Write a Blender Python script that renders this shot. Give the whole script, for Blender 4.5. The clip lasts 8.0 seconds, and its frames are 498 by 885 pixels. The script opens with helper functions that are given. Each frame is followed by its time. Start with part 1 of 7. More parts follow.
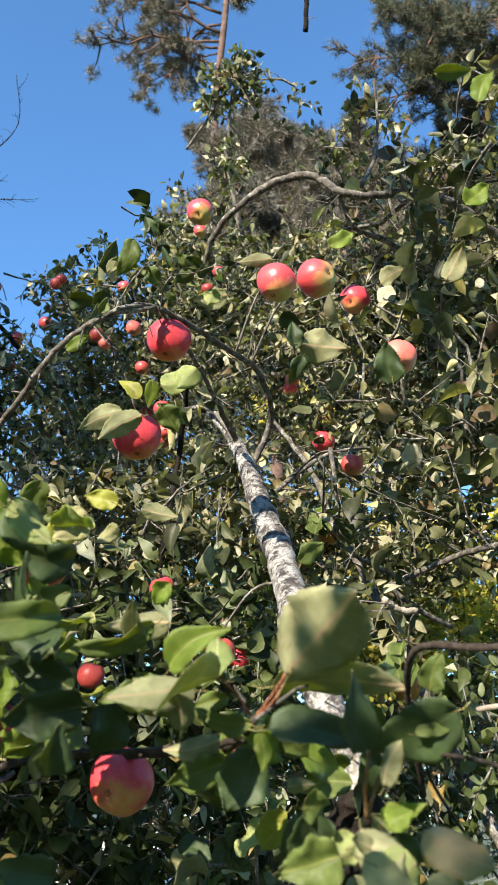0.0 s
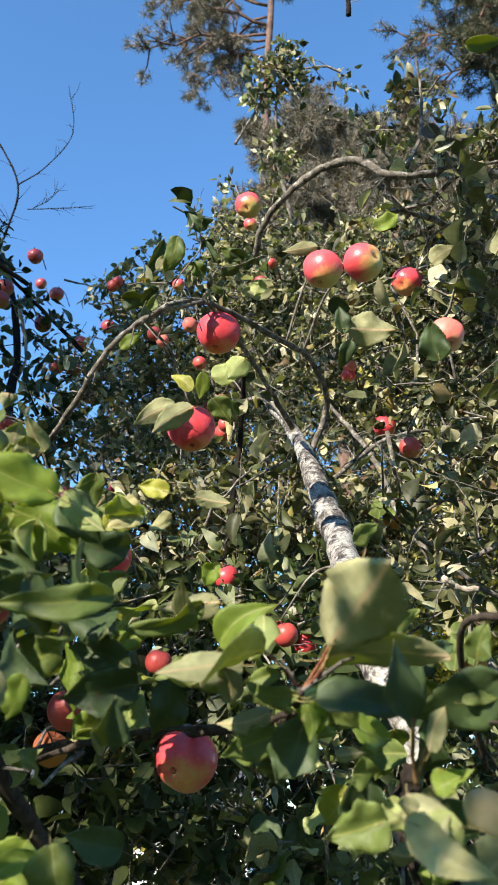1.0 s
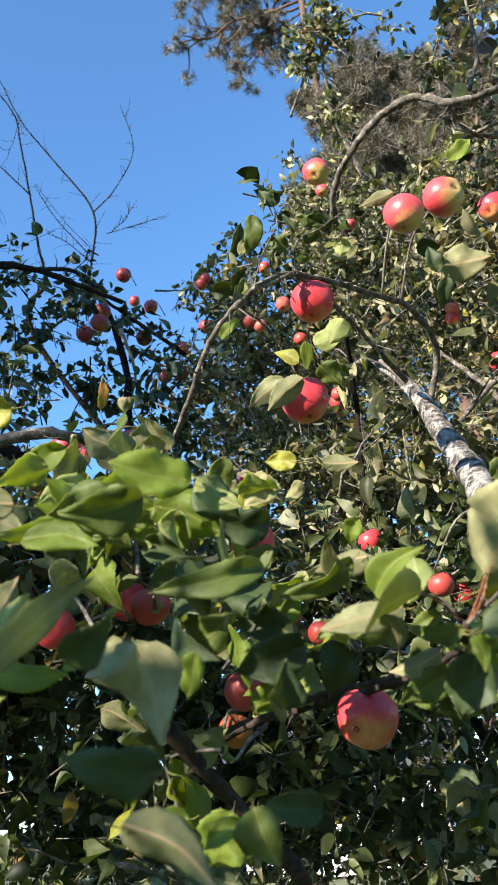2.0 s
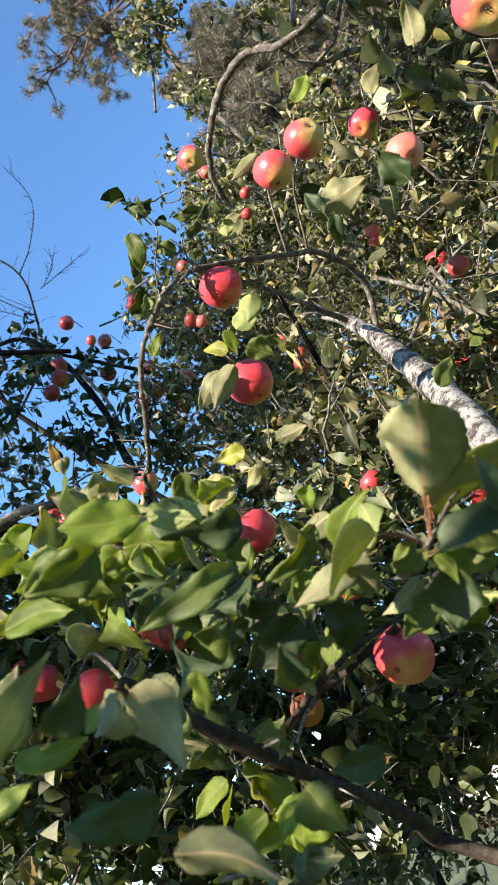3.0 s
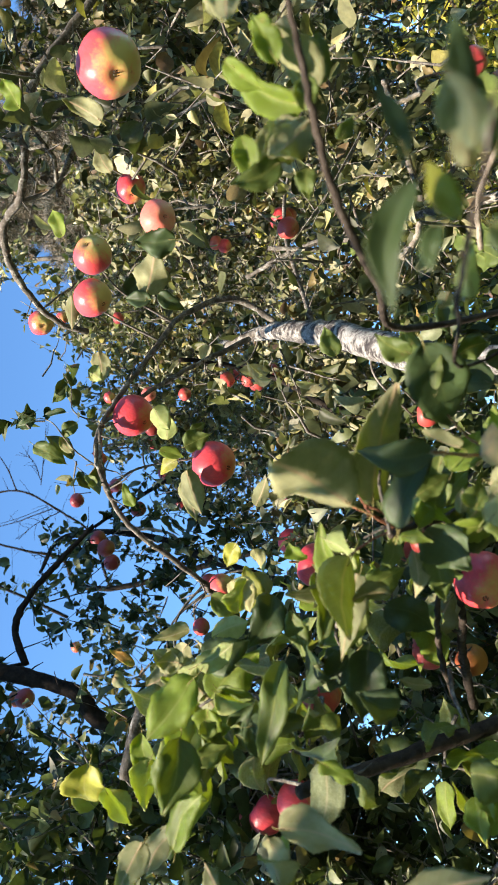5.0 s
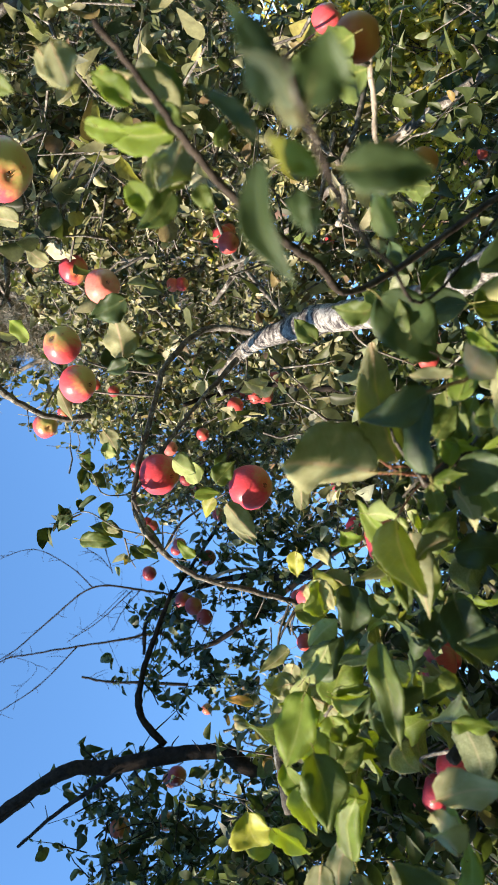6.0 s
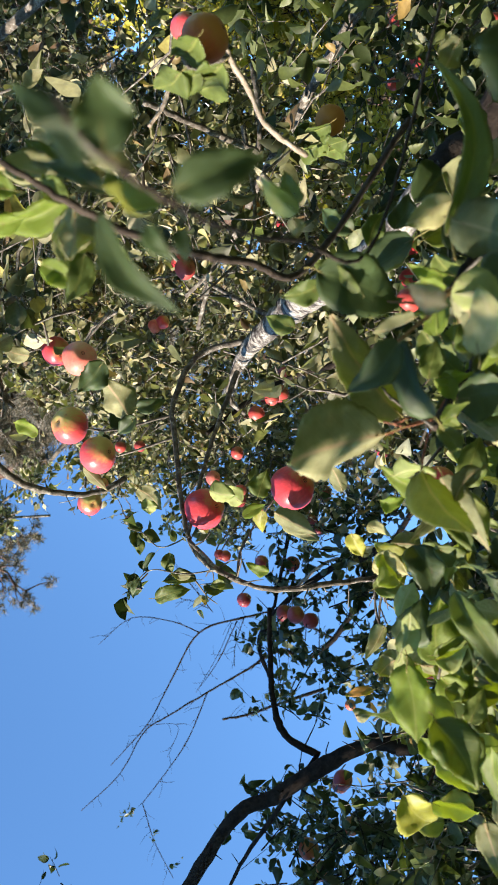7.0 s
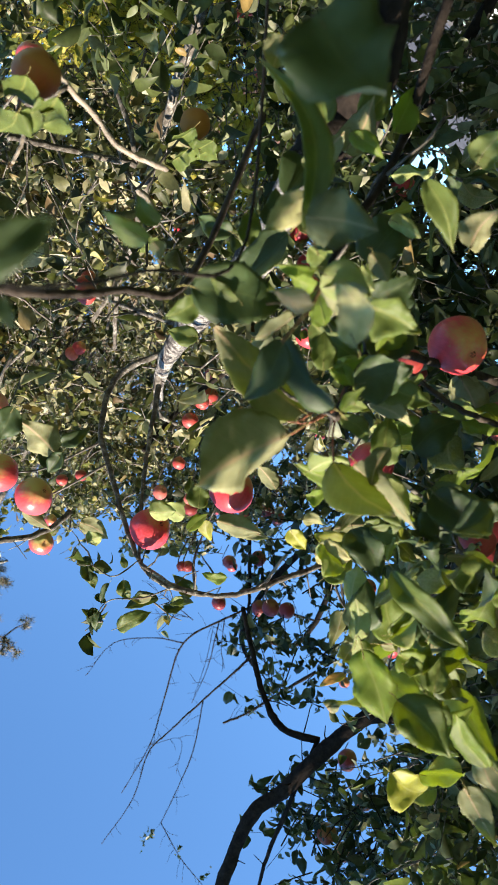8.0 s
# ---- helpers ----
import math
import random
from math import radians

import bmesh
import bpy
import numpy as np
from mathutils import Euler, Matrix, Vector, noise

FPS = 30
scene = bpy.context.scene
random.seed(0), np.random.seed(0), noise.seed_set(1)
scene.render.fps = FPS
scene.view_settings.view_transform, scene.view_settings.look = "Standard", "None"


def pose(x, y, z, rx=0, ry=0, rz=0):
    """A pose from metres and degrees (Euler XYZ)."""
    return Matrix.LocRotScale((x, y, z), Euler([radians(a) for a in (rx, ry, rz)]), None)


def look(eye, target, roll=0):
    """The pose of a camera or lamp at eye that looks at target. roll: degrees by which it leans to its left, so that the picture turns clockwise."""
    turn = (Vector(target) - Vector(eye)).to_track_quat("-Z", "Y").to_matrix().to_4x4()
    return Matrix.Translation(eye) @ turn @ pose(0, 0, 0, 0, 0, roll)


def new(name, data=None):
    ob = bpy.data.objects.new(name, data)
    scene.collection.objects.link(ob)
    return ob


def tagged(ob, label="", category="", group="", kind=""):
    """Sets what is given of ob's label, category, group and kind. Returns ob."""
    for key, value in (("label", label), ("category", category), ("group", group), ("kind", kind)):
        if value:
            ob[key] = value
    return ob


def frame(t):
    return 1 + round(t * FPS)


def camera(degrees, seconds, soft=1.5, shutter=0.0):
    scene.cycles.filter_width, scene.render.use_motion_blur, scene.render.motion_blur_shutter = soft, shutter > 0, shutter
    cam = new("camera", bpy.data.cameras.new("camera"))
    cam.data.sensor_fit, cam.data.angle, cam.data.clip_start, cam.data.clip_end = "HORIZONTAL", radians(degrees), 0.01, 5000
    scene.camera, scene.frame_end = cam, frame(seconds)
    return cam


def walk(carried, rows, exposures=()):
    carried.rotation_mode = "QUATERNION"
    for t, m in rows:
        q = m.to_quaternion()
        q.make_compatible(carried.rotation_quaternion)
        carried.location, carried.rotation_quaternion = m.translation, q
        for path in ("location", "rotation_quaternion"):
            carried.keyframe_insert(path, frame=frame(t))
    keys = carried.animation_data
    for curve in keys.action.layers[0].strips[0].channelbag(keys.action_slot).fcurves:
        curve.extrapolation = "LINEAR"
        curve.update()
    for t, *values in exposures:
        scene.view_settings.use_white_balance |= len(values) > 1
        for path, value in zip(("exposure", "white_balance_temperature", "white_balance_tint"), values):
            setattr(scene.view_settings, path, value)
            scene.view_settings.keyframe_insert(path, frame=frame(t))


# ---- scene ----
cam = camera(34.67, 8.0, soft=1.5)
cam.data.dof.use_dof, cam.data.dof.focus_distance, cam.data.dof.aperture_fstop = True, 1.6, 15.0
walk(cam, [
    (0.0, pose(0.0000, 0.0000, 1.6000, 115.00, 0.00, -0.00)),
    (0.5, pose(0.0167, -0.0037, 1.5916, 114.53, 0.16, 2.08)),
    (1.0, pose(0.0277, -0.0114, 1.5832, 114.57, 0.50, 5.76)),
    (1.5, pose(0.0189, -0.0121, 1.5680, 114.36, 1.67, 11.51)),
    (1.7, pose(0.0177, -0.0137, 1.5685, 114.23, 3.25, 14.18)),
    (2.8, pose(0.0946, 0.0064, 1.5449, 116.08, 24.75, 28.11)),
    (3.0, pose(0.1115, 0.0020, 1.5470, 116.45, 27.75, 29.82)),
    (3.5, pose(0.1541, 0.0056, 1.5398, 120.06, 37.58, 37.25)),
    (4.0, pose(0.1991, 0.0166, 1.5244, 124.61, 44.71, 44.46)),
    (4.2, pose(0.2142, 0.0182, 1.5199, 127.33, 47.96, 48.27)),
    (5.3, pose(0.2588, 0.0194, 1.4756, 164.71, 61.21, 91.04)),
    (5.5, pose(0.2552, 0.0209, 1.4740, 173.87, 61.76, 101.33)),
    (6.0, pose(0.2511, 0.0243, 1.4578, -166.55, 59.58, 122.81)),
    (6.5, pose(0.2395, 0.0295, 1.4441, -151.64, 53.18, 139.86)),
    (7.0, pose(0.2400, 0.0398, 1.4259, -141.38, 46.59, 153.36)),
    (7.5, pose(0.2356, 0.0573, 1.4143, -137.44, 44.00, 159.53)),
    (8.0, pose(0.2271, 0.0596, 1.3930, -131.45, 41.35, 168.03)),
], exposures=[(0.0, 1.27, 6500, 10), (1.5, 1.32, 6500, 10), (3.0, 1.45, 6750, 13), (4.0, 1.47, 6800, 13), (5.5, 1.52, 6800, 13), (6.0, 1.50, 6800, 13), (7.0, 1.45, 6700, 13), (8.0, 1.45, 6700, 13)])

# ---- light: an autumn sun from behind the left shoulder, and the open sky ----
SUN_WAY = Vector((-0.44, -0.77, 0.46)).normalized()
world = bpy.data.worlds.new("sky")
scene.world = world
world.use_nodes = True
wn = world.node_tree
sky = wn.nodes.new("ShaderNodeTexSky")
sky.sky_type = "NISHITA"
sky.sun_disc = False
sky.sun_elevation = math.asin(SUN_WAY.z)
sky.sun_rotation = math.atan2(SUN_WAY.x, SUN_WAY.y)
sky.air_density, sky.dust_density, sky.ozone_density = 1.0, 0.0, 1.5
tint = wn.nodes.new("ShaderNodeMix")
tint.data_type, tint.blend_type = "RGBA", "MULTIPLY"
tint.inputs[0].default_value, tint.inputs[7].default_value = 1.0, (0.66, 1.03, 1.30, 1)
wn.links.new(sky.outputs[0], tint.inputs[6])
wn.links.new(tint.outputs[2], wn.nodes["Background"].inputs["Color"])
wn.nodes["Background"].inputs["Strength"].default_value = 0.112
sun = new("sun", bpy.data.lights.new("sun", "SUN"))
sun.data.energy, sun.data.angle, sun.data.color = 5.0, radians(0.55), (1.0, 0.89, 0.74)
sun.matrix_world = look(SUN_WAY * 30, (0, 0, 0))


# ---- materials ----
def material(name):
    m = bpy.data.materials.new(name)
    m.use_nodes = True
    t = m.node_tree
    return m, t, t.nodes, t.links, t.nodes["Principled BSDF"]


def ramp(nodes, stops):
    r = nodes.new("ShaderNodeValToRGB")
    e = r.color_ramp.elements
    while len(e) < len(stops):
        e.new(0.5)
    for k, (at, colour) in enumerate(stops):
        e[k].position, e[k].color = at, (*colour, 1)
    return r


def grain(nodes, links, coords, scale, detail=4.0, rough=0.6, stretch=None):
    n = nodes.new("ShaderNodeTexNoise")
    n.inputs["Scale"].default_value, n.inputs["Detail"].default_value, n.inputs["Roughness"].default_value = scale, detail, rough
    if stretch:
        mp = nodes.new("ShaderNodeMapping")
        mp.inputs["Scale"].default_value = stretch
        links.new(coords, mp.inputs["Vector"])
        coords = mp.outputs[0]
    links.new(coords, n.inputs["Vector"])
    return n


def blend(nodes, links, factor, a, b, kind="MIX"):
    m = nodes.new("ShaderNodeMix")
    m.data_type, m.blend_type = "RGBA", kind
    for slot, value in ((0, factor), (6, a), (7, b)):
        if isinstance(value, (int, float)):
            m.inputs[slot].default_value = value
        elif isinstance(value, tuple):
            m.inputs[slot].default_value = (*value, 1)
        else:
            links.new(value, m.inputs[slot])
    return m.outputs[2]


def relief(nodes, links, shader, height, strength, distance):
    b = nodes.new("ShaderNodeBump")
    b.inputs["Strength"].default_value, b.inputs["Distance"].default_value = strength, distance
    links.new(height, b.inputs["Height"])
    links.new(b.outputs[0], shader.inputs["Normal"])


def arithmetic(nodes, links, kind, a, b=0.0):
    m = nodes.new("ShaderNodeMath")
    m.operation = kind
    for slot, value in ((0, a), (1, b)):
        if isinstance(value, (int, float)):
            m.inputs[slot].default_value = value
        else:
            links.new(value, m.inputs[slot])
    return m.outputs[0]


def see_through(t, nodes, links, shader, colour, share, glow=(1.0, 1.0, 1.0)):
    """Lets part of the light pass through a leaf."""
    tr = nodes.new("ShaderNodeBsdfTranslucent")
    links.new(blend(nodes, links, 1.0, colour, glow, "MULTIPLY"), tr.inputs["Color"])
    mx = nodes.new("ShaderNodeMixShader")
    mx.inputs[0].default_value = share
    links.new(shader.outputs[0], mx.inputs[1])
    links.new(tr.outputs[0], mx.inputs[2])
    links.new(mx.outputs[0], nodes["Material Output"].inputs["Surface"])


def foliage_material(name, stops, rough=0.5, share=0.25):
    """Small leaves, each with a colour of its own."""
    m, t, nodes, links, sh = material(name)
    geo = nodes.new("ShaderNodeNewGeometry")
    r = ramp(nodes, stops)
    links.new(geo.outputs["Random Per Island"], r.inputs[0])
    tc = nodes.new("ShaderNodeTexCoord")
    n = grain(nodes, links, tc.outputs["Object"], 90.0)
    dim = ramp(nodes, [(0.3, (0.72, 0.72, 0.72)), (0.7, (1.2, 1.2, 1.2))])
    links.new(n.outputs[0], dim.inputs[0])
    col = blend(nodes, links, 1.0, r.outputs[0], dim.outputs[0], "MULTIPLY")
    links.new(col, sh.inputs["Base Color"])
    sh.inputs["Roughness"].default_value = rough
    sh.inputs["Specular IOR Level"].default_value = 0.3
    see_through(t, nodes, links, sh, col, share, (1.2, 1.4, 0.6))
    return m


def leaf_material(name, main, vein, spot, rough, under=False, thin=0.42):
    """One side of a large leaf: blade, midrib and side veins, blotches."""
    m, t, nodes, links, sh = material(name)
    uv = nodes.new("ShaderNodeUVMap").outputs[0]
    sep = nodes.new("ShaderNodeSeparateXYZ")
    links.new(uv, sep.inputs[0])
    # distance from the midrib, 0 to 1
    away = arithmetic(nodes, links, "ABSOLUTE", arithmetic(nodes, links, "SUBTRACT", sep.outputs[0], 0.5))
    rib = ramp(nodes, [(0.012, (1, 1, 1)), (0.038 if under else 0.024, (0, 0, 0))])
    links.new(away, rib.inputs[0])
    # side veins run forward and outward
    slant = arithmetic(nodes, links, "SUBTRACT", sep.outputs[1], arithmetic(nodes, links, "MULTIPLY", away, 0.55))
    wave = arithmetic(nodes, links, "SINE", arithmetic(nodes, links, "ADD", arithmetic(nodes, links, "MULTIPLY", slant, 46.0), arithmetic(nodes, links, "MULTIPLY", sep.outputs[0], 2.0)))
    side = ramp(nodes, [(0.86, (0, 0, 0)), (1.0, (1, 1, 1))])
    links.new(wave, side.inputs[0])
    tc = nodes.new("ShaderNodeTexCoord")
    info = nodes.new("ShaderNodeObjectInfo")
    shift = nodes.new("ShaderNodeVectorMath")
    shift.operation = "ADD"
    links.new(tc.outputs["Object"], shift.inputs[0])
    links.new(info.outputs["Random"], shift.inputs[1])
    fine = grain(nodes, links, shift.outputs[0], 160.0, 5.0)
    broad = grain(nodes, links, shift.outputs[0], 28.0, 3.0)
    tone = ramp(nodes, [(0.32, tuple(0.62 * c for c in main)), (0.55, main), (0.75, tuple(min(1.0, 1.4 * c + 0.01) for c in main))])
    links.new(broad.outputs[0], tone.inputs[0])
    col = blend(nodes, links, 0.35, tone.outputs[0], fine.outputs[0], "OVERLAY")
    vary = ramp(nodes, [(0.0, (0.75, 0.78, 0.7)), (1.0, (1.2, 1.15, 1.1))])
    links.new(info.outputs["Random"], vary.inputs[0])
    col = blend(nodes, links, 1.0, col, vary.outputs[0], "MULTIPLY")
    col = blend(nodes, links, arithmetic(nodes, links, "MULTIPLY", side.outputs[0], 0.17 if under else 0.11), col, vein)
    col = blend(nodes, links, arithmetic(nodes, links, "MULTIPLY", rib.outputs[0], 0.8 if under else 0.45), col, vein)
    specks = grain(nodes, links, shift.outputs[0], 75.0, 2.0)
    mask = ramp(nodes, [(0.69, (0, 0, 0)), (0.73, (1, 1, 1))])
    links.new(specks.outputs[0], mask.inputs[0])
    col = blend(nodes, links, arithmetic(nodes, links, "MULTIPLY", mask.outputs[0], 0.6), col, spot)
    links.new(col, sh.inputs["Base Color"])
    sh.inputs["Roughness"].default_value = rough
    sh.inputs["Specular IOR Level"].default_value = 0.2 if under else 0.32
    height = arithmetic(nodes, links, "ADD", arithmetic(nodes, links, "MULTIPLY", side.outputs[0], 0.35 if under else -0.35), fine.outputs[0])
    relief(nodes, links, sh, height, 0.26, 0.0012)
    # the flesh between the two skins passes yellow-green light
    flesh = blend(nodes, links, 0.8, col, (0.78, 0.90, 0.12))
    see_through(t, nodes, links, sh, flesh, thin)
    return m


def bark_material(name, low, high, lichen=None, amount=0.5, scale=60.0):
    m, t, nodes, links, sh = material(name)
    tc = nodes.new("ShaderNodeTexCoord").outputs["Object"]
    a = grain(nodes, links, tc, scale, 6.0, 0.65)
    r = ramp(nodes, [(0.32, low), (0.68, high)])
    links.new(a.outputs[0], r.inputs[0])
    col = r.outputs[0]
    if lichen:
        b = grain(nodes, links, tc, scale * 0.5, 9.0, 0.80)
        k = ramp(nodes, [(amount - 0.05, (0, 0, 0)), (amount + 0.05, (1, 1, 1))])
        links.new(b.outputs[0], k.inputs[0])
        c = grain(nodes, links, tc, scale * 4, 3.0)
        cr = ramp(nodes, [(0.35, tuple(0.6 * v for v in lichen)), (0.6, lichen)])
        links.new(c.outputs[0], cr.inputs[0])
        col = blend(nodes, links, k.outputs[0], col, cr.outputs[0])
    links.new(col, sh.inputs["Base Color"])
    sh.inputs["Roughness"].default_value = 0.9
    sh.inputs["Specular IOR Level"].default_value = 0.08
    relief(nodes, links, sh, a.outputs[0], 0.8, 0.006)
    return m


def apple_material(name, skin, ground_colour, reach, gloss=0.3):
    """Red over a yellow ground: the flush is deepest round the stalk and thins towards the eye end, in fine streaks."""
    m, t, nodes, links, sh = material(name)
    tc = nodes.new("ShaderNodeTexCoord").outputs["Object"]
    info = nodes.new("ShaderNodeObjectInfo")
    sep = nodes.new("ShaderNodeSeparateXYZ")
    links.new(tc, sep.inputs[0])
    shift = nodes.new("ShaderNodeVectorMath")
    shift.operation = "ADD"
    links.new(tc, shift.inputs[0])
    links.new(info.outputs["Random"], shift.inputs[1])
    broad = grain(nodes, links, shift.outputs[0], 1.3, 3.0)
    streak = grain(nodes, links, shift.outputs[0], 4.0, 4.0, 0.6, stretch=(2.2, 2.2, 0.5))
    f = arithmetic(nodes, links, "ADD", arithmetic(nodes, links, "MULTIPLY", sep.outputs[2], 0.42), arithmetic(nodes, links, "MULTIPLY", broad.outputs[0], 0.62))
    f = arithmetic(nodes, links, "ADD", f, arithmetic(nodes, links, "MULTIPLY", sep.outputs[0], 0.34))
    f = arithmetic(nodes, links, "ADD", f, arithmetic(nodes, links, "MULTIPLY", streak.outputs[0], 0.34))
    f = arithmetic(nodes, links, "ADD", f, reach - 0.82)
    k = ramp(nodes, [(0.26, (0, 0, 0)), (0.62, (1, 1, 1))])
    links.new(f, k.inputs[0])
    deep = ramp(nodes, [(0.35, tuple(0.80 * c for c in skin)), (0.65, skin)])
    links.new(streak.outputs[0], deep.inputs[0])
    col = blend(nodes, links, k.outputs[0], ground_colour, deep.outputs[0])
    dots = nodes.new("ShaderNodeTexVoronoi")
    dots.inputs["Scale"].default_value = 11.0
    links.new(shift.outputs[0], dots.inputs["Vector"])
    dm = ramp(nodes, [(0.05, (1, 1, 1)), (0.10, (0, 0, 0))])
    links.new(dots.outputs["Distance"], dm.inputs[0])
    col = blend(nodes, links, arithmetic(nodes, links, "MULTIPLY", dm.outputs[0], 0.35), col, (0.55, 0.38, 0.2))
    scar = grain(nodes, links, shift.outputs[0], 2.6, 3.0)
    sm = ramp(nodes, [(0.70, (0, 0, 0)), (0.74, (1, 1, 1))])
    links.new(scar.outputs[0], sm.inputs[0])
    col = blend(nodes, links, arithmetic(nodes, links, "MULTIPLY", sm.outputs[0], 0.5), col, (0.20, 0.10, 0.04))
    links.new(col, sh.inputs["Base Color"])
    sh.inputs["Roughness"].default_value = gloss
    sh.inputs["Subsurface Weight"].default_value = 0.0
    relief(nodes, links, sh, broad.outputs[0], 0.03, 0.4)
    return m


def plain_material(name, low, high, scale, rough=0.8):
    m, t, nodes, links, sh = material(name)
    tc = nodes.new("ShaderNodeTexCoord").outputs["Object"]
    a = grain(nodes, links, tc, scale, 6.0)
    r = ramp(nodes, [(0.3, low), (0.7, high)])
    links.new(a.outputs[0], r.inputs[0])
    links.new(r.outputs[0], sh.inputs["Base Color"])
    sh.inputs["Roughness"].default_value = rough
    relief(nodes, links, sh, a.outputs[0], 0.4, 0.01)
    return m


bark = bark_material("bark", (0.05, 0.044, 0.037), (0.21, 0.19, 0.165), (0.37, 0.36, 0.32), 0.57)
# brown bark with the shade of the lower boughs put into its colour
shaded_brown_twig = bark_material("shaded_brown_twig", (0.025, 0.020, 0.017), (0.085, 0.068, 0.055), (0.20, 0.19, 0.16), 0.66)
lichen_bark = bark_material("lichen_bark", (0.035, 0.032, 0.034), (0.15, 0.135, 0.125), (0.40, 0.39, 0.36), 0.51, 60.0)
grey_twig = bark_material("grey_twig", (0.055, 0.048, 0.042), (0.22, 0.20, 0.175), (0.38, 0.375, 0.33), 0.56, 110.0)
# bark colour taken near black, to stand in for shade on limbs
darkened_twig = bark_material("darkened_twig", (0.011, 0.009, 0.008), (0.034, 0.027, 0.022), None)
bare_wood = bark_material("bare_wood", (0.22, 0.18, 0.14), (0.48, 0.42, 0.34), None)
pine_bark = bark_material("pine_bark", (0.06, 0.038, 0.030), (0.22, 0.14, 0.11), None, scale=14.0)
shoot = bark_material("shoot", (0.17, 0.09, 0.04), (0.32, 0.20, 0.09), None, scale=120.0)
petiole = bark_material("petiole", (0.20, 0.16, 0.06), (0.33, 0.30, 0.12), None, scale=150.0)
red_shoot = bark_material("red_shoot", (0.20, 0.075, 0.045), (0.38, 0.17, 0.10), None, scale=150.0)
leaf_crown = foliage_material("leaf_crown", [(0.0, (0.032, 0.036, 0.017)), (0.26, (0.080, 0.094, 0.038)), (0.48, (0.182, 0.178, 0.084)), (0.66, (0.318, 0.300, 0.182)), (0.84, (0.51, 0.48, 0.34)), (0.89, (0.36, 0.32, 0.10)), (0.94, (0.17, 0.12, 0.060)), (1.0, (0.10, 0.065, 0.040))], 0.5)
# dark green leaves, darkened further to stand in for shade low in the tree
leaf_low_shaded = foliage_material("leaf_low_shaded", [(0.0, (0.022, 0.034, 0.013)), (0.35, (0.046, 0.064, 0.020)), (0.65, (0.084, 0.105, 0.031)), (0.82, (0.15, 0.18, 0.080)), (0.94, (0.33, 0.34, 0.24)), (0.98, (0.26, 0.18, 0.06))], 0.48)
leaf_neighbour = foliage_material("leaf_neighbour", [(0.0, (0.020, 0.036, 0.016)), (0.5, (0.045, 0.068, 0.026)), (0.85, (0.11, 0.13, 0.06)), (0.97, (0.20, 0.19, 0.08))], 0.45, 0.15)
leaf_shrub = foliage_material("leaf_shrub", [(0.0, (0.030, 0.035, 0.016)), (0.4, (0.072, 0.080, 0.034)), (0.66, (0.140, 0.140, 0.070)), (0.86, (0.31, 0.30, 0.21)), (0.93, (0.22, 0.13, 0.06)), (1.0, (0.12, 0.08, 0.05))], 0.6)
leaf_yellow = foliage_material("leaf_yellow", [(0.0, (0.16, 0.17, 0.03)), (0.4, (0.38, 0.34, 0.05)), (0.8, (0.55, 0.46, 0.08)), (1.0, (0.50, 0.42, 0.16))], 0.6, 0.35)
needle_warm = foliage_material("needle_warm", [(0.0, (0.065, 0.066, 0.052)), (0.4, (0.13, 0.115, 0.090)), (1.0, (0.33, 0.28, 0.22))], 0.6, 0.1)
needle_cool = foliage_material("needle_cool", [(0.0, (0.035, 0.050, 0.034)), (0.6, (0.085, 0.095, 0.055)), (1.0, (0.24, 0.19, 0.12))], 0.6, 0.1)
LEAF_TOP = {
    "green": leaf_material("leaf_green", (0.096, 0.134, 0.036), (0.30, 0.31, 0.09), (0.12, 0.08, 0.03), 0.56, thin=0.24),
    # dark green leaf; also stands in for shade on green ones
    "dark": leaf_material("leaf_dark", (0.040, 0.068, 0.026), (0.085, 0.115, 0.04), (0.08, 0.06, 0.03), 0.55, thin=0.14),
    "lime": leaf_material("leaf_lime", (0.150, 0.210, 0.040), (0.36, 0.36, 0.13), (0.20, 0.15, 0.04), 0.55),
    "yellow": leaf_material("leaf_turning", (0.26, 0.27, 0.045), (0.42, 0.40, 0.14), (0.22, 0.12, 0.04), 0.5, thin=0.3),
    "brown": leaf_material("leaf_withered", (0.26, 0.12, 0.03), (0.34, 0.20, 0.08), (0.08, 0.04, 0.02), 0.6),
}
LEAF_UNDER = {
    # darker underside, so that leaves meant as shaded stay dim
    "dark": leaf_material("underside_dark", (0.15, 0.18, 0.10), (0.30, 0.28, 0.16), (0.12, 0.09, 0.05), 0.65, True, 0.2),
    "green": leaf_material("underside_green", (0.262, 0.268, 0.155), (0.50, 0.36, 0.23), (0.17, 0.13, 0.06), 0.65, True, 0.3),
    "lime": leaf_material("underside_lime", (0.34, 0.39, 0.17), (0.46, 0.44, 0.24), (0.2, 0.15, 0.06), 0.65, True),
    "yellow": leaf_material("underside_turning", (0.42, 0.40, 0.23), (0.50, 0.44, 0.28), (0.25, 0.14, 0.06), 0.65, True),
    "brown": leaf_material("underside_brown", (0.34, 0.28, 0.18), (0.40, 0.26, 0.16), (0.16, 0.09, 0.04), 0.65, True),
}
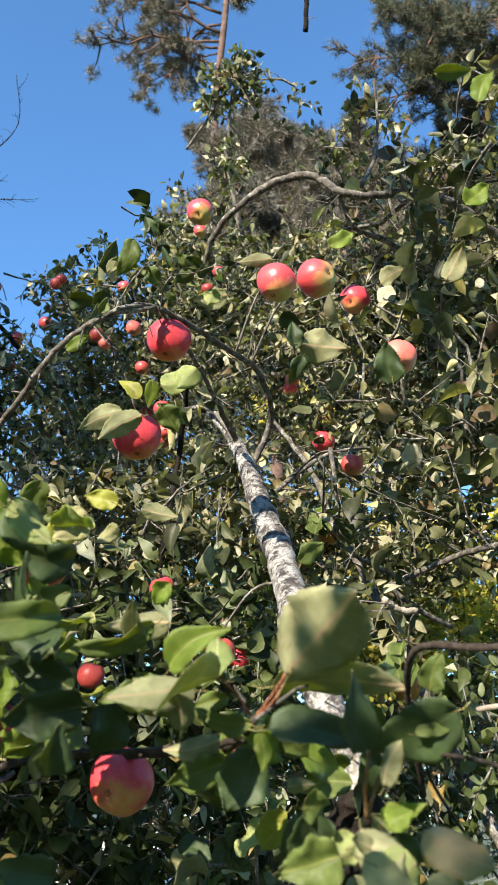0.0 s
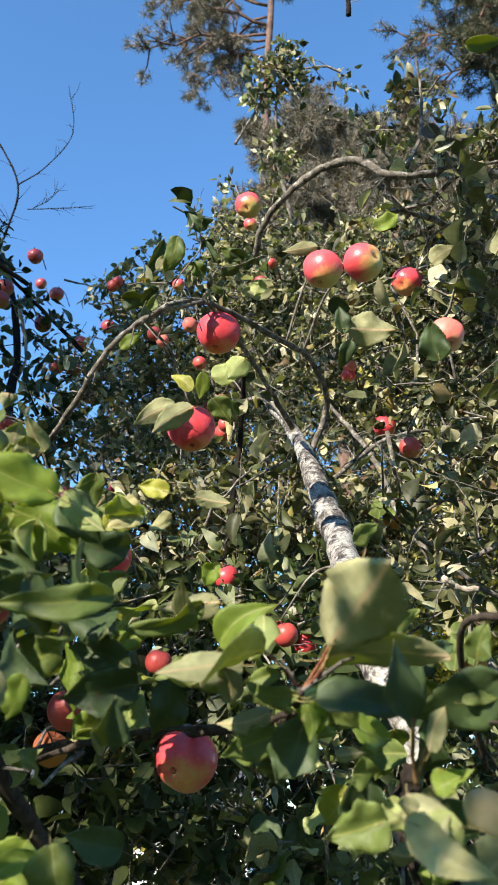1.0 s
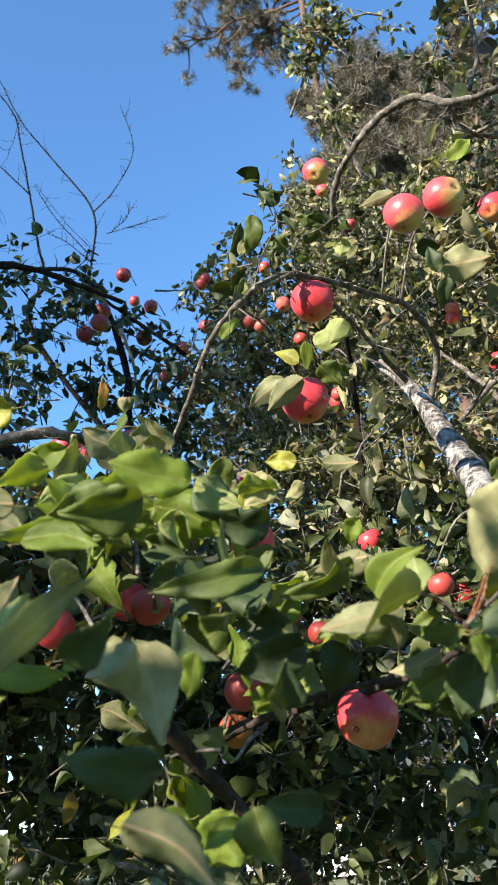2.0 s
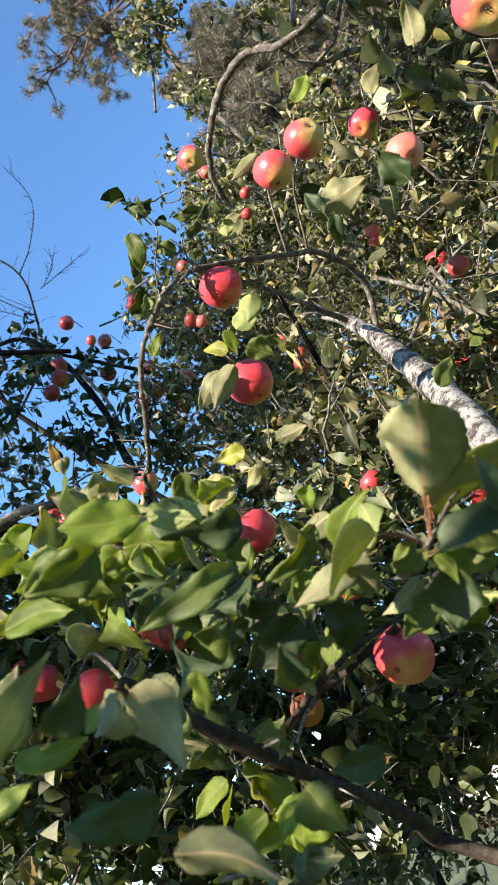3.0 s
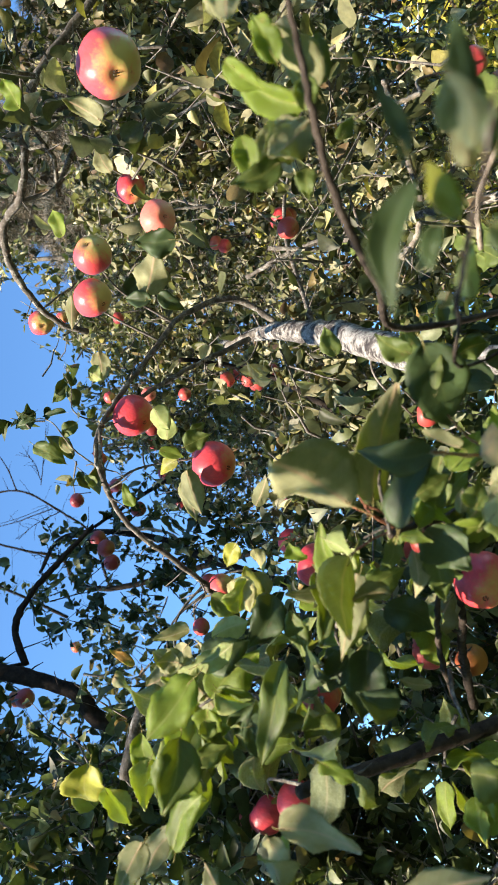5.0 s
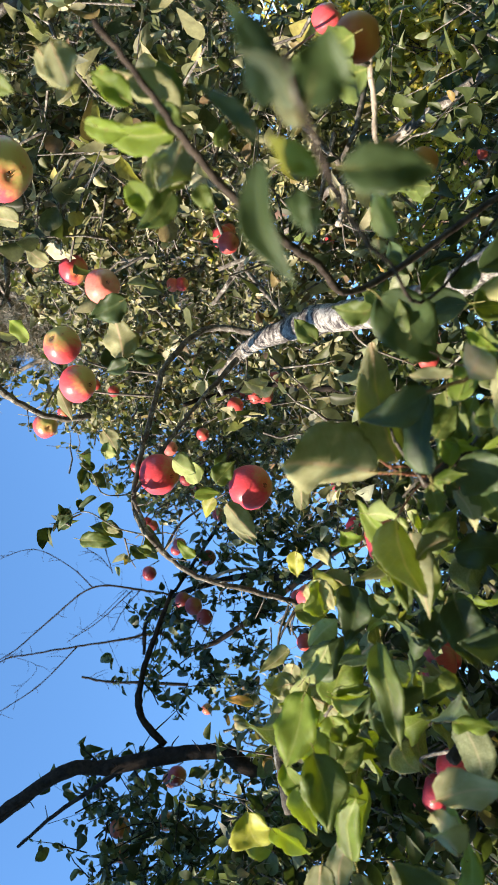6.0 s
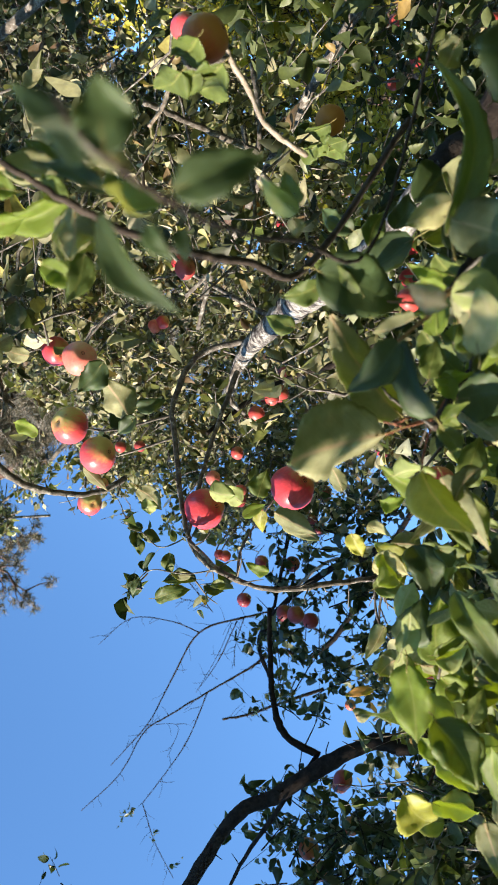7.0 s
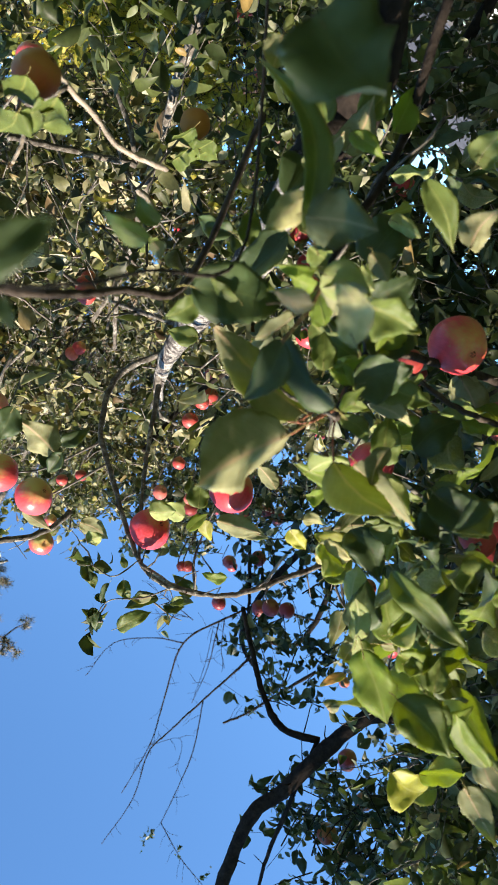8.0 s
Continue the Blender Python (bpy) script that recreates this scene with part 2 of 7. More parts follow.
APPLE_SKIN = {
    "red": apple_material("apple_red", (0.70, 0.062, 0.078), (0.60, 0.38, 0.11), 1.17, 0.36),
    "blush": apple_material("apple_blush", (0.76, 0.090, 0.100), (0.57, 0.48, 0.15), 1.03, 0.36),
    "pale": apple_material("apple_pale", (0.80, 0.20, 0.15), (0.74, 0.42, 0.24), 1.12, 0.5),
    "dull": apple_material("apple_dull", (0.50, 0.070, 0.058), (0.46, 0.24, 0.09), 1.14, 0.45),
    # yellow skin darkened to orange-brown, its shade put into the colour
    "yellow": apple_material("apple_yellow_shaded", (0.44, 0.11, 0.035), (0.38, 0.17, 0.03), 0.70, 0.6),
    # red skin darkened in its colour for fruit in the shaded tree
    "dusk": apple_material("apple_dusk", (0.36, 0.045, 0.045), (0.38, 0.18, 0.05), 1.10, 0.4),
    "ochre": apple_material("apple_ochre", (0.42, 0.09, 0.035), (0.40, 0.20, 0.045), 0.92, 0.5),
}
stalk_brown = plain_material("stalk_brown", (0.10, 0.06, 0.03), (0.20, 0.13, 0.06), 20.0)
eye_brown = plain_material("eye_brown", (0.02, 0.014, 0.010), (0.07, 0.05, 0.03), 9.0)
soil = plain_material("meadow", (0.035, 0.05, 0.018), (0.12, 0.13, 0.05), 1.4, 0.95)
roof_grey = plain_material("roof_grey", (0.045, 0.045, 0.05), (0.08, 0.08, 0.085), 3.0)
white_wall = plain_material("white_wall", (0.72, 0.72, 0.70), (0.82, 0.82, 0.80), 2.0)
pale_wire = plain_material("pale_wire", (0.55, 0.55, 0.52), (0.75, 0.74, 0.70), 30.0, 0.6)


# ---- builders ----
def part(name, mesh, mat, parent, label=""):
    """Links a mesh (or a bmesh) as one object under its thing."""
    if isinstance(mesh, bmesh.types.BMesh):
        bm, mesh = mesh, bpy.data.meshes.new(name)
        bm.to_mesh(mesh)
        bm.free()
    ob = new(name, mesh)
    if mat and not mesh.materials:
        mesh.materials.append(mat)
    ob.parent = parent
    if parent:
        ob.matrix_parent_inverse = parent.matrix_basis.inverted()
    if label:
        ob["label"] = label
    return ob


def thing(name, place, label, category, group="", kind=""):
    ob = new(name)
    ob.empty_display_size = 0.05
    ob.matrix_basis = Matrix.Translation(place)
    return tagged(ob, label, category, group, kind)


def smooth_path(points, steps):
    """A Catmull-Rom line through the points."""
    p = [Vector(q) for q in points]
    p = [2 * p[0] - p[1]] + p + [2 * p[-1] - p[-2]]
    out = []
    for k in range(1, len(p) - 2):
        for s in range(steps):
            u = s / steps
            a, b, c, d = p[k - 1], p[k], p[k + 1], p[k + 2]
            out.append(0.5 * (2 * b + (c - a) * u + (2 * a - 5 * b + 4 * c - d) * u * u + (3 * b - a - 3 * c + d) * u ** 3))
    out.append(p[-2])
    return out


def tube_mesh(name, path, r0, r1, sides=8, knots=0.07, seed=1):
    """A tapered, slightly knotty stem along a path."""
    verts, faces = [], []
    side = Vector((0.37, 0.21, 0.9))
    total = max(1, len(path) - 1)
    for k, p in enumerate(path):
        ahead = (path[min(k + 1, total)] - path[max(k - 1, 0)]).normalized()
        side = (side - ahead * side.dot(ahead)).normalized()
        up = ahead.cross(side)
        r = r0 + (r1 - r0) * k / total
        r *= 1 + knots * 1.6 * noise.noise(p * (0.22 / max(r0, r1)) + Vector((seed, 0, 0)))
        for n in range(sides):
            a = 2 * math.pi * n / sides
            q = r * (1 + 1.5 * knots * noise.noise((p + (side * math.cos(a) + up * math.sin(a)) * r) * (0.5 / r)))
            verts.append(p + side * (q * math.cos(a)) + up * (q * math.sin(a)))
    for k in range(total):
        for n in range(sides):
            a, b = k * sides + n, k * sides + (n + 1) % sides
            faces.append((a, b, b + sides, a + sides))
    faces.append(tuple(range(sides - 1, -1, -1)))
    faces.append(tuple(range(total * sides, total * sides + sides)))
    mesh = bpy.data.meshes.new(name)
    mesh.from_pydata([tuple(v) for v in verts], [], faces)
    mesh.polygons.foreach_set("use_smooth", [True] * len(faces))
    return mesh


STEMS = []


def limb(name, points, r0, r1, mat, parent, sides=0, wander=0.22):
    """A branch of a tree through the given places, with small crooks of its own."""
    rnd = random.Random(int(1000 * abs(points[0][0])) + len(points))
    path = smooth_path(points, 7)
    r = max(r0, r1)
    for p in path[1:-1]:
        p += Vector((rnd.uniform(-1, 1), rnd.uniform(-1, 1), rnd.uniform(-1, 1))) * wander * min(r, 0.008)
    STEMS.append((parent, path, r0, r1))
    return part(name, tube_mesh(name, path, r0, r1, sides or (12 if r > 0.012 else 7), 0.13, len(path)), mat, parent)


class Soup:
    """Many small pieces gathered into one mesh."""

    def __init__(self):
        self.verts, self.faces = [], []

    def add(self, verts, faces):
        n = len(self.verts)
        self.verts.extend(verts)
        self.faces.extend([tuple(i + n for i in f) for f in faces])

    def mesh(self, name, smooth=True):
        m = bpy.data.meshes.new(name)
        m.from_pydata(self.verts, [], self.faces)
        m.polygons.foreach_set("use_smooth", [smooth] * len(self.faces))
        return m


def loose_leaf(soup, base, way, normal, length, width, fold, curl, bend, outline):
    """A small leaf: hollowed along the rib, bent and twisted, with a wavy rim and a pointed tip."""
    side = way.cross(normal).normalized()
    normal = side.cross(way).normalized()
    across = (-1, -0.55, 0, 0.55, 1) if len(outline) > 7 else (-1, 0, 1)
    stride = len(across)
    verts, faces = [], []
    for u, w in outline:
        for v in across:
            x = v * 0.5 * w * width * (1 + 0.09 * math.sin(6 * u + 2.1 * bend + 1.3 * v)) + 0.06 * bend * length * u * u
            h = (fold * abs(v) ** 1.4 + 0.26 * math.sin(6 * u + 2 * v + 3 * bend) * abs(v)) * 0.5 * w * width - curl * length * u * u + 0.2 * bend * u * x
            verts.append(tuple(base + way * (u * length * (1 - 0.3 * abs(curl) * u)) + side * x + normal * h))
    for k in range(len(outline) - 1):
        for n in range(stride - 1):
            a = stride * k + n
            faces.append((a, a + 1, a + stride + 1, a + stride))
    soup.add(verts, faces)


OVATE = ((0.0, 0.05), (0.07, 0.50), (0.24, 0.93), (0.45, 1.0), (0.66, 0.80), (0.85, 0.42), (1.0, 0.01))
OVATE_NEAR = ((0.0, 0.05), (0.05, 0.44), (0.14, 0.76), (0.27, 0.96), (0.42, 1.0), (0.58, 0.90), (0.73, 0.68), (0.87, 0.38), (1.0, 0.01))


def any_way(rnd):
    z, a = rnd.uniform(-1, 1), rnd.uniform(0, 2 * math.pi)
    s = math.sqrt(1 - z * z)
    return Vector((s * math.cos(a), s * math.sin(a), z))


def cloud(centre, radii, number, size):
    return centre, radii, number, size


def spray(soup, stems, rnd, centre, radii, number, size):
    """Leafy twigs inside an ellipsoid: each twig carries a handful of leaves."""
    left = number
    while left > 0:
        d = any_way(rnd) * rnd.random() ** 0.4
        start = Vector(centre) + Vector((d.x * radii[0], d.y * radii[1], d.z * radii[2]))
        if noise.noise(start * 4.5) + 0.6 * noise.noise(start * 11.0) < rnd.uniform(-0.25, 0.1):
            continue
        way = (any_way(rnd) + Vector((0, -0.15, 0.45))).normalized()
        span = size * rnd.uniform(1.4, 3.4)
        count = min(left, rnd.randint(5, 10))
        tip = start + way * span + Vector((0, 0, -0.12 * span))
        stems.append((start, tip, size * rnd.choice((0.02, 0.03, 0.045, 0.06))))
        for k in range(count):
            u = (k + rnd.random()) / count
            base = start.lerp(tip, u)
            out = (any_way(rnd) + way * 0.5 + Vector((0, 0, -0.25))).normalized()
            normal = (any_way(rnd) + Vector((-0.2, -0.35, 0.55))).normalized()
            if abs(normal.dot(out)) > 0.95:
                normal = any_way(rnd)
            length = size * rnd.choice((rnd.uniform(0.35, 0.8), rnd.uniform(0.6, 1.3)))
            loose_leaf(soup, base + out * 0.2 * length, out, normal, length, length * rnd.uniform(0.38, 0.72), rnd.uniform(-0.2, 1.5), rnd.uniform(-0.4, 1.0), rnd.uniform(-2.0, 2.0), OVATE_NEAR if 0.0545 < size < 0.075 else OVATE)
        left -= count


def foliage(clouds, mat, parent, seed, name="foliage", wood=None, label=""):
    """All leaves of a crown that nobody could count, and the twigs that carry them."""
    rnd, soup, stems = random.Random(seed), Soup(), []
    for c in clouds:
        spray(soup, stems, rnd, *c)
    tagged(part(name, soup.mesh(name), mat, parent, label), kind="stuff")
    if wood:
        sticks = Soup()
        for n, (a, b, r) in enumerate(stems):
            span = (b - a).length
            if n % 4 or wood is not grey_twig:
                path = [a - (b - a) * 0.25, a.lerp(b, 0.5) + any_way(rnd) * span * 0.08, b]
            else:
                # a longer crooked twig, back towards the limbs
                d, path = (a - b).normalized(), [b, a]
                for _ in range(rnd.randint(2, 4)):
                    d = (d + any_way(rnd) * 0.55).normalized()
                    path.append(path[-1] + d * span * rnd.uniform(0.3, 0.6))
                path.reverse()
                r *= 1.8
            side = (path[1] - path[0]).orthogonal().normalized()
            verts, faces = [], []
            for k, p in enumerate(path):
                ahead = (path[min(k + 1, len(path) - 1)] - path[max(k - 1, 0)]).normalized()
                side = (side - ahead * side.dot(ahead)).normalized()
                up = ahead.cross(side)
                thick = r * (1 - 0.6 * k / (len(path) - 1)) * rnd.uniform(0.85, 1.2)
                verts += [tuple(p + (side * math.cos(q) + up * math.sin(q)) * thick) for q in (0.0, 1.571, 3.142, 4.712)]
                if k:
                    faces += [(4 * k - 4 + q, 4 * k - 4 + (q + 1) % 4, 4 * k + (q + 1) % 4, 4 * k + q) for q in range(4)]
            sticks.add(verts, faces)
        tagged(part("twig_rest", sticks.mesh("twig_rest"), wood, parent), kind="stuff")


def blade_mesh(name, length, width, curl, fold, seed, top, under, unrest=1.0):
    """A large leaf: ovate with a drawn-out tip, saw-toothed rim, sunk midrib, bent and waved blade, with an upper and a lower skin."""
    rnd = random.Random(seed)
    rows, cols = 24, 8
    twist, wave, phase, beat = unrest * rnd.uniform(-0.5, 0.5), unrest * rnd.uniform(0.06, 0.20), rnd.uniform(0, 6), rnd.uniform(6, 12)
    sweep, lobe = unrest * rnd.uniform(-0.13, 0.13), unrest * rnd.uniform(-0.14, 0.14)
    foot, taper, point = rnd.uniform(0.38, 0.52), rnd.uniform(1.35, 1.9), rnd.uniform(0.95, 1.3)
    roll, arch = unrest * rnd.uniform(-0.15, 0.35), unrest * rnd.uniform(-0.10, 0.16)
    crest = max((0.02 * n) ** foot * (1 - (0.02 * n) ** taper) ** point for n in range(50))
    verts, uvs = [], []
    for k in range(rows + 1):
        u = k / rows
        half = 0.5 * width * (u ** foot * (1 - u ** taper) ** point / crest if 0 < u < 1 else 0.0)
        half *= 1 + 0.12 * noise.noise(Vector((6 * u, seed * 1.7, 0)))
        saw = 0.0 if k in (0, rows) else (0.012 * width if k % 2 else -0.008 * width)
        open_up = fold * (1.15 - 0.5 * u + 0.5 * noise.noise(Vector((3 * u, seed * 2.3, 5))))
        for j in range(cols + 1):
            v = 2 * j / cols - 1
            rim = half * (1 + lobe * v + 0.12 * noise.noise(Vector((9 * u, seed * 0.9, 3 * v))))
            x = v * (rim + saw * abs(v) ** 6) * math.cos(0.7 * open_up * abs(v)) + sweep * length * math.sin(math.pi * u) ** 1.3
            lift = open_up * abs(v) * half - roll * half * abs(v) ** 4
            lift += wave * width * math.sin(beat * u + phase + 1.6 * v) * abs(v) ** 1.6 * min(1.0, 4 * u)
            lift += 0.035 * width * noise.noise(Vector((5 * u, 4 * v, seed * 1.1)))
            droop = -curl * length * u * u + arch * length * math.sin(math.pi * u)
            turn = twist * (u - 0.3)
            verts.append((x * math.cos(turn), u * length * (1 - 0.12 * curl), lift + droop + x * math.sin(turn)))
            uvs.append((0.5 + 0.5 * v * max(0.05, half / (0.5 * width)), u))
    stride = cols + 1
    quads = []
    for k in range(rows):
        for j in range(cols):
            a, b, c, d = k * stride + j, k * stride + j + 1, (k + 1) * stride + j + 1, (k + 1) * stride + j
            quads += [(a, b, c), (a, c, d)]
    n = len(verts)
    sheet = bpy.data.meshes.new("sheet")
    sheet.from_pydata(verts, [], quads)
    verts += [tuple(v.co - v.normal * (0.004 * length)) for v in sheet.vertices]
    bpy.data.meshes.remove(sheet)
    rim = []
    for k in range(rows):
        a, b = k * stride, k * stride + cols
        rim += [(a, a + stride, n + a + stride, n + a), (b + stride, b, n + b, n + b + stride)]
    faces = quads + [tuple(n + i for i in reversed(q)) for q in quads] + rim
    mesh = bpy.data.meshes.new(name)
    mesh.from_pydata(verts, [], faces)
    mesh.polygons.foreach_set("use_smooth", [True] * len(faces))
    layer = mesh.uv_layers.new(name="blade")
    for loop in mesh.loops:
        layer.data[loop.index].uv = uvs[loop.vertex_index % n]
    mesh.materials.append(top)
    mesh.materials.append(under)
    mesh.polygons.foreach_set("material_index", [0] * len(quads) + [1] * (len(quads) + len(rim)))
    return mesh


def leaf_frame(base, tip, normal):
    way = (tip - base).normalized()
    side = way.cross(normal).normalized()
    return Matrix((
        (side.x, way.x, side.cross(way).x, base.x),
        (side.y, way.y, side.cross(way).y, base.y),
        (side.z, way.z, side.cross(way).z, base.z),
        (0, 0, 0, 1)))


LEAF_COUNT = [0]


def hero_leaf(base, tip, normal, width, curl, paint, fold=None, unrest=0.8):
    """One of the large leaves near the path, with its stalk."""
    LEAF_COUNT[0] += 1
    base, tip, normal = Vector(base), Vector(tip), Vector(normal)
    length = (tip - base).length
    rnd = random.Random(LEAF_COUNT[0])
    mesh = blade_mesh("leaf", length, width * 1.06, curl * 0.8, rnd.uniform(0.15, 0.75) if fold is None else fold, LEAF_COUNT[0], LEAF_TOP[paint], LEAF_UNDER[paint], unrest)
    ob = part("leaf", mesh, None, apple_tree, LEAF_WORDS[paint])
    ob.matrix_basis = leaf_frame(base, tip, normal)
    way = (tip - base).normalized()
    back = way * -0.16 * length + Vector((0, 0, -0.04 * length)) + any_way(rnd) * 0.05 * length
    stalk = smooth_path([base + back, base + back * 0.45 + Vector((0, 0, -0.002)), base + way * 0.01], 3)
    part("leaf_stalk", tube_mesh("leaf_stalk", stalk, min(0.0007, 0.008 * length), min(0.0005, 0.006 * length), 5, 0.05), petiole, ob).matrix_parent_inverse = ob.matrix_basis.inverted()
    return ob


LEAF_WORDS = {
    "green": "", "dark": "dark green glossy leaf, partly darkened as if in shade", "lime": "bright yellow-green leaf", "yellow": "yellowed crinkled leaf", "brown": "withered brown leaf"}


# ---- ground and far things ----
def make_ground():
    bm = bmesh.new()
    bmesh.ops.create_grid(bm, x_segments=40, y_segments=40, size=400)
    for v in bm.verts:
        v.co.z = 0.0 if v.co.length < 12 else 0.4 * noise.noise(v.co * 0.02)
    ob = part("ground", bm, soil, None)
    tagged(ob, "rough green meadow ground under the trees", "ground", kind="structure")


make_ground()


def box(bm, low, high):
    made = bmesh.ops.create_cube(bm, size=1)
    for v in made["verts"]:
        v.co = Vector([(low[k] + high[k]) / 2 + v.co[k] * (high[k] - low[k]) for k in range(3)])


def make_house(place):
    """A white house with a dark roof, glimpsed through the leaves."""
    house = thing("house", (place[0], place[1], 0), "white plastered house with a dark grey roof, far behind the trees", "house")
    x, y, z = place
    bm = bmesh.new()
    box(bm, (x - 1.5, y, 0), (x + 4, y + 6, z + 2.2))
    bmesh.ops.bevel(bm, geom=bm.edges, offset=0.03, segments=1)
    part("wall", bm, white_wall, house)
    bm = bmesh.new()
    box(bm, (x - 2.0, y - 2.2, z - 0.9), (x + 4.6, y - 0.1, z - 0.75))
    for v in bm.verts:
        if v.co.y > y - 1:
            v.co.z += 0.8
    part("porch_roof", bm, roof_grey, house, "dark grey porch roof")
    bm = bmesh.new()
    box(bm, (x - 2.0, y - 2.3, z - 1.0), (x + 4.6, y - 2.2, z - 0.72))
    part("fascia", bm, white_wall, house, "white fascia board")
    for k in range(3):
        bm = bmesh.new()
        box(bm, (x - 1.8 + 2.6 * k, y - 2.15, 0), (x - 1.66 + 2.6 * k, y - 2.03, z - 0.95))
        part("porch_post", bm, white_wall, house)
    bm = bmesh.new()
    box(bm, (x - 2.0, y - 0.4, z + 2.2), (x + 4.6, y + 6.4, z + 2.4))
    for v in bm.verts:
        if y + 1 < v.co.y:
            v.co.z += 2.2
    part("roof", bm, roof_grey, house)


make_house((-5.740, 17.323, -0.465))


# ---- conifers behind ----
def tuft(soup, rnd, at, way, length, count, spread=1.15):
    """A brush of needles."""
    for _ in range(count):
        d = (way + any_way(rnd) * spread).normalized()
        s = d.cross(any_way(rnd)).normalized() * length * 0.034
        b = at + way * rnd.uniform(-0.5, 0.35) * length
        e = b + d * length * rnd.uniform(0.7, 1.15)
        soup.add([tuple(b - s), tuple(b + s), tuple(e)], [(0, 1, 2)])


def pine_bough(soup, wood, rnd, start, way, length, needle, dense=1.0, puffs=False):
    """A crooked limb with side shoots that end in needle brushes."""
    p, d, path = Vector(start), Vector(way).normalized(), [Vector(start)]
    steps = 9
    for k in range(steps):
        d = (d + any_way(rnd) * (0.5 if puffs else 0.26) + Vector((0, 0, 0.02))).normalized()
        p = p + d * (length / steps)
        path.append(p.copy())
        if k < 1:
            continue
        for _ in range(3):
            if rnd.random() > dense:
                continue
            e = (d * 0.7 + any_way(rnd) * 0.9).normalized()
            reach = length * rnd.uniform(0.12, 0.34) * (1.1 - 0.05 * k)
            mid = p + e * reach * 0.5 + any_way(rnd) * reach * 0.12
            end = mid + (e + any_way(rnd) * 0.4).normalized() * reach * 0.5
            wood.append(([p.copy(), mid, end], length * 0.008))
            if puffs:
                for _ in range(5):
                    spot = end + any_way(rnd) * needle * 0.75
                    wood.append(([mid, end, spot], length * 0.0022))
                    tuft(soup, rnd, spot, (e + any_way(rnd)).normalized(), needle, 46, 1.8)
                continue
            for q in (0.55, 0.75, 0.9, 1.0):
                spot = mid.lerp(end, (q - 0.5) * 2) + any_way(rnd) * needle * 0.6
                tuft(soup, rnd, spot, (e + any_way(rnd) * 0.6 + Vector((0, 0, 0.25))).normalized(), needle, 30)
                side = (e + any_way(rnd)).normalized()
                wood.append(([mid, spot + side * needle], length * 0.003))
                tuft(soup, rnd, spot + side * needle * 0.8, side, needle, 22)
    tuft(soup, rnd, p, d, needle, 40)
    wood.append((path, length * 0.013))


def sticks_mesh(name, wood, sides=5):
    soup = Soup()
    for path, r in wood:
        m = tube_mesh(name, path, r, r * 0.45, sides, 0.1)
        soup.add([tuple(v.co) for v in m.vertices], [tuple(f.vertices) for f in m.polygons])
        bpy.data.meshes.remove(m)
    return soup.mesh(name)


def pine(name, base, top, r0, r1, boughs, needle, mat, seed, label, dense=1.0, puffs=False):
    """A pine: one bare trunk, crooked boughs given as (place, way, length), brushes of needles."""
    rnd = random.Random(seed)
    tree = thing(name, base, label, "tree", "pines")
    path = smooth_path([base, Vector(base).lerp(Vector(top), 0.5) + Vector((0.10, 0, 0)), Vector(base).lerp(Vector(top), 0.72) + Vector((-0.07, 0.05, 0)), Vector(base).lerp(Vector(top), 0.88) + Vector((0.05, 0, 0)), top], 12)
    part("trunk", tube_mesh("trunk", path, r0, r1, 10, 0.06, seed), pine_bark, tree)
    soup, wood = Soup(), []
    for start, way, length in boughs:
        pine_bough(soup, wood, rnd, start, way, length, needle, dense, puffs)
    part("bough", sticks_mesh("bough", wood), pine_bark, tree)
    tagged(part("needles", soup.mesh("needles", False), mat, tree), kind="stuff")
    return tree


PINE_A, PINE_A_TOP, PINE_A_LOW = Vector((-0.707, 6.207, 9.584)), Vector((-0.312, 6.025, 10.156)), Vector((-0.352, 7.384, 7.188))
axis_a = PINE_A_TOP - PINE_A_LOW
pine("pine_tree", (PINE_A_LOW.x + 0.1, PINE_A_LOW.y, 0), PINE_A_TOP + axis_a * 0.3, 0.055, 0.024, [
    (PINE_A_LOW + axis_a * 0.72, (-1, -0.1, -0.02), 1.02),
    (PINE_A_LOW + axis_a * 0.80, (-1, -0.2, 0.06), 1.42),
    (PINE_A_LOW + axis_a * 0.86, (-0.9, 0.3, 0.1), 1.30),
    (PINE_A_LOW + axis_a * 0.83, (-1, -0.1, -0.04), 1.55),
    (PINE_A_LOW + axis_a * 0.90, (-1, 0.0, -0.12), 1.47),
    (PINE_A_LOW + axis_a * 0.76, (-0.9, -0.2, -0.10), 0.89),
    (PINE_A_LOW + axis_a * 0.95, (-1, -0.3, 0.1), 1.22),
    (PINE_A_LOW + axis_a * 1.05, (-0.9, -0.2, 0.15), 1.30),
    (PINE_A_LOW + axis_a * 0.70, (-0.9, -0.2, -0.25), 0.95),
    (PINE_A_LOW + axis_a * 0.78, (-1, 0.1, -0.22), 1.25),
    (PINE_A_LOW + axis_a * 0.93, (0.9, -0.2, 0.2), 0.6),
    (PINE_A_LOW + axis_a * 0.50, (-0.8, -0.2, 0.1), 0.35),
    (PINE_A_LOW + axis_a * 0.42, (-1, -0.1, 0.2), 0.45),
    (PINE_A_LOW + axis_a * 0.45, (0.7, -0.4, 0.1), 0.7),
    (PINE_A_LOW + axis_a * 0.30, (-1, -0.3, 0.1), 0.65),
    (PINE_A_LOW + axis_a * 0.20, (-0.8, -0.3, 0.1), 0.95),
    (PINE_A_LOW + axis_a * 0.15, (0.5, -0.6, 0.1), 1.0),
], 0.09, needle_warm, 11, "tall pine with orange bark and sunlit tufts of needles", 0.62, True)
PINE_B = Vector((1.919, 5.863, 9.140))
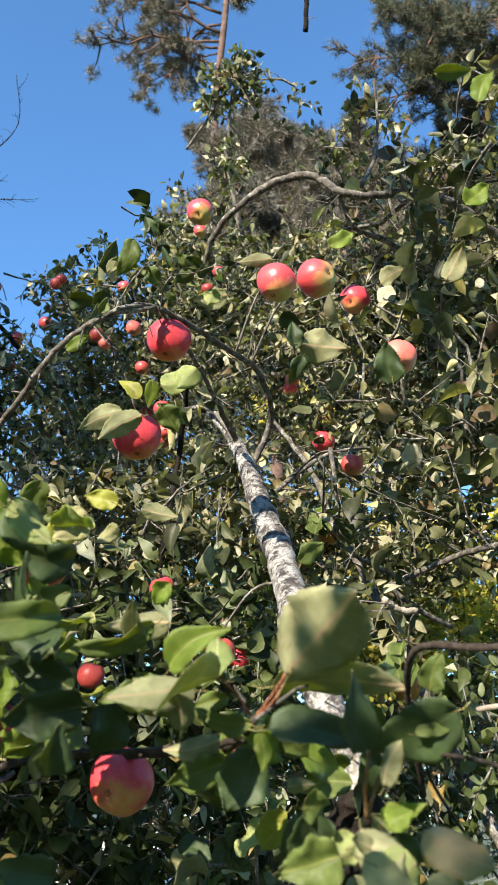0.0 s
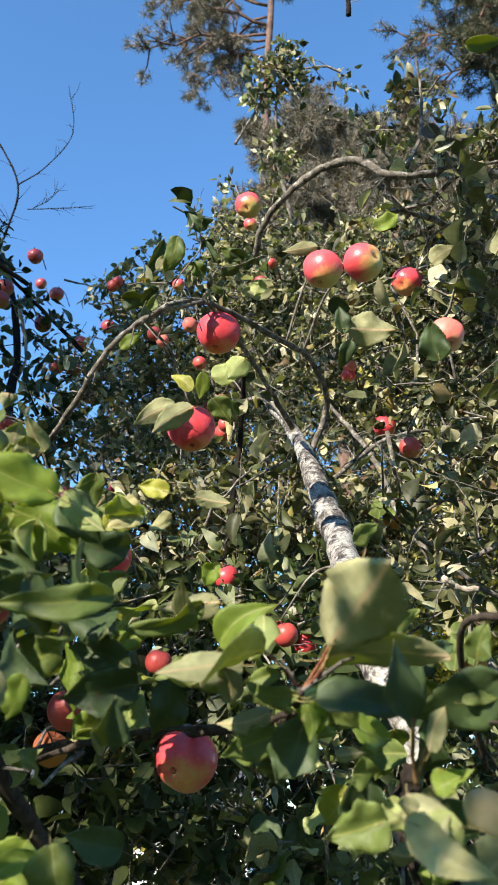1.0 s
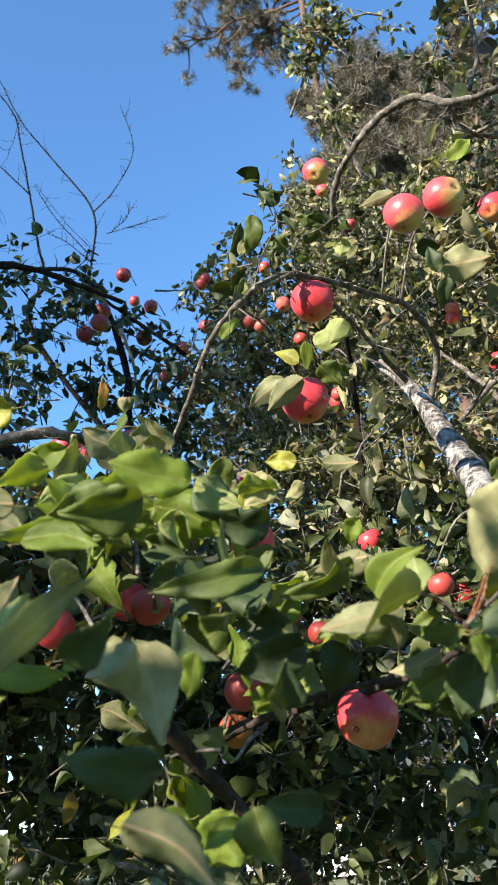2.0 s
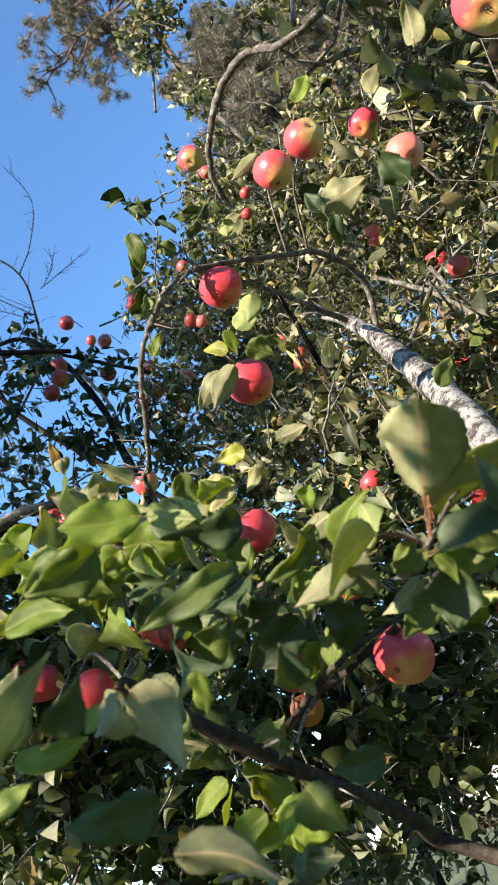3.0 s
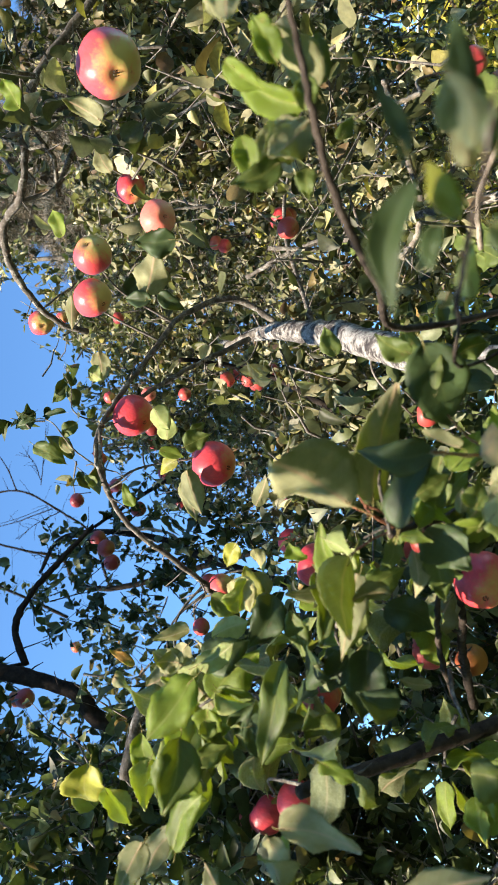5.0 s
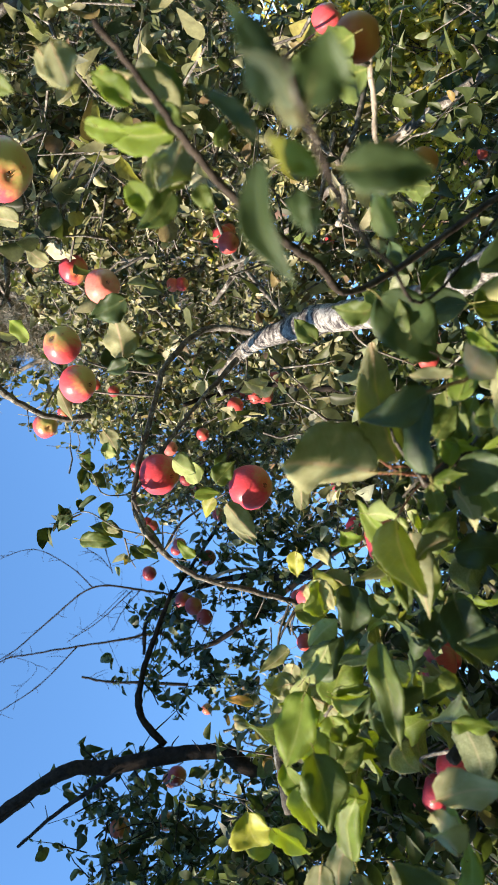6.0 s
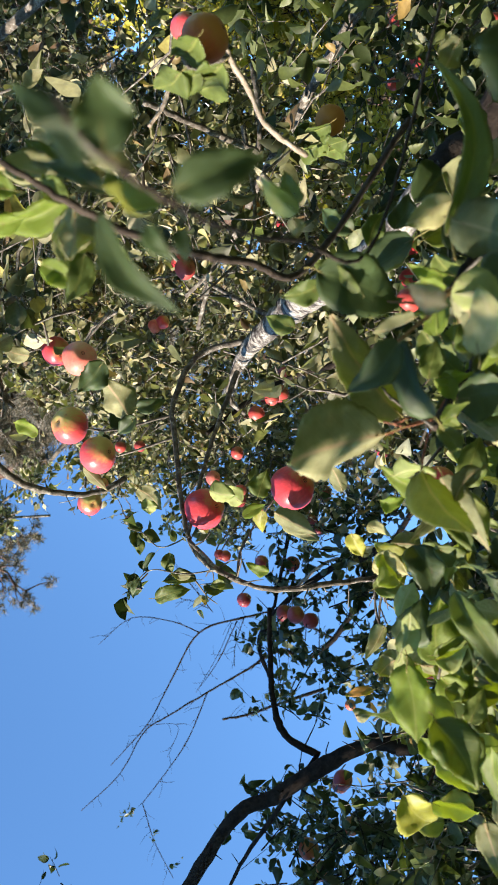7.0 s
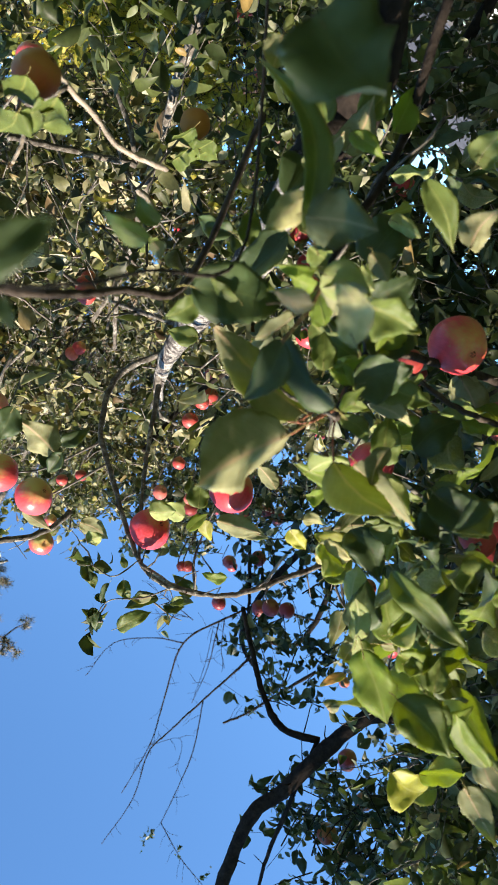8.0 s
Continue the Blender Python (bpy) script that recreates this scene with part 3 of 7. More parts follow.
pine("pine_tree", (PINE_B.x + 1.3, PINE_B.y + 0.5, 0), PINE_B + Vector((0.9, 0.4, 1.4)), 0.10, 0.05, [
    (PINE_B + Vector((0.9, 0.3, 0.3)), (-1, -0.1, 0.12), 1.5),
    (PINE_B + Vector((0.9, 0.3, 0.0)), (-0.8, -0.5, -0.35), 1.3),
    (PINE_B + Vector((0.9, 0.3, 0.6)), (-0.7, 0.1, 0.3), 1.3),
    (PINE_B + Vector((0.9, 0.3, 0.2)), (0.8, -0.3, 0.1), 1.4),
    (PINE_B + Vector((0.9, 0.3, -0.2)), (0.6, -0.6, -0.4), 1.2),
    (PINE_B + Vector((0.9, 0.3, -0.5)), (-0.5, -0.6, -0.5), 1.2),
    (PINE_B + Vector((0.9, 0.3, -0.6)), (0.9, -0.3, -0.3), 1.3),
    (PINE_B + Vector((0.9, 0.3, 0.7)), (0.9, -0.1, 0.3), 1.3),
    (PINE_B + Vector((0.9, 0.3, 0.9)), (-0.9, -0.1, 0.1), 1.7),
    (PINE_B + Vector((0.9, 0.3, 0.2)), (-1, 0.2, 0.25), 1.6),
    (PINE_B + Vector((0.9, 0.3, -0.6)), (-1, 0.1, 0.15), 1.4),
    (PINE_B + Vector((0.9, 0.3, -0.9)), (-1, -0.2, 0.1), 1.2),
    (PINE_B + Vector((0.9, 0.3, -1.1)), (0.9, -0.2, 0.1), 1.4),
    (PINE_B + Vector((0.9, 0.3, -0.1)), (0.2, -0.9, 0.2), 1.4),
    (PINE_B + Vector((0.9, 0.3, -0.7)), (0.1, -0.9, 0.1), 1.4),
    (PINE_B + Vector((0.9, 0.3, 0.1)), (-1, 0.1, 0.0), 1.3),
    (PINE_B + Vector((0.9, 0.3, -0.3)), (-1, -0.1, -0.1), 1.0),
    (PINE_B + Vector((0.9, 0.3, 0.4)), (-0.3, -0.9, 0.0), 1.2),
], 0.10, needle_cool, 12, "tall pine with dark boughs against the sky")


def fir(name, base, height, spread, needle, mat, seed, label, rings=15, low=0.15):
    """A bushy conifer: whorls of boughs up a straight stem, round at the top."""
    rnd = random.Random(seed)
    boughs = []
    for k in range(rings):
        u = low + (1 - low) * k / rings
        for n in range(6):
            a = rnd.uniform(0, 2 * math.pi)
            boughs.append((Vector(base) + Vector((0, 0, height * u)), (math.cos(a), math.sin(a), 0.45), spread * (1.04 - u) ** 0.45 * rnd.uniform(0.6, 1.1) + 0.1))
    return pine(name, base, Vector(base) + Vector((0, 0, height)), 0.07, 0.012, boughs, needle, mat, seed, label, 0.75)


fir("young_pine", (0.15, 6.2, 0), 7.95, 1.35, 0.10, needle_warm, 21, "bushy young pine with browning needles", low=0.58)
fir("young_pine", (1.15, 6.8, 0), 8.3, 1.5, 0.10, needle_warm, 22, "bushy young pine with browning needles", low=0.55)
fir("young_pine", (0.65, 7.6, 0), 9.3, 0.9, 0.10, needle_cool, 23, "slim green pine behind the shrubs", low=0.7)
fir("young_pine", (2.45, 7.0, 0), 8.7, 1.6, 0.10, needle_cool, 24, "dark green pine behind the apple tree", low=0.55)

# ---- shrubs between the conifers and the apple trees ----
hedge = thing("shrub", (0.6, 5.6, 0), "tall wild shrub with small olive and withered leaves", "shrub")
foliage([
    cloud((-0.344, 4.699, 2.598), (0.50, 0.40, 0.40), 1260, 0.044),
    cloud((-0.400, 3.967, 3.803), (0.40, 0.40, 0.40), 1080, 0.044),
    cloud((-0.851, 4.013, 3.328), (0.45, 0.40, 0.45), 1620, 0.044),
    cloud((-0.330, 3.948, 3.839), (0.50, 0.40, 0.50), 1440, 0.044),
    cloud((-0.887, 4.215, 3.494), (0.50, 0.40, 0.35), 1260, 0.044),
    cloud((0.625, 5.001, 2.395), (0.80, 0.50, 0.80), 2160, 0.044),
    cloud((1.056, 4.981, 2.858), (0.80, 0.50, 0.70), 1620, 0.044),
    cloud((-0.188, 4.629, 2.392), (0.70, 0.50, 0.60), 1260, 0.044),
    cloud((-1.133, 3.688, 3.628), (0.35, 0.40, 0.30), 900, 0.044),
    cloud((-0.716, 3.827, 3.332), (0.50, 0.40, 0.35), 1260, 0.044),
    cloud((1.216, 4.392, 2.119), (0.90, 0.50, 0.50), 1350, 0.060),
    cloud((0.175, 4.518, 1.850), (0.90, 0.50, 0.50), 1350, 0.060),
    cloud((0.029, 3.778, 4.382), (0.50, 0.40, 0.40), 900, 0.044),
    cloud((-2.849, 3.580, 2.223), (0.90, 0.50, 0.60), 1890, 0.070),
    cloud((-1.968, 4.314, 1.178), (0.80, 0.50, 0.50), 1468, 0.070),
    cloud((-3.185, 3.512, 2.584), (0.80, 0.50, 0.70), 1890, 0.070),
    cloud((-2.779, 3.248, 3.514), (0.90, 0.50, 0.70), 1468, 0.070),
    cloud((-1.614, 4.294, 2.418), (0.90, 0.50, 0.70), 1890, 0.070),
    cloud((-1.071, 4.738, 3.744), (0.90, 0.50, 0.50), 2268, 0.044),
    cloud((0.226, 4.920, 3.827), (0.80, 0.60, 0.90), 3780, 0.044),
    cloud((1.372, 4.758, 4.173), (0.80, 0.60, 1.00), 3780, 0.044),
    cloud((2.710, 4.597, 4.520), (0.90, 0.60, 1.20), 3024, 0.044),
    cloud((-0.499, 5.079, 2.539), (1.20, 0.60, 0.80), 3780, 0.044),
    cloud((1.271, 5.079, 2.539), (1.20, 0.60, 0.90), 3780, 0.044),
    cloud((3.162, 5.049, 3.077), (1.00, 0.60, 1.20), 2520, 0.044),
    cloud((-0.971, 4.012, 1.514), (0.42, 0.35, 0.34), 744, 0.044),
    cloud((-0.339, 3.810, 1.475), (0.42, 0.35, 0.34), 744, 0.044),
    cloud((0.185, 3.678, 1.521), (0.42, 0.35, 0.34), 744, 0.044),
    cloud((0.768, 3.738, 1.628), (0.42, 0.35, 0.34), 744, 0.044),
    cloud((1.008, 3.606, 1.911), (0.42, 0.35, 0.34), 744, 0.044),
    cloud((-0.848, 3.718, 1.360), (0.42, 0.35, 0.34), 744, 0.044),
    cloud((-0.268, 3.701, 1.392), (0.42, 0.35, 0.34), 744, 0.044),
    cloud((-1.547, 3.669, 1.419), (0.42, 0.35, 0.34), 744, 0.044),
    cloud((-1.641, 2.998, 1.744), (0.42, 0.35, 0.34), 744, 0.044),
    cloud((-1.514, 3.208, 1.371), (0.42, 0.35, 0.34), 744, 0.044),
    cloud((-1.546, 2.986, 2.090), (0.42, 0.35, 0.34), 744, 0.044),
    cloud((-0.736, 3.535, 1.319), (0.32, 0.28, 0.25), 520, 0.050),
    cloud((-0.962, 3.503, 1.294), (0.32, 0.28, 0.25), 520, 0.050),
    cloud((-0.451, 3.607, 1.279), (0.32, 0.28, 0.25), 520, 0.050),
    cloud((-0.478, 3.624, 1.401), (0.32, 0.28, 0.25), 520, 0.050),
    cloud((-2.462, 2.516, 2.224), (0.32, 0.28, 0.25), 520, 0.050),
], leaf_shrub, hedge, 31, wood=grey_twig)
golden = thing("shrub", (1.6, 5.0, 0), "shrub turned yellow in autumn among the green", "shrub")
foliage([
    cloud((0.809, 3.498, 2.451), (0.30, 0.30, 0.35), 420, 0.055),
    cloud((0.063, 3.242, 2.466), (0.20, 0.20, 0.20), 160, 0.050),
    cloud((0.402, 3.772, 2.118), (0.30, 0.30, 0.30), 260, 0.050),
    cloud((0.682, 4.320, 2.355), (0.45, 0.40, 0.40), 500, 0.050),
    cloud((0.092, 4.195, 2.257), (0.35, 0.40, 0.30), 260, 0.050),
    cloud((0.789, 3.947, 2.499), (0.45, 0.40, 0.45), 840, 0.050),
    cloud((1.196, 4.043, 2.765), (0.40, 0.40, 0.40), 600, 0.050),
    cloud((1.305, 4.206, 2.991), (0.35, 0.40, 0.30), 440, 0.050),
    cloud((1.184, 4.278, 2.601), (0.30, 0.30, 0.25), 320, 0.050),
    cloud((0.257, 4.081, 3.733), (0.35, 0.30, 0.25), 260, 0.050),
    cloud((0.105, 3.544, 2.390), (0.35, 0.30, 0.30), 400, 0.050),
    cloud((-0.920, 3.958, 1.629), (0.20, 0.30, 0.25), 320, 0.050),
    cloud((0.110, 3.944, 2.608), (0.20, 0.20, 0.30), 240, 0.050),
    cloud((0.677, 3.699, 2.447), (0.28, 0.28, 0.28), 420, 0.050),
    cloud((1.042, 3.945, 2.641), (0.30, 0.30, 0.30), 380, 0.050),
    cloud((0.134, 3.656, 2.422), (0.25, 0.25, 0.25), 300, 0.050),
    cloud((0.984, 3.606, 2.678), (0.25, 0.25, 0.25), 250, 0.050),
    cloud((0.579, 3.632, 2.281), (0.25, 0.25, 0.25), 300, 0.050),
    cloud((0.889, 3.827, 2.294), (0.30, 0.30, 0.30), 300, 0.050),
    cloud((-0.714, 3.067, 1.615), (0.14, 0.14, 0.20), 170, 0.044),
], leaf_yellow, golden, 32, wood=darkened_twig)
for k in range(9):
    limb("stem", [(0.2 + 0.35 * k, 5.5, -0.05), (0.1 + 0.36 * k, 5.5, 1.2), (0.0 + 0.4 * k, 5.4, 2.6 + 0.1 * (k % 3))], 0.03, 0.008, darkened_twig, hedge)

# ---- broadleaf trees that close the view beyond the shrubs ----
def far_tree(x, y, top, wide, number, seed):
    tree = thing("broadleaf_tree", (x, y, 0), "tall broadleaf tree with dull olive leaves, far behind the orchard", "tree", "trees beyond the orchard")
    limb("trunk", [(x, y, -0.05), (x + 0.1, y, 1.5), (x - 0.05, y, 0.6 * top), (x, y, 0.85 * top)], 0.16, 0.04, pine_bark, tree)
    foliage([cloud((x, y, 0.52 * top), (wide, 0.9, 0.50 * top), number, 0.16)], leaf_shrub, tree, seed, wood=darkened_twig)


far_tree(0.75, 9.8, 7.2, 1.7, 3600, 131)
far_tree(2.6, 9.3, 7.6, 1.7, 3600, 132)
far_tree(4.6, 8.6, 7.6, 1.8, 3600, 133)

# ---- unseen trees and a hedge, added round and behind the path to shade it ----
behind = thing("apple_tree", (-2.4, -2.6, 0), "unseen apple tree in full leaf, added behind the path to cast shade", "tree", "apple trees")
limb("trunk", [(-2.4, -2.6, -0.05), (-2.35, -2.6, 1.2), (-2.4, -2.5, 2.6), (-2.3, -2.5, 3.4)], 0.10, 0.03, bark, behind)
# limb added to carry the shade clouds
limb("limb", [(-2.38, -2.52, 2.00), (-1.90, -1.80, 2.30), (-1.45, -1.15, 2.32), (-1.05, -0.80, 2.22), (-0.60, -0.74, 2.38)], 0.030, 0.006, bark, behind)
foliage([
    cloud((-1.75, -3.05, 2.96), (0.95, 0.9, 0.68), 1900, 0.09),
    # clouds set on the sun's rays to shade and dapple the low boughs
    cloud((-1.15, -0.74, 2.15), (0.42, 0.40, 0.16), 420, 0.10),
    cloud((-0.62, -0.74, 2.38), (0.19, 0.25, 0.07), 44, 0.07),
    cloud((-2.69, -2.60, 4.06), (0.22, 0.22, 0.17), 260, 0.09),
    cloud((-0.9, -3.3, 3.3), (1.2, 0.9, 0.8), 1300, 0.09),
    cloud((-3.6, -1.8, 2.9), (1.0, 0.9, 0.7), 1300, 0.09),
], leaf_neighbour, behind, 35, wood=darkened_twig)
over = thing("apple_tree", (2.6, -2.0, 0), "unseen spreading apple tree overhanging the path, added to cast shade", "tree", "apple trees")
limb("trunk", [(2.6, -2.0, -0.05), (2.5, -2.0, 1.4), (2.3, -1.8, 2.6), (1.9, -1.5, 3.6), (1.5, -1.2, 4.4)], 0.12, 0.03, bark, over)
foliage([
    cloud((1.3, -1.2, 4.4), (1.7, 1.4, 0.8), 2200, 0.15),
    cloud((2.7, -2.0, 3.4), (1.3, 1.6, 1.1), 1700, 0.14),
    # sparse cloud added to dapple the sun on the crown
    cloud((-0.65, -0.69, 4.16), (0.6, 0.5, 0.35), 170, 0.12),
    cloud((0.9, -2.9, 4.3), (1.3, 1.0, 0.9), 1300, 0.14),
], leaf_neighbour, over, 38, wood=darkened_twig)
# added to keep the sun off the neighbouring apple tree
tall = thing("apple_tree", (-4.4, -0.9, 0), "unseen tall old apple tree in full leaf beside the path, added to cast shade", "tree", "apple trees")
limb("trunk", [(-4.4, -0.9, -0.05), (-4.3, -0.9, 2.0), (-4.3, -0.9, 4.0), (-4.2, -0.9, 5.6)], 0.14, 0.04, bark, tall)
foliage([
    cloud((-3.88, -1.43, 5.10), (1.5, 1.3, 1.4), 4200, 0.14),
    cloud((-4.4, -0.6, 4.0), (1.3, 1.2, 0.9), 1500, 0.10),
], leaf_neighbour, tall, 36, wood=darkened_twig)
# added to cut the open sky light from behind
unseen_hedge = thing("hedge", (0, -6.5, 0), "unseen tall leafy hedge behind the path, added to block sky light", "hedge")
foliage([cloud((7.2 * math.cos(a), 7.2 * math.sin(a), 2.1), (2.4, 1.8, 2.2), 1000, 0.24) for a in (0.15, -0.35, -0.85, -1.35, -1.85, -2.35, -2.85, -3.3)], leaf_neighbour, unseen_hedge, 37, wood=darkened_twig)

# ---- the bare tree against the sky ----
dead_tree = thing("bare_tree", (-1.9, 5.4, 0), "bare dead tree with thin forked twigs", "tree")
limb("branch", [(-1.945, 3.977, 4.977), (-1.835, 3.835, 5.271), (-2.022, 3.659, 5.663), (-2.148, 3.467, 5.911), (-2.256, 3.305, 6.323)], 0.0081, 0.0025, darkened_twig, dead_tree)
limb("twig", [(-1.893, 4.144, 5.340), (-1.657, 4.180, 5.358), (-1.476, 4.206, 5.378)], 0.0040, 0.0020, darkened_twig, dead_tree)
limb("twig", [(-2.091, 4.236, 5.301), (-2.257, 4.078, 5.575), (-2.347, 3.949, 5.818)], 0.0050, 0.0020, darkened_twig, dead_tree)
limb("twig", [(-1.853, 4.147, 5.349), (-1.728, 4.139, 5.418), (-1.677, 4.100, 5.525)], 0.0030, 0.0015, darkened_twig, dead_tree)
limb("twig", [(-1.835, 3.835, 5.271), (-1.653, 3.821, 5.395), (-1.474, 3.756, 5.601), (-1.475, 3.603, 5.854)], 0.0050, 0.0019, darkened_twig, dead_tree)
limb("branch", [(-2.320, 3.938, 5.238), (-2.272, 3.767, 5.548), (-2.232, 3.605, 5.838), (-2.219, 3.491, 6.034), (-2.342, 3.295, 6.292), (-2.425, 3.133, 6.716)], 0.0081, 0.0025, darkened_twig, dead_tree)
limb("twig", [(-2.272, 3.767, 5.548), (-2.448, 3.554, 5.805), (-2.532, 3.391, 6.028), (-2.603, 3.231, 6.255)], 0.0050, 0.0025, darkened_twig, dead_tree)
limb("twig", [(-2.603, 3.231, 6.255), (-2.866, 3.115, 6.304), (-3.142, 3.020, 6.309)], 0.0037, 0.0025, darkened_twig, dead_tree)
limb("twig", [(-1.918, 3.931, 5.068), (-2.028, 3.793, 5.236), (-2.140, 3.616, 5.469)], 0.0025, 0.0015, darkened_twig, dead_tree)
limb("twig", [(-2.148, 3.467, 5.911), (-2.286, 3.524, 5.742), (-2.413, 3.387, 5.900)], 0.0019, 0.0012, darkened_twig, dead_tree)
limb("twig", [(-1.939, 3.975, 4.982), (-2.057, 3.853, 5.120), (-2.161, 3.781, 5.183)], 0.0037, 0.0019, darkened_twig, dead_tree)
limb("branch", [(-2.389, 3.572, 5.405), (-2.473, 3.641, 5.245), (-2.557, 3.758, 5.005), (-2.645, 3.870, 4.770)], 0.0074, 0.0124, darkened_twig, dead_tree)
limb("branch", [(-2.320, 3.938, 5.238), (-2.349, 4.061, 5.019), (-2.518, 4.208, 4.682), (-1.900, 5.200, 3.000), (-1.900, 5.400, -0.050)], 0.0087, 0.0310, darkened_twig, dead_tree)
limb("twig", [(-1.945, 3.977, 4.977), (-2.112, 4.128, 4.835), (-2.518, 4.208, 4.682)], 0.0074, 0.0099, darkened_twig, dead_tree)


def side_twigs(parent, mat, seed, every, reach, thick, least=0.0):
    """Short thorns and twiglets along the stems of one tree."""
    rnd, soup = random.Random(seed), []
    for owner, path, r0, r1 in STEMS:
        if owner is not parent or max(r0, r1) < least:
            continue
        for a, b in zip(path, path[1:]):
            if rnd.random() < every:
                d = ((b - a).normalized() * 0.7 + any_way(rnd)).normalized()
                m = a + d * reach * rnd.uniform(0.3, 1.0)
                soup.append(([a, a.lerp(m, 0.5) + any_way(rnd) * reach * 0.08, m], thick))
    tagged(part("thorn_rest", sticks_mesh("thorn_rest", soup, 4), mat, parent), kind="stuff")


foliage([
    cloud((-2.602, 3.170, 6.358), (0.07, 0.07, 0.05), 16, 0.050),
    cloud((-2.860, 3.113, 6.309), (0.05, 0.05, 0.06), 8, 0.045),
    cloud((-3.040, 3.054, 6.309), (0.06, 0.05, 0.06), 8, 0.045),
], leaf_neighbour, dead_tree, 42)
side_twigs(dead_tree, darkened_twig, 41, 0.55, 0.15, 0.002)

# ---- the neighbouring apple tree ----
neighbour = thing("apple_tree", (-1.6, 2.6, 0), "shaded apple tree with dark leaves and dusky red fruit", "tree", "apple trees")
# limbs in the near-black bark: their shade is put into the colour
limb("limb", [(-1.615, 1.247, 4.150), (-1.422, 1.441, 3.732), (-1.301, 1.588, 3.454), (-1.314, 1.646, 3.310), (-1.315, 1.718, 3.132), (-1.320, 1.774, 2.934), (-1.395, 1.840, 2.783), (-1.200, 2.300, 2.400), (-1.500, 2.600, 1.400), (-1.600, 2.600, -0.050)], 0.0200, 0.0320, darkened_twig, neighbour)
limb("branch", [(-0.918, 2.120, 3.185), (-1.047, 1.986, 3.235), (-1.140, 1.883, 3.255), (-1.219, 1.807, 3.238), (-1.310, 1.771, 3.146)], 0.0080, 0.0140, darkened_twig, neighbour)
limb("branch", [(-1.312, 1.761, 3.161), (-1.535, 1.661, 3.608), (-1.681, 1.590, 3.846)], 0.0100, 0.0060, darkened_twig, neighbour)
limb("branch", [(-1.320, 2.642, 3.744), (-1.224, 2.713, 3.628), (-1.104, 2.790, 3.511), (-0.945, 2.792, 3.331), (-0.841, 2.788, 3.138)], 0.0060, 0.0120, darkened_twig, neighbour)
limb("branch", [(-1.547, 2.636, 3.905), (-1.339, 2.617, 3.790), (-1.224, 2.628, 3.570), (-1.172, 2.672, 3.255), (-1.182, 2.676, 2.998), (-1.100, 2.600, 2.100)], 0.0080, 0.0200, darkened_twig, neighbour)
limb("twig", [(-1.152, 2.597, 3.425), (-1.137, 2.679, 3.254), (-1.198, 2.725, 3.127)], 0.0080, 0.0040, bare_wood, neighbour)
foliage([
    cloud((-1.314, 2.716, 3.585), (0.22, 0.30, 0.18), 163, 0.056),
    cloud((-1.527, 2.662, 3.858), (0.30, 0.30, 0.10), 74, 0.056),
    cloud((-1.077, 2.729, 3.412), (0.16, 0.25, 0.14), 81, 0.056),
    cloud((-0.953, 2.756, 3.163), (0.16, 0.25, 0.14), 68, 0.056),
    cloud((-1.430, 2.748, 3.224), (0.22, 0.30, 0.20), 151, 0.056),
    cloud((-1.754, 2.731, 3.372), (0.30, 0.30, 0.25), 163, 0.056),
    cloud((-1.738, 1.953, 3.616), (0.28, 0.30, 0.22), 189, 0.056),
    cloud((-2.039, 1.925, 3.498), (0.30, 0.30, 0.28), 201, 0.056),
    cloud((-2.039, 2.124, 3.167), (0.30, 0.30, 0.30), 201, 0.056),
    cloud((-1.451, 2.318, 3.370), (0.20, 0.25, 0.20), 113, 0.056),
    cloud((-1.212, 2.378, 3.401), (0.12, 0.20, 0.14), 56, 0.056),
    cloud((-1.232, 2.622, 3.186), (0.20, 0.25, 0.25), 126, 0.056),
    cloud((-1.898, 1.963, 3.550), (0.30, 0.30, 0.20), 138, 0.056),
    cloud((-2.145, 1.822, 3.656), (0.25, 0.30, 0.25), 126, 0.056),
    cloud((-0.880, 2.359, 2.682), (0.16, 0.16, 0.16), 85, 0.050),
    cloud((-0.901, 2.486, 2.890), (0.20, 0.20, 0.20), 101, 0.050),
    cloud((-0.802, 2.615, 2.676), (0.18, 0.18, 0.18), 101, 0.050),
    cloud((-0.802, 2.310, 2.726), (0.18, 0.18, 0.18), 85, 0.050),
    cloud((-0.872, 2.281, 2.525), (0.16, 0.16, 0.16), 85, 0.050),
    cloud((-0.861, 2.260, 2.355), (0.16, 0.16, 0.16), 85, 0.050),
    cloud((-1.578, 1.556, 3.188), (0.22, 0.22, 0.22), 140, 0.052),
    cloud((-1.692, 1.657, 2.940), (0.20, 0.20, 0.20), 117, 0.052),
    cloud((-1.530, 1.779, 2.820), (0.15, 0.15, 0.15), 70, 0.052),
    cloud((-1.650, 1.558, 3.112), (0.20, 0.20, 0.20), 117, 0.052),
    cloud((-1.561, 1.489, 3.275), (0.20, 0.20, 0.20), 101, 0.052),
    cloud((-1.763, 1.607, 2.969), (0.20, 0.20, 0.20), 117, 0.052),
    cloud((-1.455, 1.641, 3.081), (0.15, 0.15, 0.15), 70, 0.052),
    cloud((-1.328, 1.397, 4.295), (0.18, 0.18, 0.12), 62, 0.050),
], leaf_neighbour, neighbour, 51, wood=darkened_twig)
side_twigs(neighbour, darkened_twig, 52, 0.4, 0.12, 0.003)

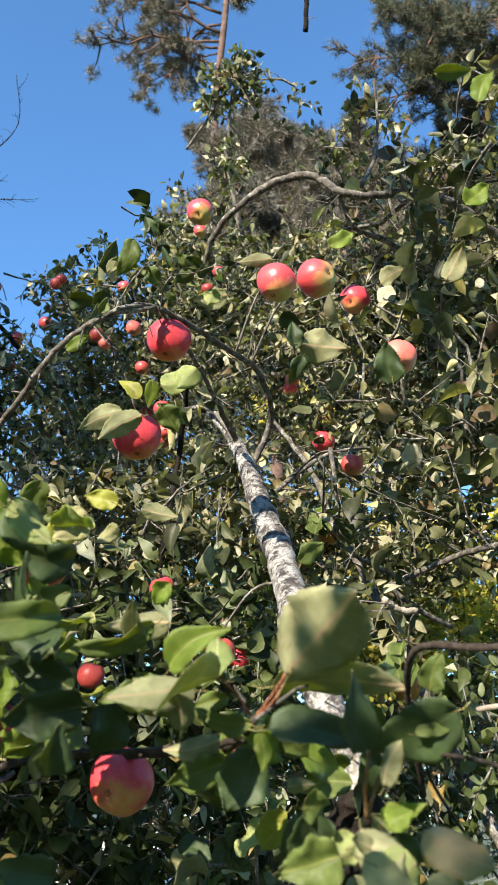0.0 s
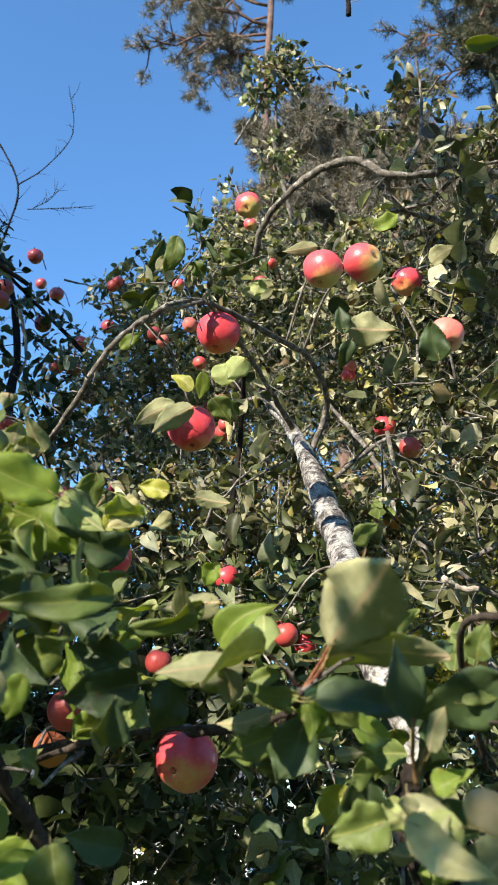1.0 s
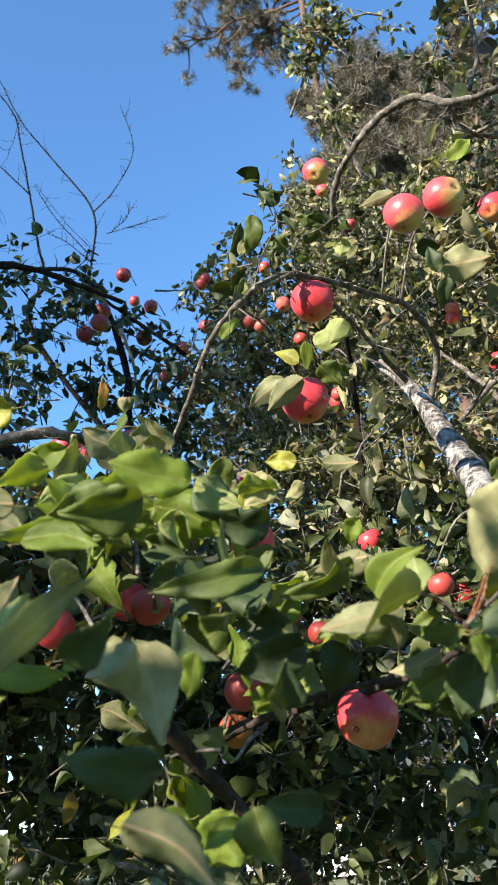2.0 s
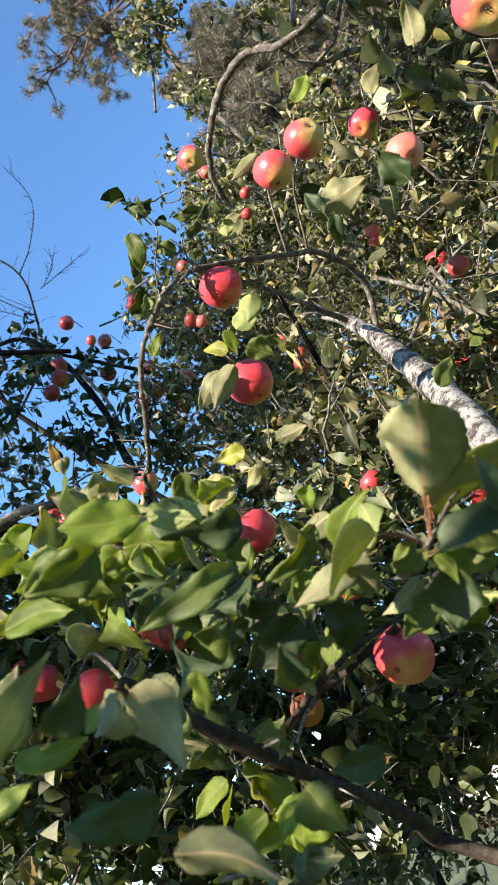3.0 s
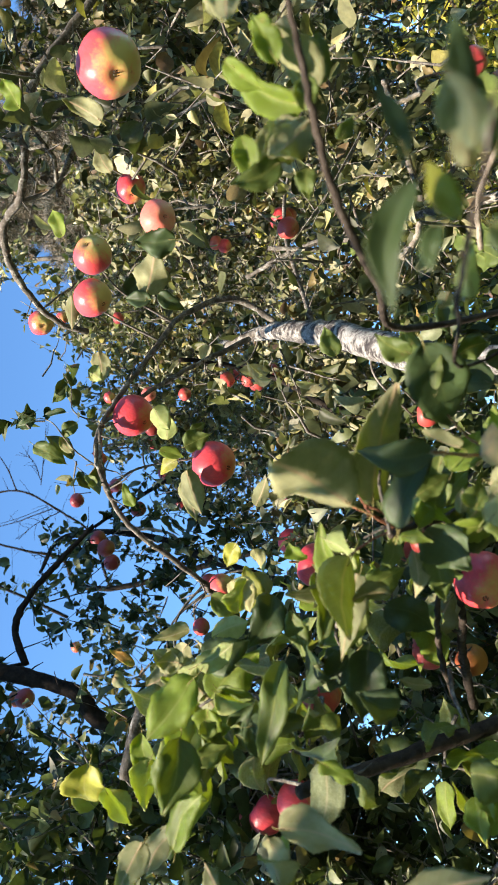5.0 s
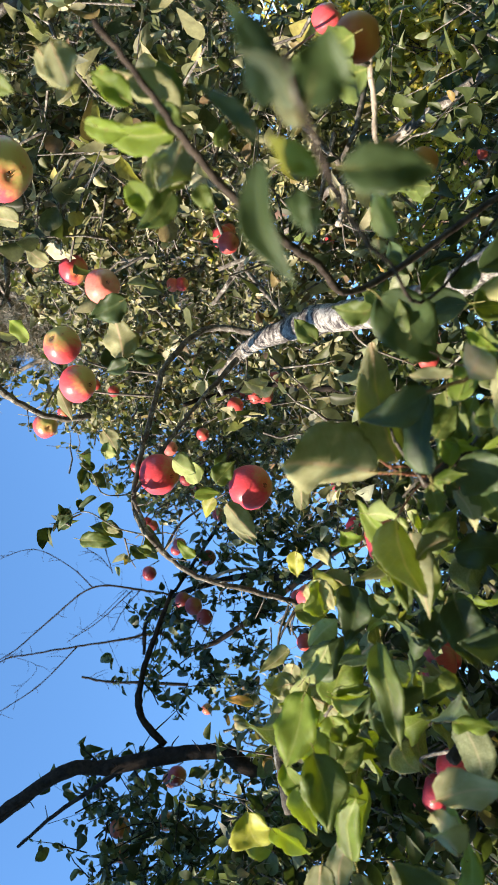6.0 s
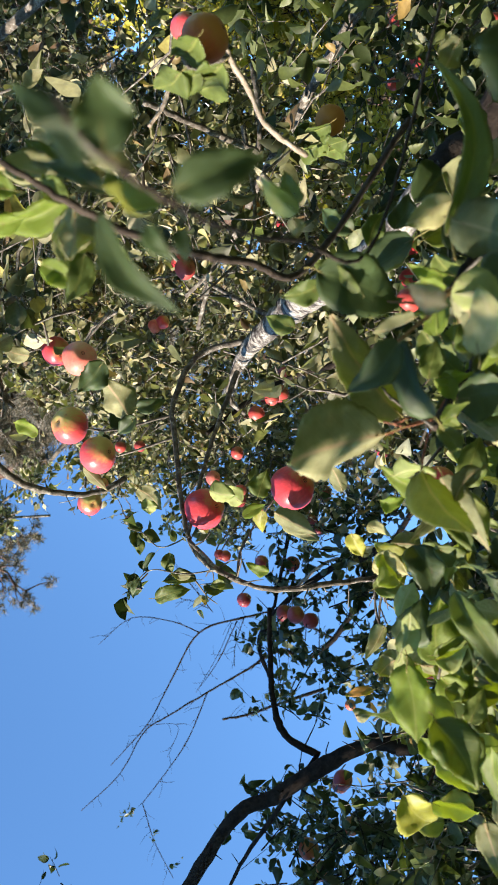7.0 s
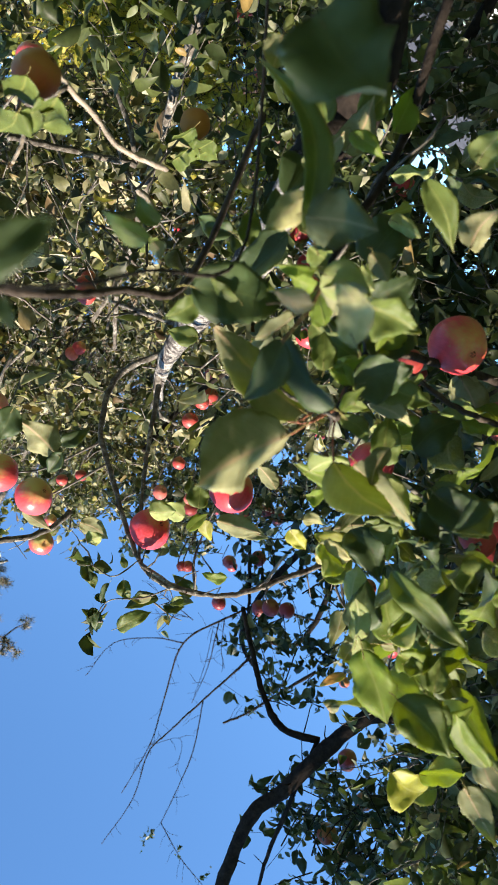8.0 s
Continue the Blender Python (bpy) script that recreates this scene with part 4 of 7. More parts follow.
# ---- the apple tree ----
apple_tree = thing("apple_tree", (0.45, 1.0, 0), "old apple tree with lichen-grey limbs, full of ripe red apples", "tree", "apple trees")
limb("limb", [(-0.095, 1.731, 2.502), (-0.020, 1.622, 2.334), (0.016, 1.514, 2.187), (0.049, 1.364, 2.035)], 0.0130, 0.0270, lichen_bark, apple_tree)
limb("limb", [(0.042, 1.390, 2.062), (0.049, 1.364, 2.035), (0.063, 1.230, 1.919), (0.083, 1.081, 1.767), (0.100, 1.033, 1.715), (0.129, 1.009, 1.637), (0.130, 1.020, 1.609)], 0.0268, 0.0200, lichen_bark, apple_tree)
limb("trunk", [(0.130, 1.011, 1.640), (0.130, 1.020, 1.600), (0.145, 1.045, 1.520), (0.420, 0.930, 1.150), (0.450, 1.000, 0.600), (0.450, 1.000, -0.050)], 0.0205, 0.0700, darkened_twig, apple_tree)
limb("branch", [(-0.152, 1.074, 2.341), (-0.214, 1.053, 2.314), (-0.265, 1.048, 2.279), (-0.308, 1.066, 2.245), (-0.367, 1.122, 2.198), (-0.430, 1.193, 2.162), (-0.506, 1.310, 2.121), (-0.620, 1.700, 1.500)], 0.0040, 0.0060, bark, apple_tree)
limb("branch", [(-0.265, 1.048, 2.279), (-0.195, 1.051, 2.326), (-0.147, 1.093, 2.352), (-0.097, 1.164, 2.363), (-0.046, 1.273, 2.390), (0.020, 1.409, 2.412), (0.048, 1.572, 2.386), (-0.004, 1.613, 2.275)], 0.0035, 0.0070, bark, apple_tree)
limb("branch", [(-0.146, 1.084, 2.346), (-0.106, 1.225, 2.349), (-0.072, 1.395, 2.356), (-0.029, 1.550, 2.330)], 0.0030, 0.0060, bark, apple_tree)
limb("branch", [(-0.105, 1.584, 2.817), (-0.085, 1.515, 2.847), (-0.027, 1.446, 2.876), (0.062, 1.383, 2.894), (0.144, 1.362, 2.891), (0.197, 1.353, 2.840), (0.259, 1.357, 2.831), (0.368, 1.393, 2.871), (0.470, 1.441, 2.887), (0.620, 1.558, 2.873), (0.862, 1.679, 2.733), (0.750, 1.600, 1.900)], 0.0075, 0.0110, bark, apple_tree)
limb("twig", [(0.197, 1.353, 2.840), (0.234, 1.425, 2.804), (0.335, 1.521, 2.834), (0.452, 1.631, 2.835)], 0.0040, 0.0090, bark, apple_tree)
limb("branch", [(-0.149, 1.709, 2.613), (-0.166, 1.844, 2.556), (-0.188, 1.908, 2.408), (-0.191, 1.777, 2.205), (-0.185, 1.858, 2.033), (0.050, 1.600, 1.300)], 0.0060, 0.0100, darkened_twig, apple_tree)
limb("twig", [(-0.158, 1.710, 2.486), (-0.093, 1.675, 2.468), (-0.031, 1.622, 2.365), (-0.004, 1.613, 2.275)], 0.0050, 0.0100, bark, apple_tree)
limb("branch", [(0.061, 1.965, 2.592), (0.120, 1.952, 2.500), (0.177, 1.945, 2.399), (0.211, 1.900, 2.258), (0.268, 1.850, 2.127), (0.450, 1.350, 1.400)], 0.0060, 0.0100, bark, apple_tree)
limb("twig", [(0.016, 1.553, 2.175), (0.133, 1.748, 2.347), (0.225, 1.822, 2.425), (0.370, 1.913, 2.466), (0.528, 2.044, 2.422)], 0.0060, 0.0040, bark, apple_tree)
limb("branch", [(-0.229, 1.019, 1.663), (-0.120, 0.900, 1.658), (-0.027, 0.790, 1.656), (-0.005, 0.700, 1.660), (0.004, 0.632, 1.665)], 0.0058, 0.0032, shaded_brown_twig, apple_tree)
limb("branch", [(-0.460, 1.193, 1.644), (-0.333, 1.097, 1.661), (-0.229, 1.019, 1.663)], 0.0072, 0.0058, shaded_brown_twig, apple_tree)
limb("twig", [(0.004, 0.651, 1.667), (0.016, 0.632, 1.680), (0.027, 0.611, 1.694)], 0.0016, 0.0011, red_shoot, apple_tree)
limb("twig", [(0.004, 0.651, 1.667), (0.018, 0.640, 1.676), (0.026, 0.626, 1.689)], 0.0014, 0.0010, red_shoot, apple_tree)
limb("twig", [(0.004, 0.651, 1.667), (-0.009, 0.640, 1.683), (-0.023, 0.625, 1.695)], 0.0011, 0.0009, red_shoot, apple_tree)
limb("twig", [(0.004, 0.651, 1.667), (-0.001, 0.693, 1.662), (-0.017, 0.742, 1.644)], 0.0012, 0.0009, red_shoot, apple_tree)
limb("twig", [(0.004, 0.651, 1.667), (0.020, 0.622, 1.679), (0.028, 0.638, 1.701)], 0.0010, 0.0008, red_shoot, apple_tree)
limb("twig", [(0.005, 0.632, 1.665), (0.035, 0.654, 1.688), (0.047, 0.663, 1.694)], 0.0018, 0.0014, bark, apple_tree)
limb("twig", [(0.089, 0.663, 1.598), (0.086, 0.643, 1.616), (0.087, 0.620, 1.642)], 0.0020, 0.0014, shoot, apple_tree)
limb("twig", [(0.089, 0.663, 1.598), (0.096, 0.653, 1.620), (0.109, 0.663, 1.645)], 0.0016, 0.0010, shoot, apple_tree)
limb("branch", [(0.089, 0.663, 1.598), (0.095, 0.721, 1.568), (0.095, 0.872, 1.505), (0.250, 0.950, 1.200), (0.420, 1.000, 0.700)], 0.0030, 0.0060, darkened_twig, apple_tree)
limb("branch", [(0.308, 1.719, 2.054), (0.384, 1.653, 2.077), (0.448, 1.562, 2.083), (0.487, 1.438, 2.065)], 0.0070, 0.0060, bark, apple_tree)
limb("twig", [(0.308, 1.719, 2.054), (0.370, 1.741, 2.007), (0.457, 1.807, 1.984)], 0.0060, 0.0060, bark, apple_tree)
limb("branch", [(0.399, 0.511, 1.768), (0.352, 0.518, 1.749), (0.312, 0.524, 1.735), (0.271, 0.551, 1.727), (0.235, 0.591, 1.718), (0.200, 0.671, 1.725), (0.156, 0.794, 1.735), (0.200, 1.000, 1.620)], 0.0022, 0.0040, shaded_brown_twig, apple_tree)
limb("branch", [(0.299, 0.262, 1.549), (0.284, 0.257, 1.548), (0.270, 0.269, 1.550), (0.257, 0.296, 1.558), (0.237, 0.353, 1.573), (0.207, 0.481, 1.604), (0.150, 0.729, 1.639), (0.300, 1.000, 1.500)], 0.0006, 0.0018, shaded_brown_twig, apple_tree)
limb("twig", [(-0.591, 0.846, 2.059), (-0.518, 0.886, 2.075), (-0.479, 0.932, 2.075), (-0.457, 0.992, 2.084)], 0.0100, 0.0060, bark, apple_tree)
limb("limb", [(-0.357, 0.719, 1.737), (-0.365, 0.811, 1.694), (-0.338, 0.928, 1.606), (-0.287, 1.086, 1.477), (-0.265, 1.261, 1.365), (0.420, 1.050, 0.900)], 0.0080, 0.0125, shaded_brown_twig, apple_tree)
limb("twig", [(-0.063, 0.809, 1.657), (-0.144, 0.831, 1.655), (-0.221, 0.878, 1.651), (-0.335, 0.966, 1.632)], 0.0028, 0.0040, shaded_brown_twig, apple_tree)
limb("twig", [(-0.002, 0.692, 1.656), (-0.040, 0.771, 1.655), (-0.063, 0.809, 1.657)], 0.0030, 0.0040, shaded_brown_twig, apple_tree)
limb("twig", [(0.313, 1.427, 3.272), (0.321, 1.463, 3.195), (0.308, 1.470, 3.061), (0.254, 1.387, 2.885)], 0.0030, 0.0050, bark, apple_tree)
limb("twig", [(0.456, 1.120, 2.748), (0.436, 1.180, 2.736), (0.450, 1.324, 2.783)], 0.0030, 0.0050, bark, apple_tree)
limb("twig", [(0.250, 2.158, 4.781), (0.238, 2.217, 4.654), (0.234, 2.272, 4.536)], 0.0100, 0.0120, darkened_twig, apple_tree)
limb("twig", [(0.381, 0.842, 1.686), (0.352, 0.840, 1.693), (0.318, 0.850, 1.700), (0.287, 0.845, 1.704), (0.240, 0.880, 1.700)], 0.0026, 0.0030, bare_wood, apple_tree)
limb("twig", [(0.260, 1.230, 1.885), (0.229, 1.219, 1.886), (0.205, 1.204, 1.897)], 0.0050, 0.0060, bare_wood, apple_tree)
limb("twig", [(0.429, 1.159, 1.894), (0.414, 1.142, 1.915), (0.406, 1.125, 1.939)], 0.0040, 0.0025, bare_wood, apple_tree)
limb("twig", [(-0.251, 2.403, 4.018), (-0.172, 2.355, 4.120), (-0.104, 2.312, 4.213), (-0.002, 2.255, 4.336)], 0.0060, 0.0030, bark, apple_tree)
limb("branch", [(0.200, 2.700, 2.600), (-0.070, 2.466, 3.884), (-0.082, 2.379, 4.069), (-0.070, 2.308, 4.223)], 0.0120, 0.0040, bark, apple_tree)
foliage([
    cloud((-0.500, 2.123, 2.253), (0.32, 0.40, 0.22), 2250, 0.038),
    cloud((-0.780, 2.350, 2.140), (0.34, 0.25, 0.28), 1500, 0.038),
    cloud((-0.148, 2.206, 2.312), (0.30, 0.40, 0.28), 2520, 0.038),
    cloud((0.331, 2.254, 2.328), (0.35, 0.40, 0.30), 2700, 0.038),
    cloud((0.747, 2.164, 2.401), (0.40, 0.40, 0.35), 1350, 0.038),
    cloud((1.236, 2.096, 2.548), (0.45, 0.40, 0.40), 1123, 0.038),
    cloud((-0.495, 2.547, 3.000), (0.40, 0.45, 0.26), 2520, 0.038),
    cloud((-0.446, 2.770, 3.469), (0.32, 0.40, 0.20), 1710, 0.038),
    cloud((-0.125, 2.434, 3.242), (0.30, 0.40, 0.30), 2160, 0.038),
    cloud((0.219, 2.244, 2.939), (0.30, 0.40, 0.30), 2340, 0.038),
    cloud((0.552, 1.985, 2.784), (0.32, 0.40, 0.30), 2340, 0.038),
    cloud((0.878, 1.903, 2.962), (0.40, 0.40, 0.35), 2340, 0.038),
    cloud((0.585, 1.820, 3.139), (0.28, 0.35, 0.18), 815, 0.038),
    cloud((0.831, 1.568, 3.207), (0.30, 0.35, 0.30), 720, 0.055),
    cloud((1.260, 1.774, 3.001), (0.40, 0.40, 0.40), 576, 0.055),
    cloud((0.317, 2.001, 3.224), (0.25, 0.30, 0.16), 450, 0.038),
    cloud((-0.297, 2.571, 3.659), (0.14, 0.30, 0.20), 683, 0.039),
    cloud((0.403, 1.675, 3.213), (0.30, 0.25, 0.08), 320, 0.036),
    cloud((-0.066, 2.293, 4.254), (0.07, 0.12, 0.16), 304, 0.042),
    cloud((0.066, 2.314, 4.209), (0.16, 0.08, 0.03), 112, 0.036),
    cloud((-0.138, 2.317, 4.203), (0.06, 0.08, 0.05), 96, 0.042),
    cloud((-0.087, 2.285, 3.799), (0.12, 0.20, 0.14), 161, 0.039),
    cloud((-0.772, 2.638, 3.515), (0.14, 0.20, 0.10), 323, 0.039),
    cloud((0.321, 1.427, 2.681), (0.17, 0.15, 0.15), 42, 0.0555),
    cloud((0.444, 1.447, 2.519), (0.17, 0.15, 0.15), 42, 0.0555),
    cloud((0.432, 1.539, 2.323), (0.17, 0.15, 0.15), 42, 0.0555),
    cloud((0.321, 1.647, 2.209), (0.17, 0.15, 0.15), 42, 0.0555),
    cloud((0.492, 1.356, 2.715), (0.17, 0.15, 0.15), 42, 0.0555),
    cloud((0.406, 1.387, 2.885), (0.17, 0.15, 0.15), 42, 0.0555),
    cloud((-0.170, 1.590, 2.214), (0.17, 0.15, 0.15), 42, 0.0555),
    cloud((0.604, 1.355, 2.491), (0.17, 0.15, 0.15), 42, 0.0555),
    cloud((0.498, 1.402, 2.346), (0.17, 0.15, 0.15), 42, 0.0555),
    cloud((0.339, 1.508, 2.275), (0.17, 0.15, 0.15), 42, 0.0555),
    cloud((0.324, 1.409, 2.443), (0.17, 0.15, 0.15), 42, 0.0555),
    cloud((0.508, 1.510, 2.160), (0.17, 0.15, 0.15), 42, 0.0555),
    cloud((0.283, 1.505, 2.037), (0.17, 0.15, 0.15), 42, 0.0555),
    cloud((0.216, 1.529, 2.142), (0.17, 0.15, 0.15), 42, 0.0555),
    cloud((0.509, 1.401, 2.274), (0.17, 0.15, 0.15), 42, 0.0555),
    cloud((-0.065, 1.580, 2.390), (0.07, 0.06, 0.06), 16, 0.0500),
], leaf_crown, apple_tree, 61, wood=grey_twig)
limb("twig", [(-0.214, 1.053, 2.314), (-0.186, 1.032, 2.360), (-0.150, 1.036, 2.425), (-0.160, 1.012, 2.470)], 0.0016, 0.0008, bark, apple_tree)
limb("twig", [(-0.146, 1.084, 2.346), (-0.128, 1.055, 2.385), (-0.085, 1.060, 2.400), (-0.066, 1.058, 2.416)], 0.0014, 0.0007, bark, apple_tree)
limb("twig", [(-0.235, 1.050, 2.300), (-0.222, 1.020, 2.300), (-0.205, 1.008, 2.330)], 0.0013, 0.0007, bark, apple_tree)
# low leaves take the darker ramp, which carries their shade
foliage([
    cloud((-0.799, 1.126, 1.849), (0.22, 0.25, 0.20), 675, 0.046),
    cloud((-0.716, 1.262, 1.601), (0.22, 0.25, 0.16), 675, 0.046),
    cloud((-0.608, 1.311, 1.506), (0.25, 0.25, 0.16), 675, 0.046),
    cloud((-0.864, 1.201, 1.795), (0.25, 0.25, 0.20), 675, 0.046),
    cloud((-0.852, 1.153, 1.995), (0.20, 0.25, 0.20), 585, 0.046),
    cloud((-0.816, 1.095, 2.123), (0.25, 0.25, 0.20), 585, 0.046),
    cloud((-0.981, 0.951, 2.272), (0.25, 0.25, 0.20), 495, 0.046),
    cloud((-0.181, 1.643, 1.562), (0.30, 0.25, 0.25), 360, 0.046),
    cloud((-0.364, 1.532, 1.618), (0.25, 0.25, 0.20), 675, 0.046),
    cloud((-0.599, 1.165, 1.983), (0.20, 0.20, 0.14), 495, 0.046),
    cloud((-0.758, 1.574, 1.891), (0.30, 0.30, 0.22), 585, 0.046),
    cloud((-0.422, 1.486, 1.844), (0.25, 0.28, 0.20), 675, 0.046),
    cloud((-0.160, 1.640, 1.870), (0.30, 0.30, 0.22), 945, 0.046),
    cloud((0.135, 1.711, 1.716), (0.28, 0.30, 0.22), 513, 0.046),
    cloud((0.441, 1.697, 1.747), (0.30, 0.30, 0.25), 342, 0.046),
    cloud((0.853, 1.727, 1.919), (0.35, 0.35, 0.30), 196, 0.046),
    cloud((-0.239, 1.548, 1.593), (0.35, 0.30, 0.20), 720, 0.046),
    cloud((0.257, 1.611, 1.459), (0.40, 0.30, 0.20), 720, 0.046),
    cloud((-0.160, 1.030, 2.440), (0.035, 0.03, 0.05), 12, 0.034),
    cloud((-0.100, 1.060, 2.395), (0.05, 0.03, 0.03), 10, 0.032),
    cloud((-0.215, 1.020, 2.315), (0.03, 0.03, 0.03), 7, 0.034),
], leaf_low_shaded, apple_tree, 63, "low_foliage", wood=bark)
side_twigs(apple_tree, bark, 62, 0.25, 0.07, 0.0018, 0.0052)
hero_leaf((0.027, 0.611, 1.694), (0.076, 0.537, 1.742), (0.380, 0.669, 0.639), 0.066, 0.10, "green", 0.46, 0.3)
hero_leaf((0.018, 0.655, 1.693), (0.125, 0.670, 1.702), (-0.050, 0.400, 0.920), 0.056, 0.12, "green", 0.20, 0.3)
hero_leaf((0.014, 0.627, 1.659), (0.089, 0.643, 1.652), (0.228, -0.915, 0.332), 0.030, 0.20, "dark")
hero_leaf((-0.023, 0.625, 1.695), (-0.074, 0.564, 1.673), (-0.700, 0.000, 0.700), 0.046, 0.25, "green", 0.30, 0.4)
hero_leaf((-0.062, 0.635, 1.692), (-0.108, 0.616, 1.674), (-0.334, 0.937, -0.106), 0.024, 0.30, "lime")
hero_leaf((-0.082, 0.690, 1.750), (-0.144, 0.671, 1.715), (0.515, -0.597, -0.615), 0.027, 0.30, "green")
hero_leaf((-0.041, 0.636, 1.689), (-0.110, 0.609, 1.670), (-0.270, 0.913, -0.304), 0.027, 0.25, "green")
hero_leaf((0.003, 0.634, 1.662), (-0.047, 0.653, 1.673), (-0.403, -0.824, -0.399), 0.017, 0.20, "green")
hero_leaf((0.008, 0.628, 1.655), (0.008, 0.629, 1.627), (-0.327, -0.943, -0.058), 0.014, 0.20, "lime")
hero_leaf((-0.023, 0.678, 1.654), (-0.068, 0.695, 1.647), (0.354, 0.935, 0.020), 0.020, 0.20, "green")
hero_leaf((-0.018, 0.686, 1.638), (-0.067, 0.686, 1.618), (0.140, -0.931, -0.337), 0.029, 0.20, "green")
hero_leaf((0.086, 0.621, 1.641), (0.080, 0.596, 1.695), (0.401, -0.846, -0.352), 0.027, 0.20, "dark")
hero_leaf((0.149, 0.685, 1.693), (0.161, 0.671, 1.723), (-0.126, -0.918, -0.376), 0.022, 0.10, "green")
hero_leaf((0.129, 0.657, 1.658), (0.158, 0.657, 1.659), (-0.023, -0.995, 0.094), 0.012, 0.10, "green")
hero_leaf((0.101, 0.664, 1.596), (0.126, 0.636, 1.608), (-0.751, -0.656, 0.076), 0.022, 0.20, "lime")
hero_leaf((0.110, 0.556, 1.591), (0.145, 0.525, 1.562), (0.215, 0.786, -0.580), 0.030, 0.35, "brown")
hero_leaf((0.077, 0.611, 1.591), (0.090, 0.577, 1.546), (0.524, 0.740, -0.422), 0.032, 0.20, "green")
hero_leaf((0.109, 0.691, 1.586), (0.141, 0.702, 1.561), (0.163, -0.958, -0.238), 0.021, 0.20, "dark")
hero_leaf((0.051, 0.662, 1.601), (0.040, 0.666, 1.544), (0.082, -0.992, -0.093), 0.039, 0.15, "dark")
hero_leaf((0.040, 0.937, 1.603), (0.004, 0.955, 1.562), (-0.367, -0.925, -0.103), 0.036, 0.40, "yellow")
hero_leaf((0.005, 0.663, 1.645), (-0.018, 0.662, 1.599), (0.183, -0.980, -0.076), 0.040, 0.20, "dark")
hero_leaf((-0.018, 0.709, 1.642), (-0.069, 0.738, 1.626), (-0.513, -0.858, 0.033), 0.035, 0.20, "green")
hero_leaf((-0.018, 0.729, 1.693), (-0.053, 0.733, 1.684), (-0.079, -0.985, -0.154), 0.018, 0.20, "green")
hero_leaf((-0.082, 0.663, 1.694), (-0.117, 0.646, 1.681), (0.311, -0.905, 0.291), 0.016, 0.20, "green")
hero_leaf((-0.025, 0.646, 1.728), (-0.033, 0.644, 1.687), (0.335, 0.934, -0.122), 0.023, 0.30, "lime")
hero_leaf((-0.066, 0.676, 1.711), (-0.021, 0.642, 1.737), (-0.535, -0.830, -0.160), 0.031, 0.30, "lime")
hero_leaf((-0.072, 0.721, 1.758), (-0.130, 0.725, 1.749), (0.090, 0.990, -0.106), 0.027, 0.30, "green")
hero_leaf((-0.249, 0.928, 1.858), (-0.263, 0.945, 1.821), (-0.114, -0.916, -0.385), 0.026, 0.20, "lime")
hero_leaf((-0.157, 0.728, 1.696), (-0.197, 0.697, 1.667), (0.632, -0.773, -0.056), 0.029, 0.30, "green")
hero_leaf((-0.097, 0.719, 1.713), (-0.070, 0.740, 1.669), (-0.083, -0.883, -0.462), 0.034, 0.30, "green")
hero_leaf((-0.000, 0.684, 1.672), (-0.012, 0.693, 1.651), (0.175, -0.852, -0.494), 0.013, 0.30, "dark")
hero_leaf((-0.218, 0.513, 1.675), (-0.206, 0.526, 1.608), (0.300, 0.850, -0.100), 0.052, 0.10, "green", 0.15, 0.4)
hero_leaf((-0.189, 0.645, 1.560), (-0.176, 0.646, 1.515), (0.124, -0.992, 0.012), 0.038, 0.20, "green")
hero_leaf((-0.204, 0.670, 1.547), (-0.248, 0.667, 1.535), (-0.010, -0.965, 0.262), 0.020, 0.20, "lime")
hero_leaf((-0.202, 0.589, 1.676), (-0.222, 0.601, 1.642), (-0.097, -0.956, -0.276), 0.021, 0.20, "lime")
hero_leaf((-0.225, 0.505, 1.680), (-0.252, 0.509, 1.659), (-0.064, 0.957, 0.284), 0.019, 0.50, "green")
hero_leaf((-0.311, 0.647, 1.845), (-0.345, 0.608, 1.868), (-0.618, 0.722, 0.311), 0.028, 0.20, "lime")
hero_leaf((-0.237, 0.752, 1.890), (-0.213, 0.774, 1.852), (-0.582, 0.807, 0.099), 0.036, 0.20, "lime")
hero_leaf((-0.214, 0.812, 1.865), (-0.170, 0.808, 1.892), (0.066, -0.964, -0.257), 0.031, 0.40, "yellow")
hero_leaf((-0.402, 0.893, 2.025), (-0.441, 0.872, 2.055), (-0.359, 0.916, 0.180), 0.046, 0.10, "green")
hero_leaf((-0.340, 0.865, 1.990), (-0.380, 0.851, 2.004), (-0.262, 0.944, 0.200), 0.027, 0.30, "green")
hero_leaf((-0.308, 0.853, 1.981), (-0.324, 0.830, 2.024), (0.022, 0.879, 0.475), 0.025, 0.30, "yellow")
hero_leaf((-0.401, 0.852, 2.065), (-0.383, 0.837, 2.105), (0.524, -0.694, -0.494), 0.014, 0.50, "brown")
hero_leaf((-0.250, 0.873, 1.839), (-0.242, 0.888, 1.811), (-0.903, 0.430, -0.028), 0.020, 0.30, "lime")
hero_leaf((-0.233, 0.660, 1.825), (-0.245, 0.667, 1.781), (-0.137, -0.984, -0.115), 0.023, 0.30, "green")
hero_leaf((-0.270, 0.664, 1.801), (-0.235, 0.670, 1.778), (-0.004, -0.965, -0.262), 0.030, 0.20, "dark")
hero_leaf((-0.290, 0.619, 1.816), (-0.273, 0.636, 1.788), (0.238, -0.897, -0.373), 0.022, 0.30, "green")
hero_leaf((-0.307, 0.592, 1.819), (-0.323, 0.604, 1.788), (0.081, -0.923, -0.377), 0.026, 0.30, "lime")
hero_leaf((-0.236, 0.358, 1.641), (-0.204, 0.416, 1.704), (-0.800, 0.200, 0.500), 0.026, 0.12, "green", 0.20, 0.4)
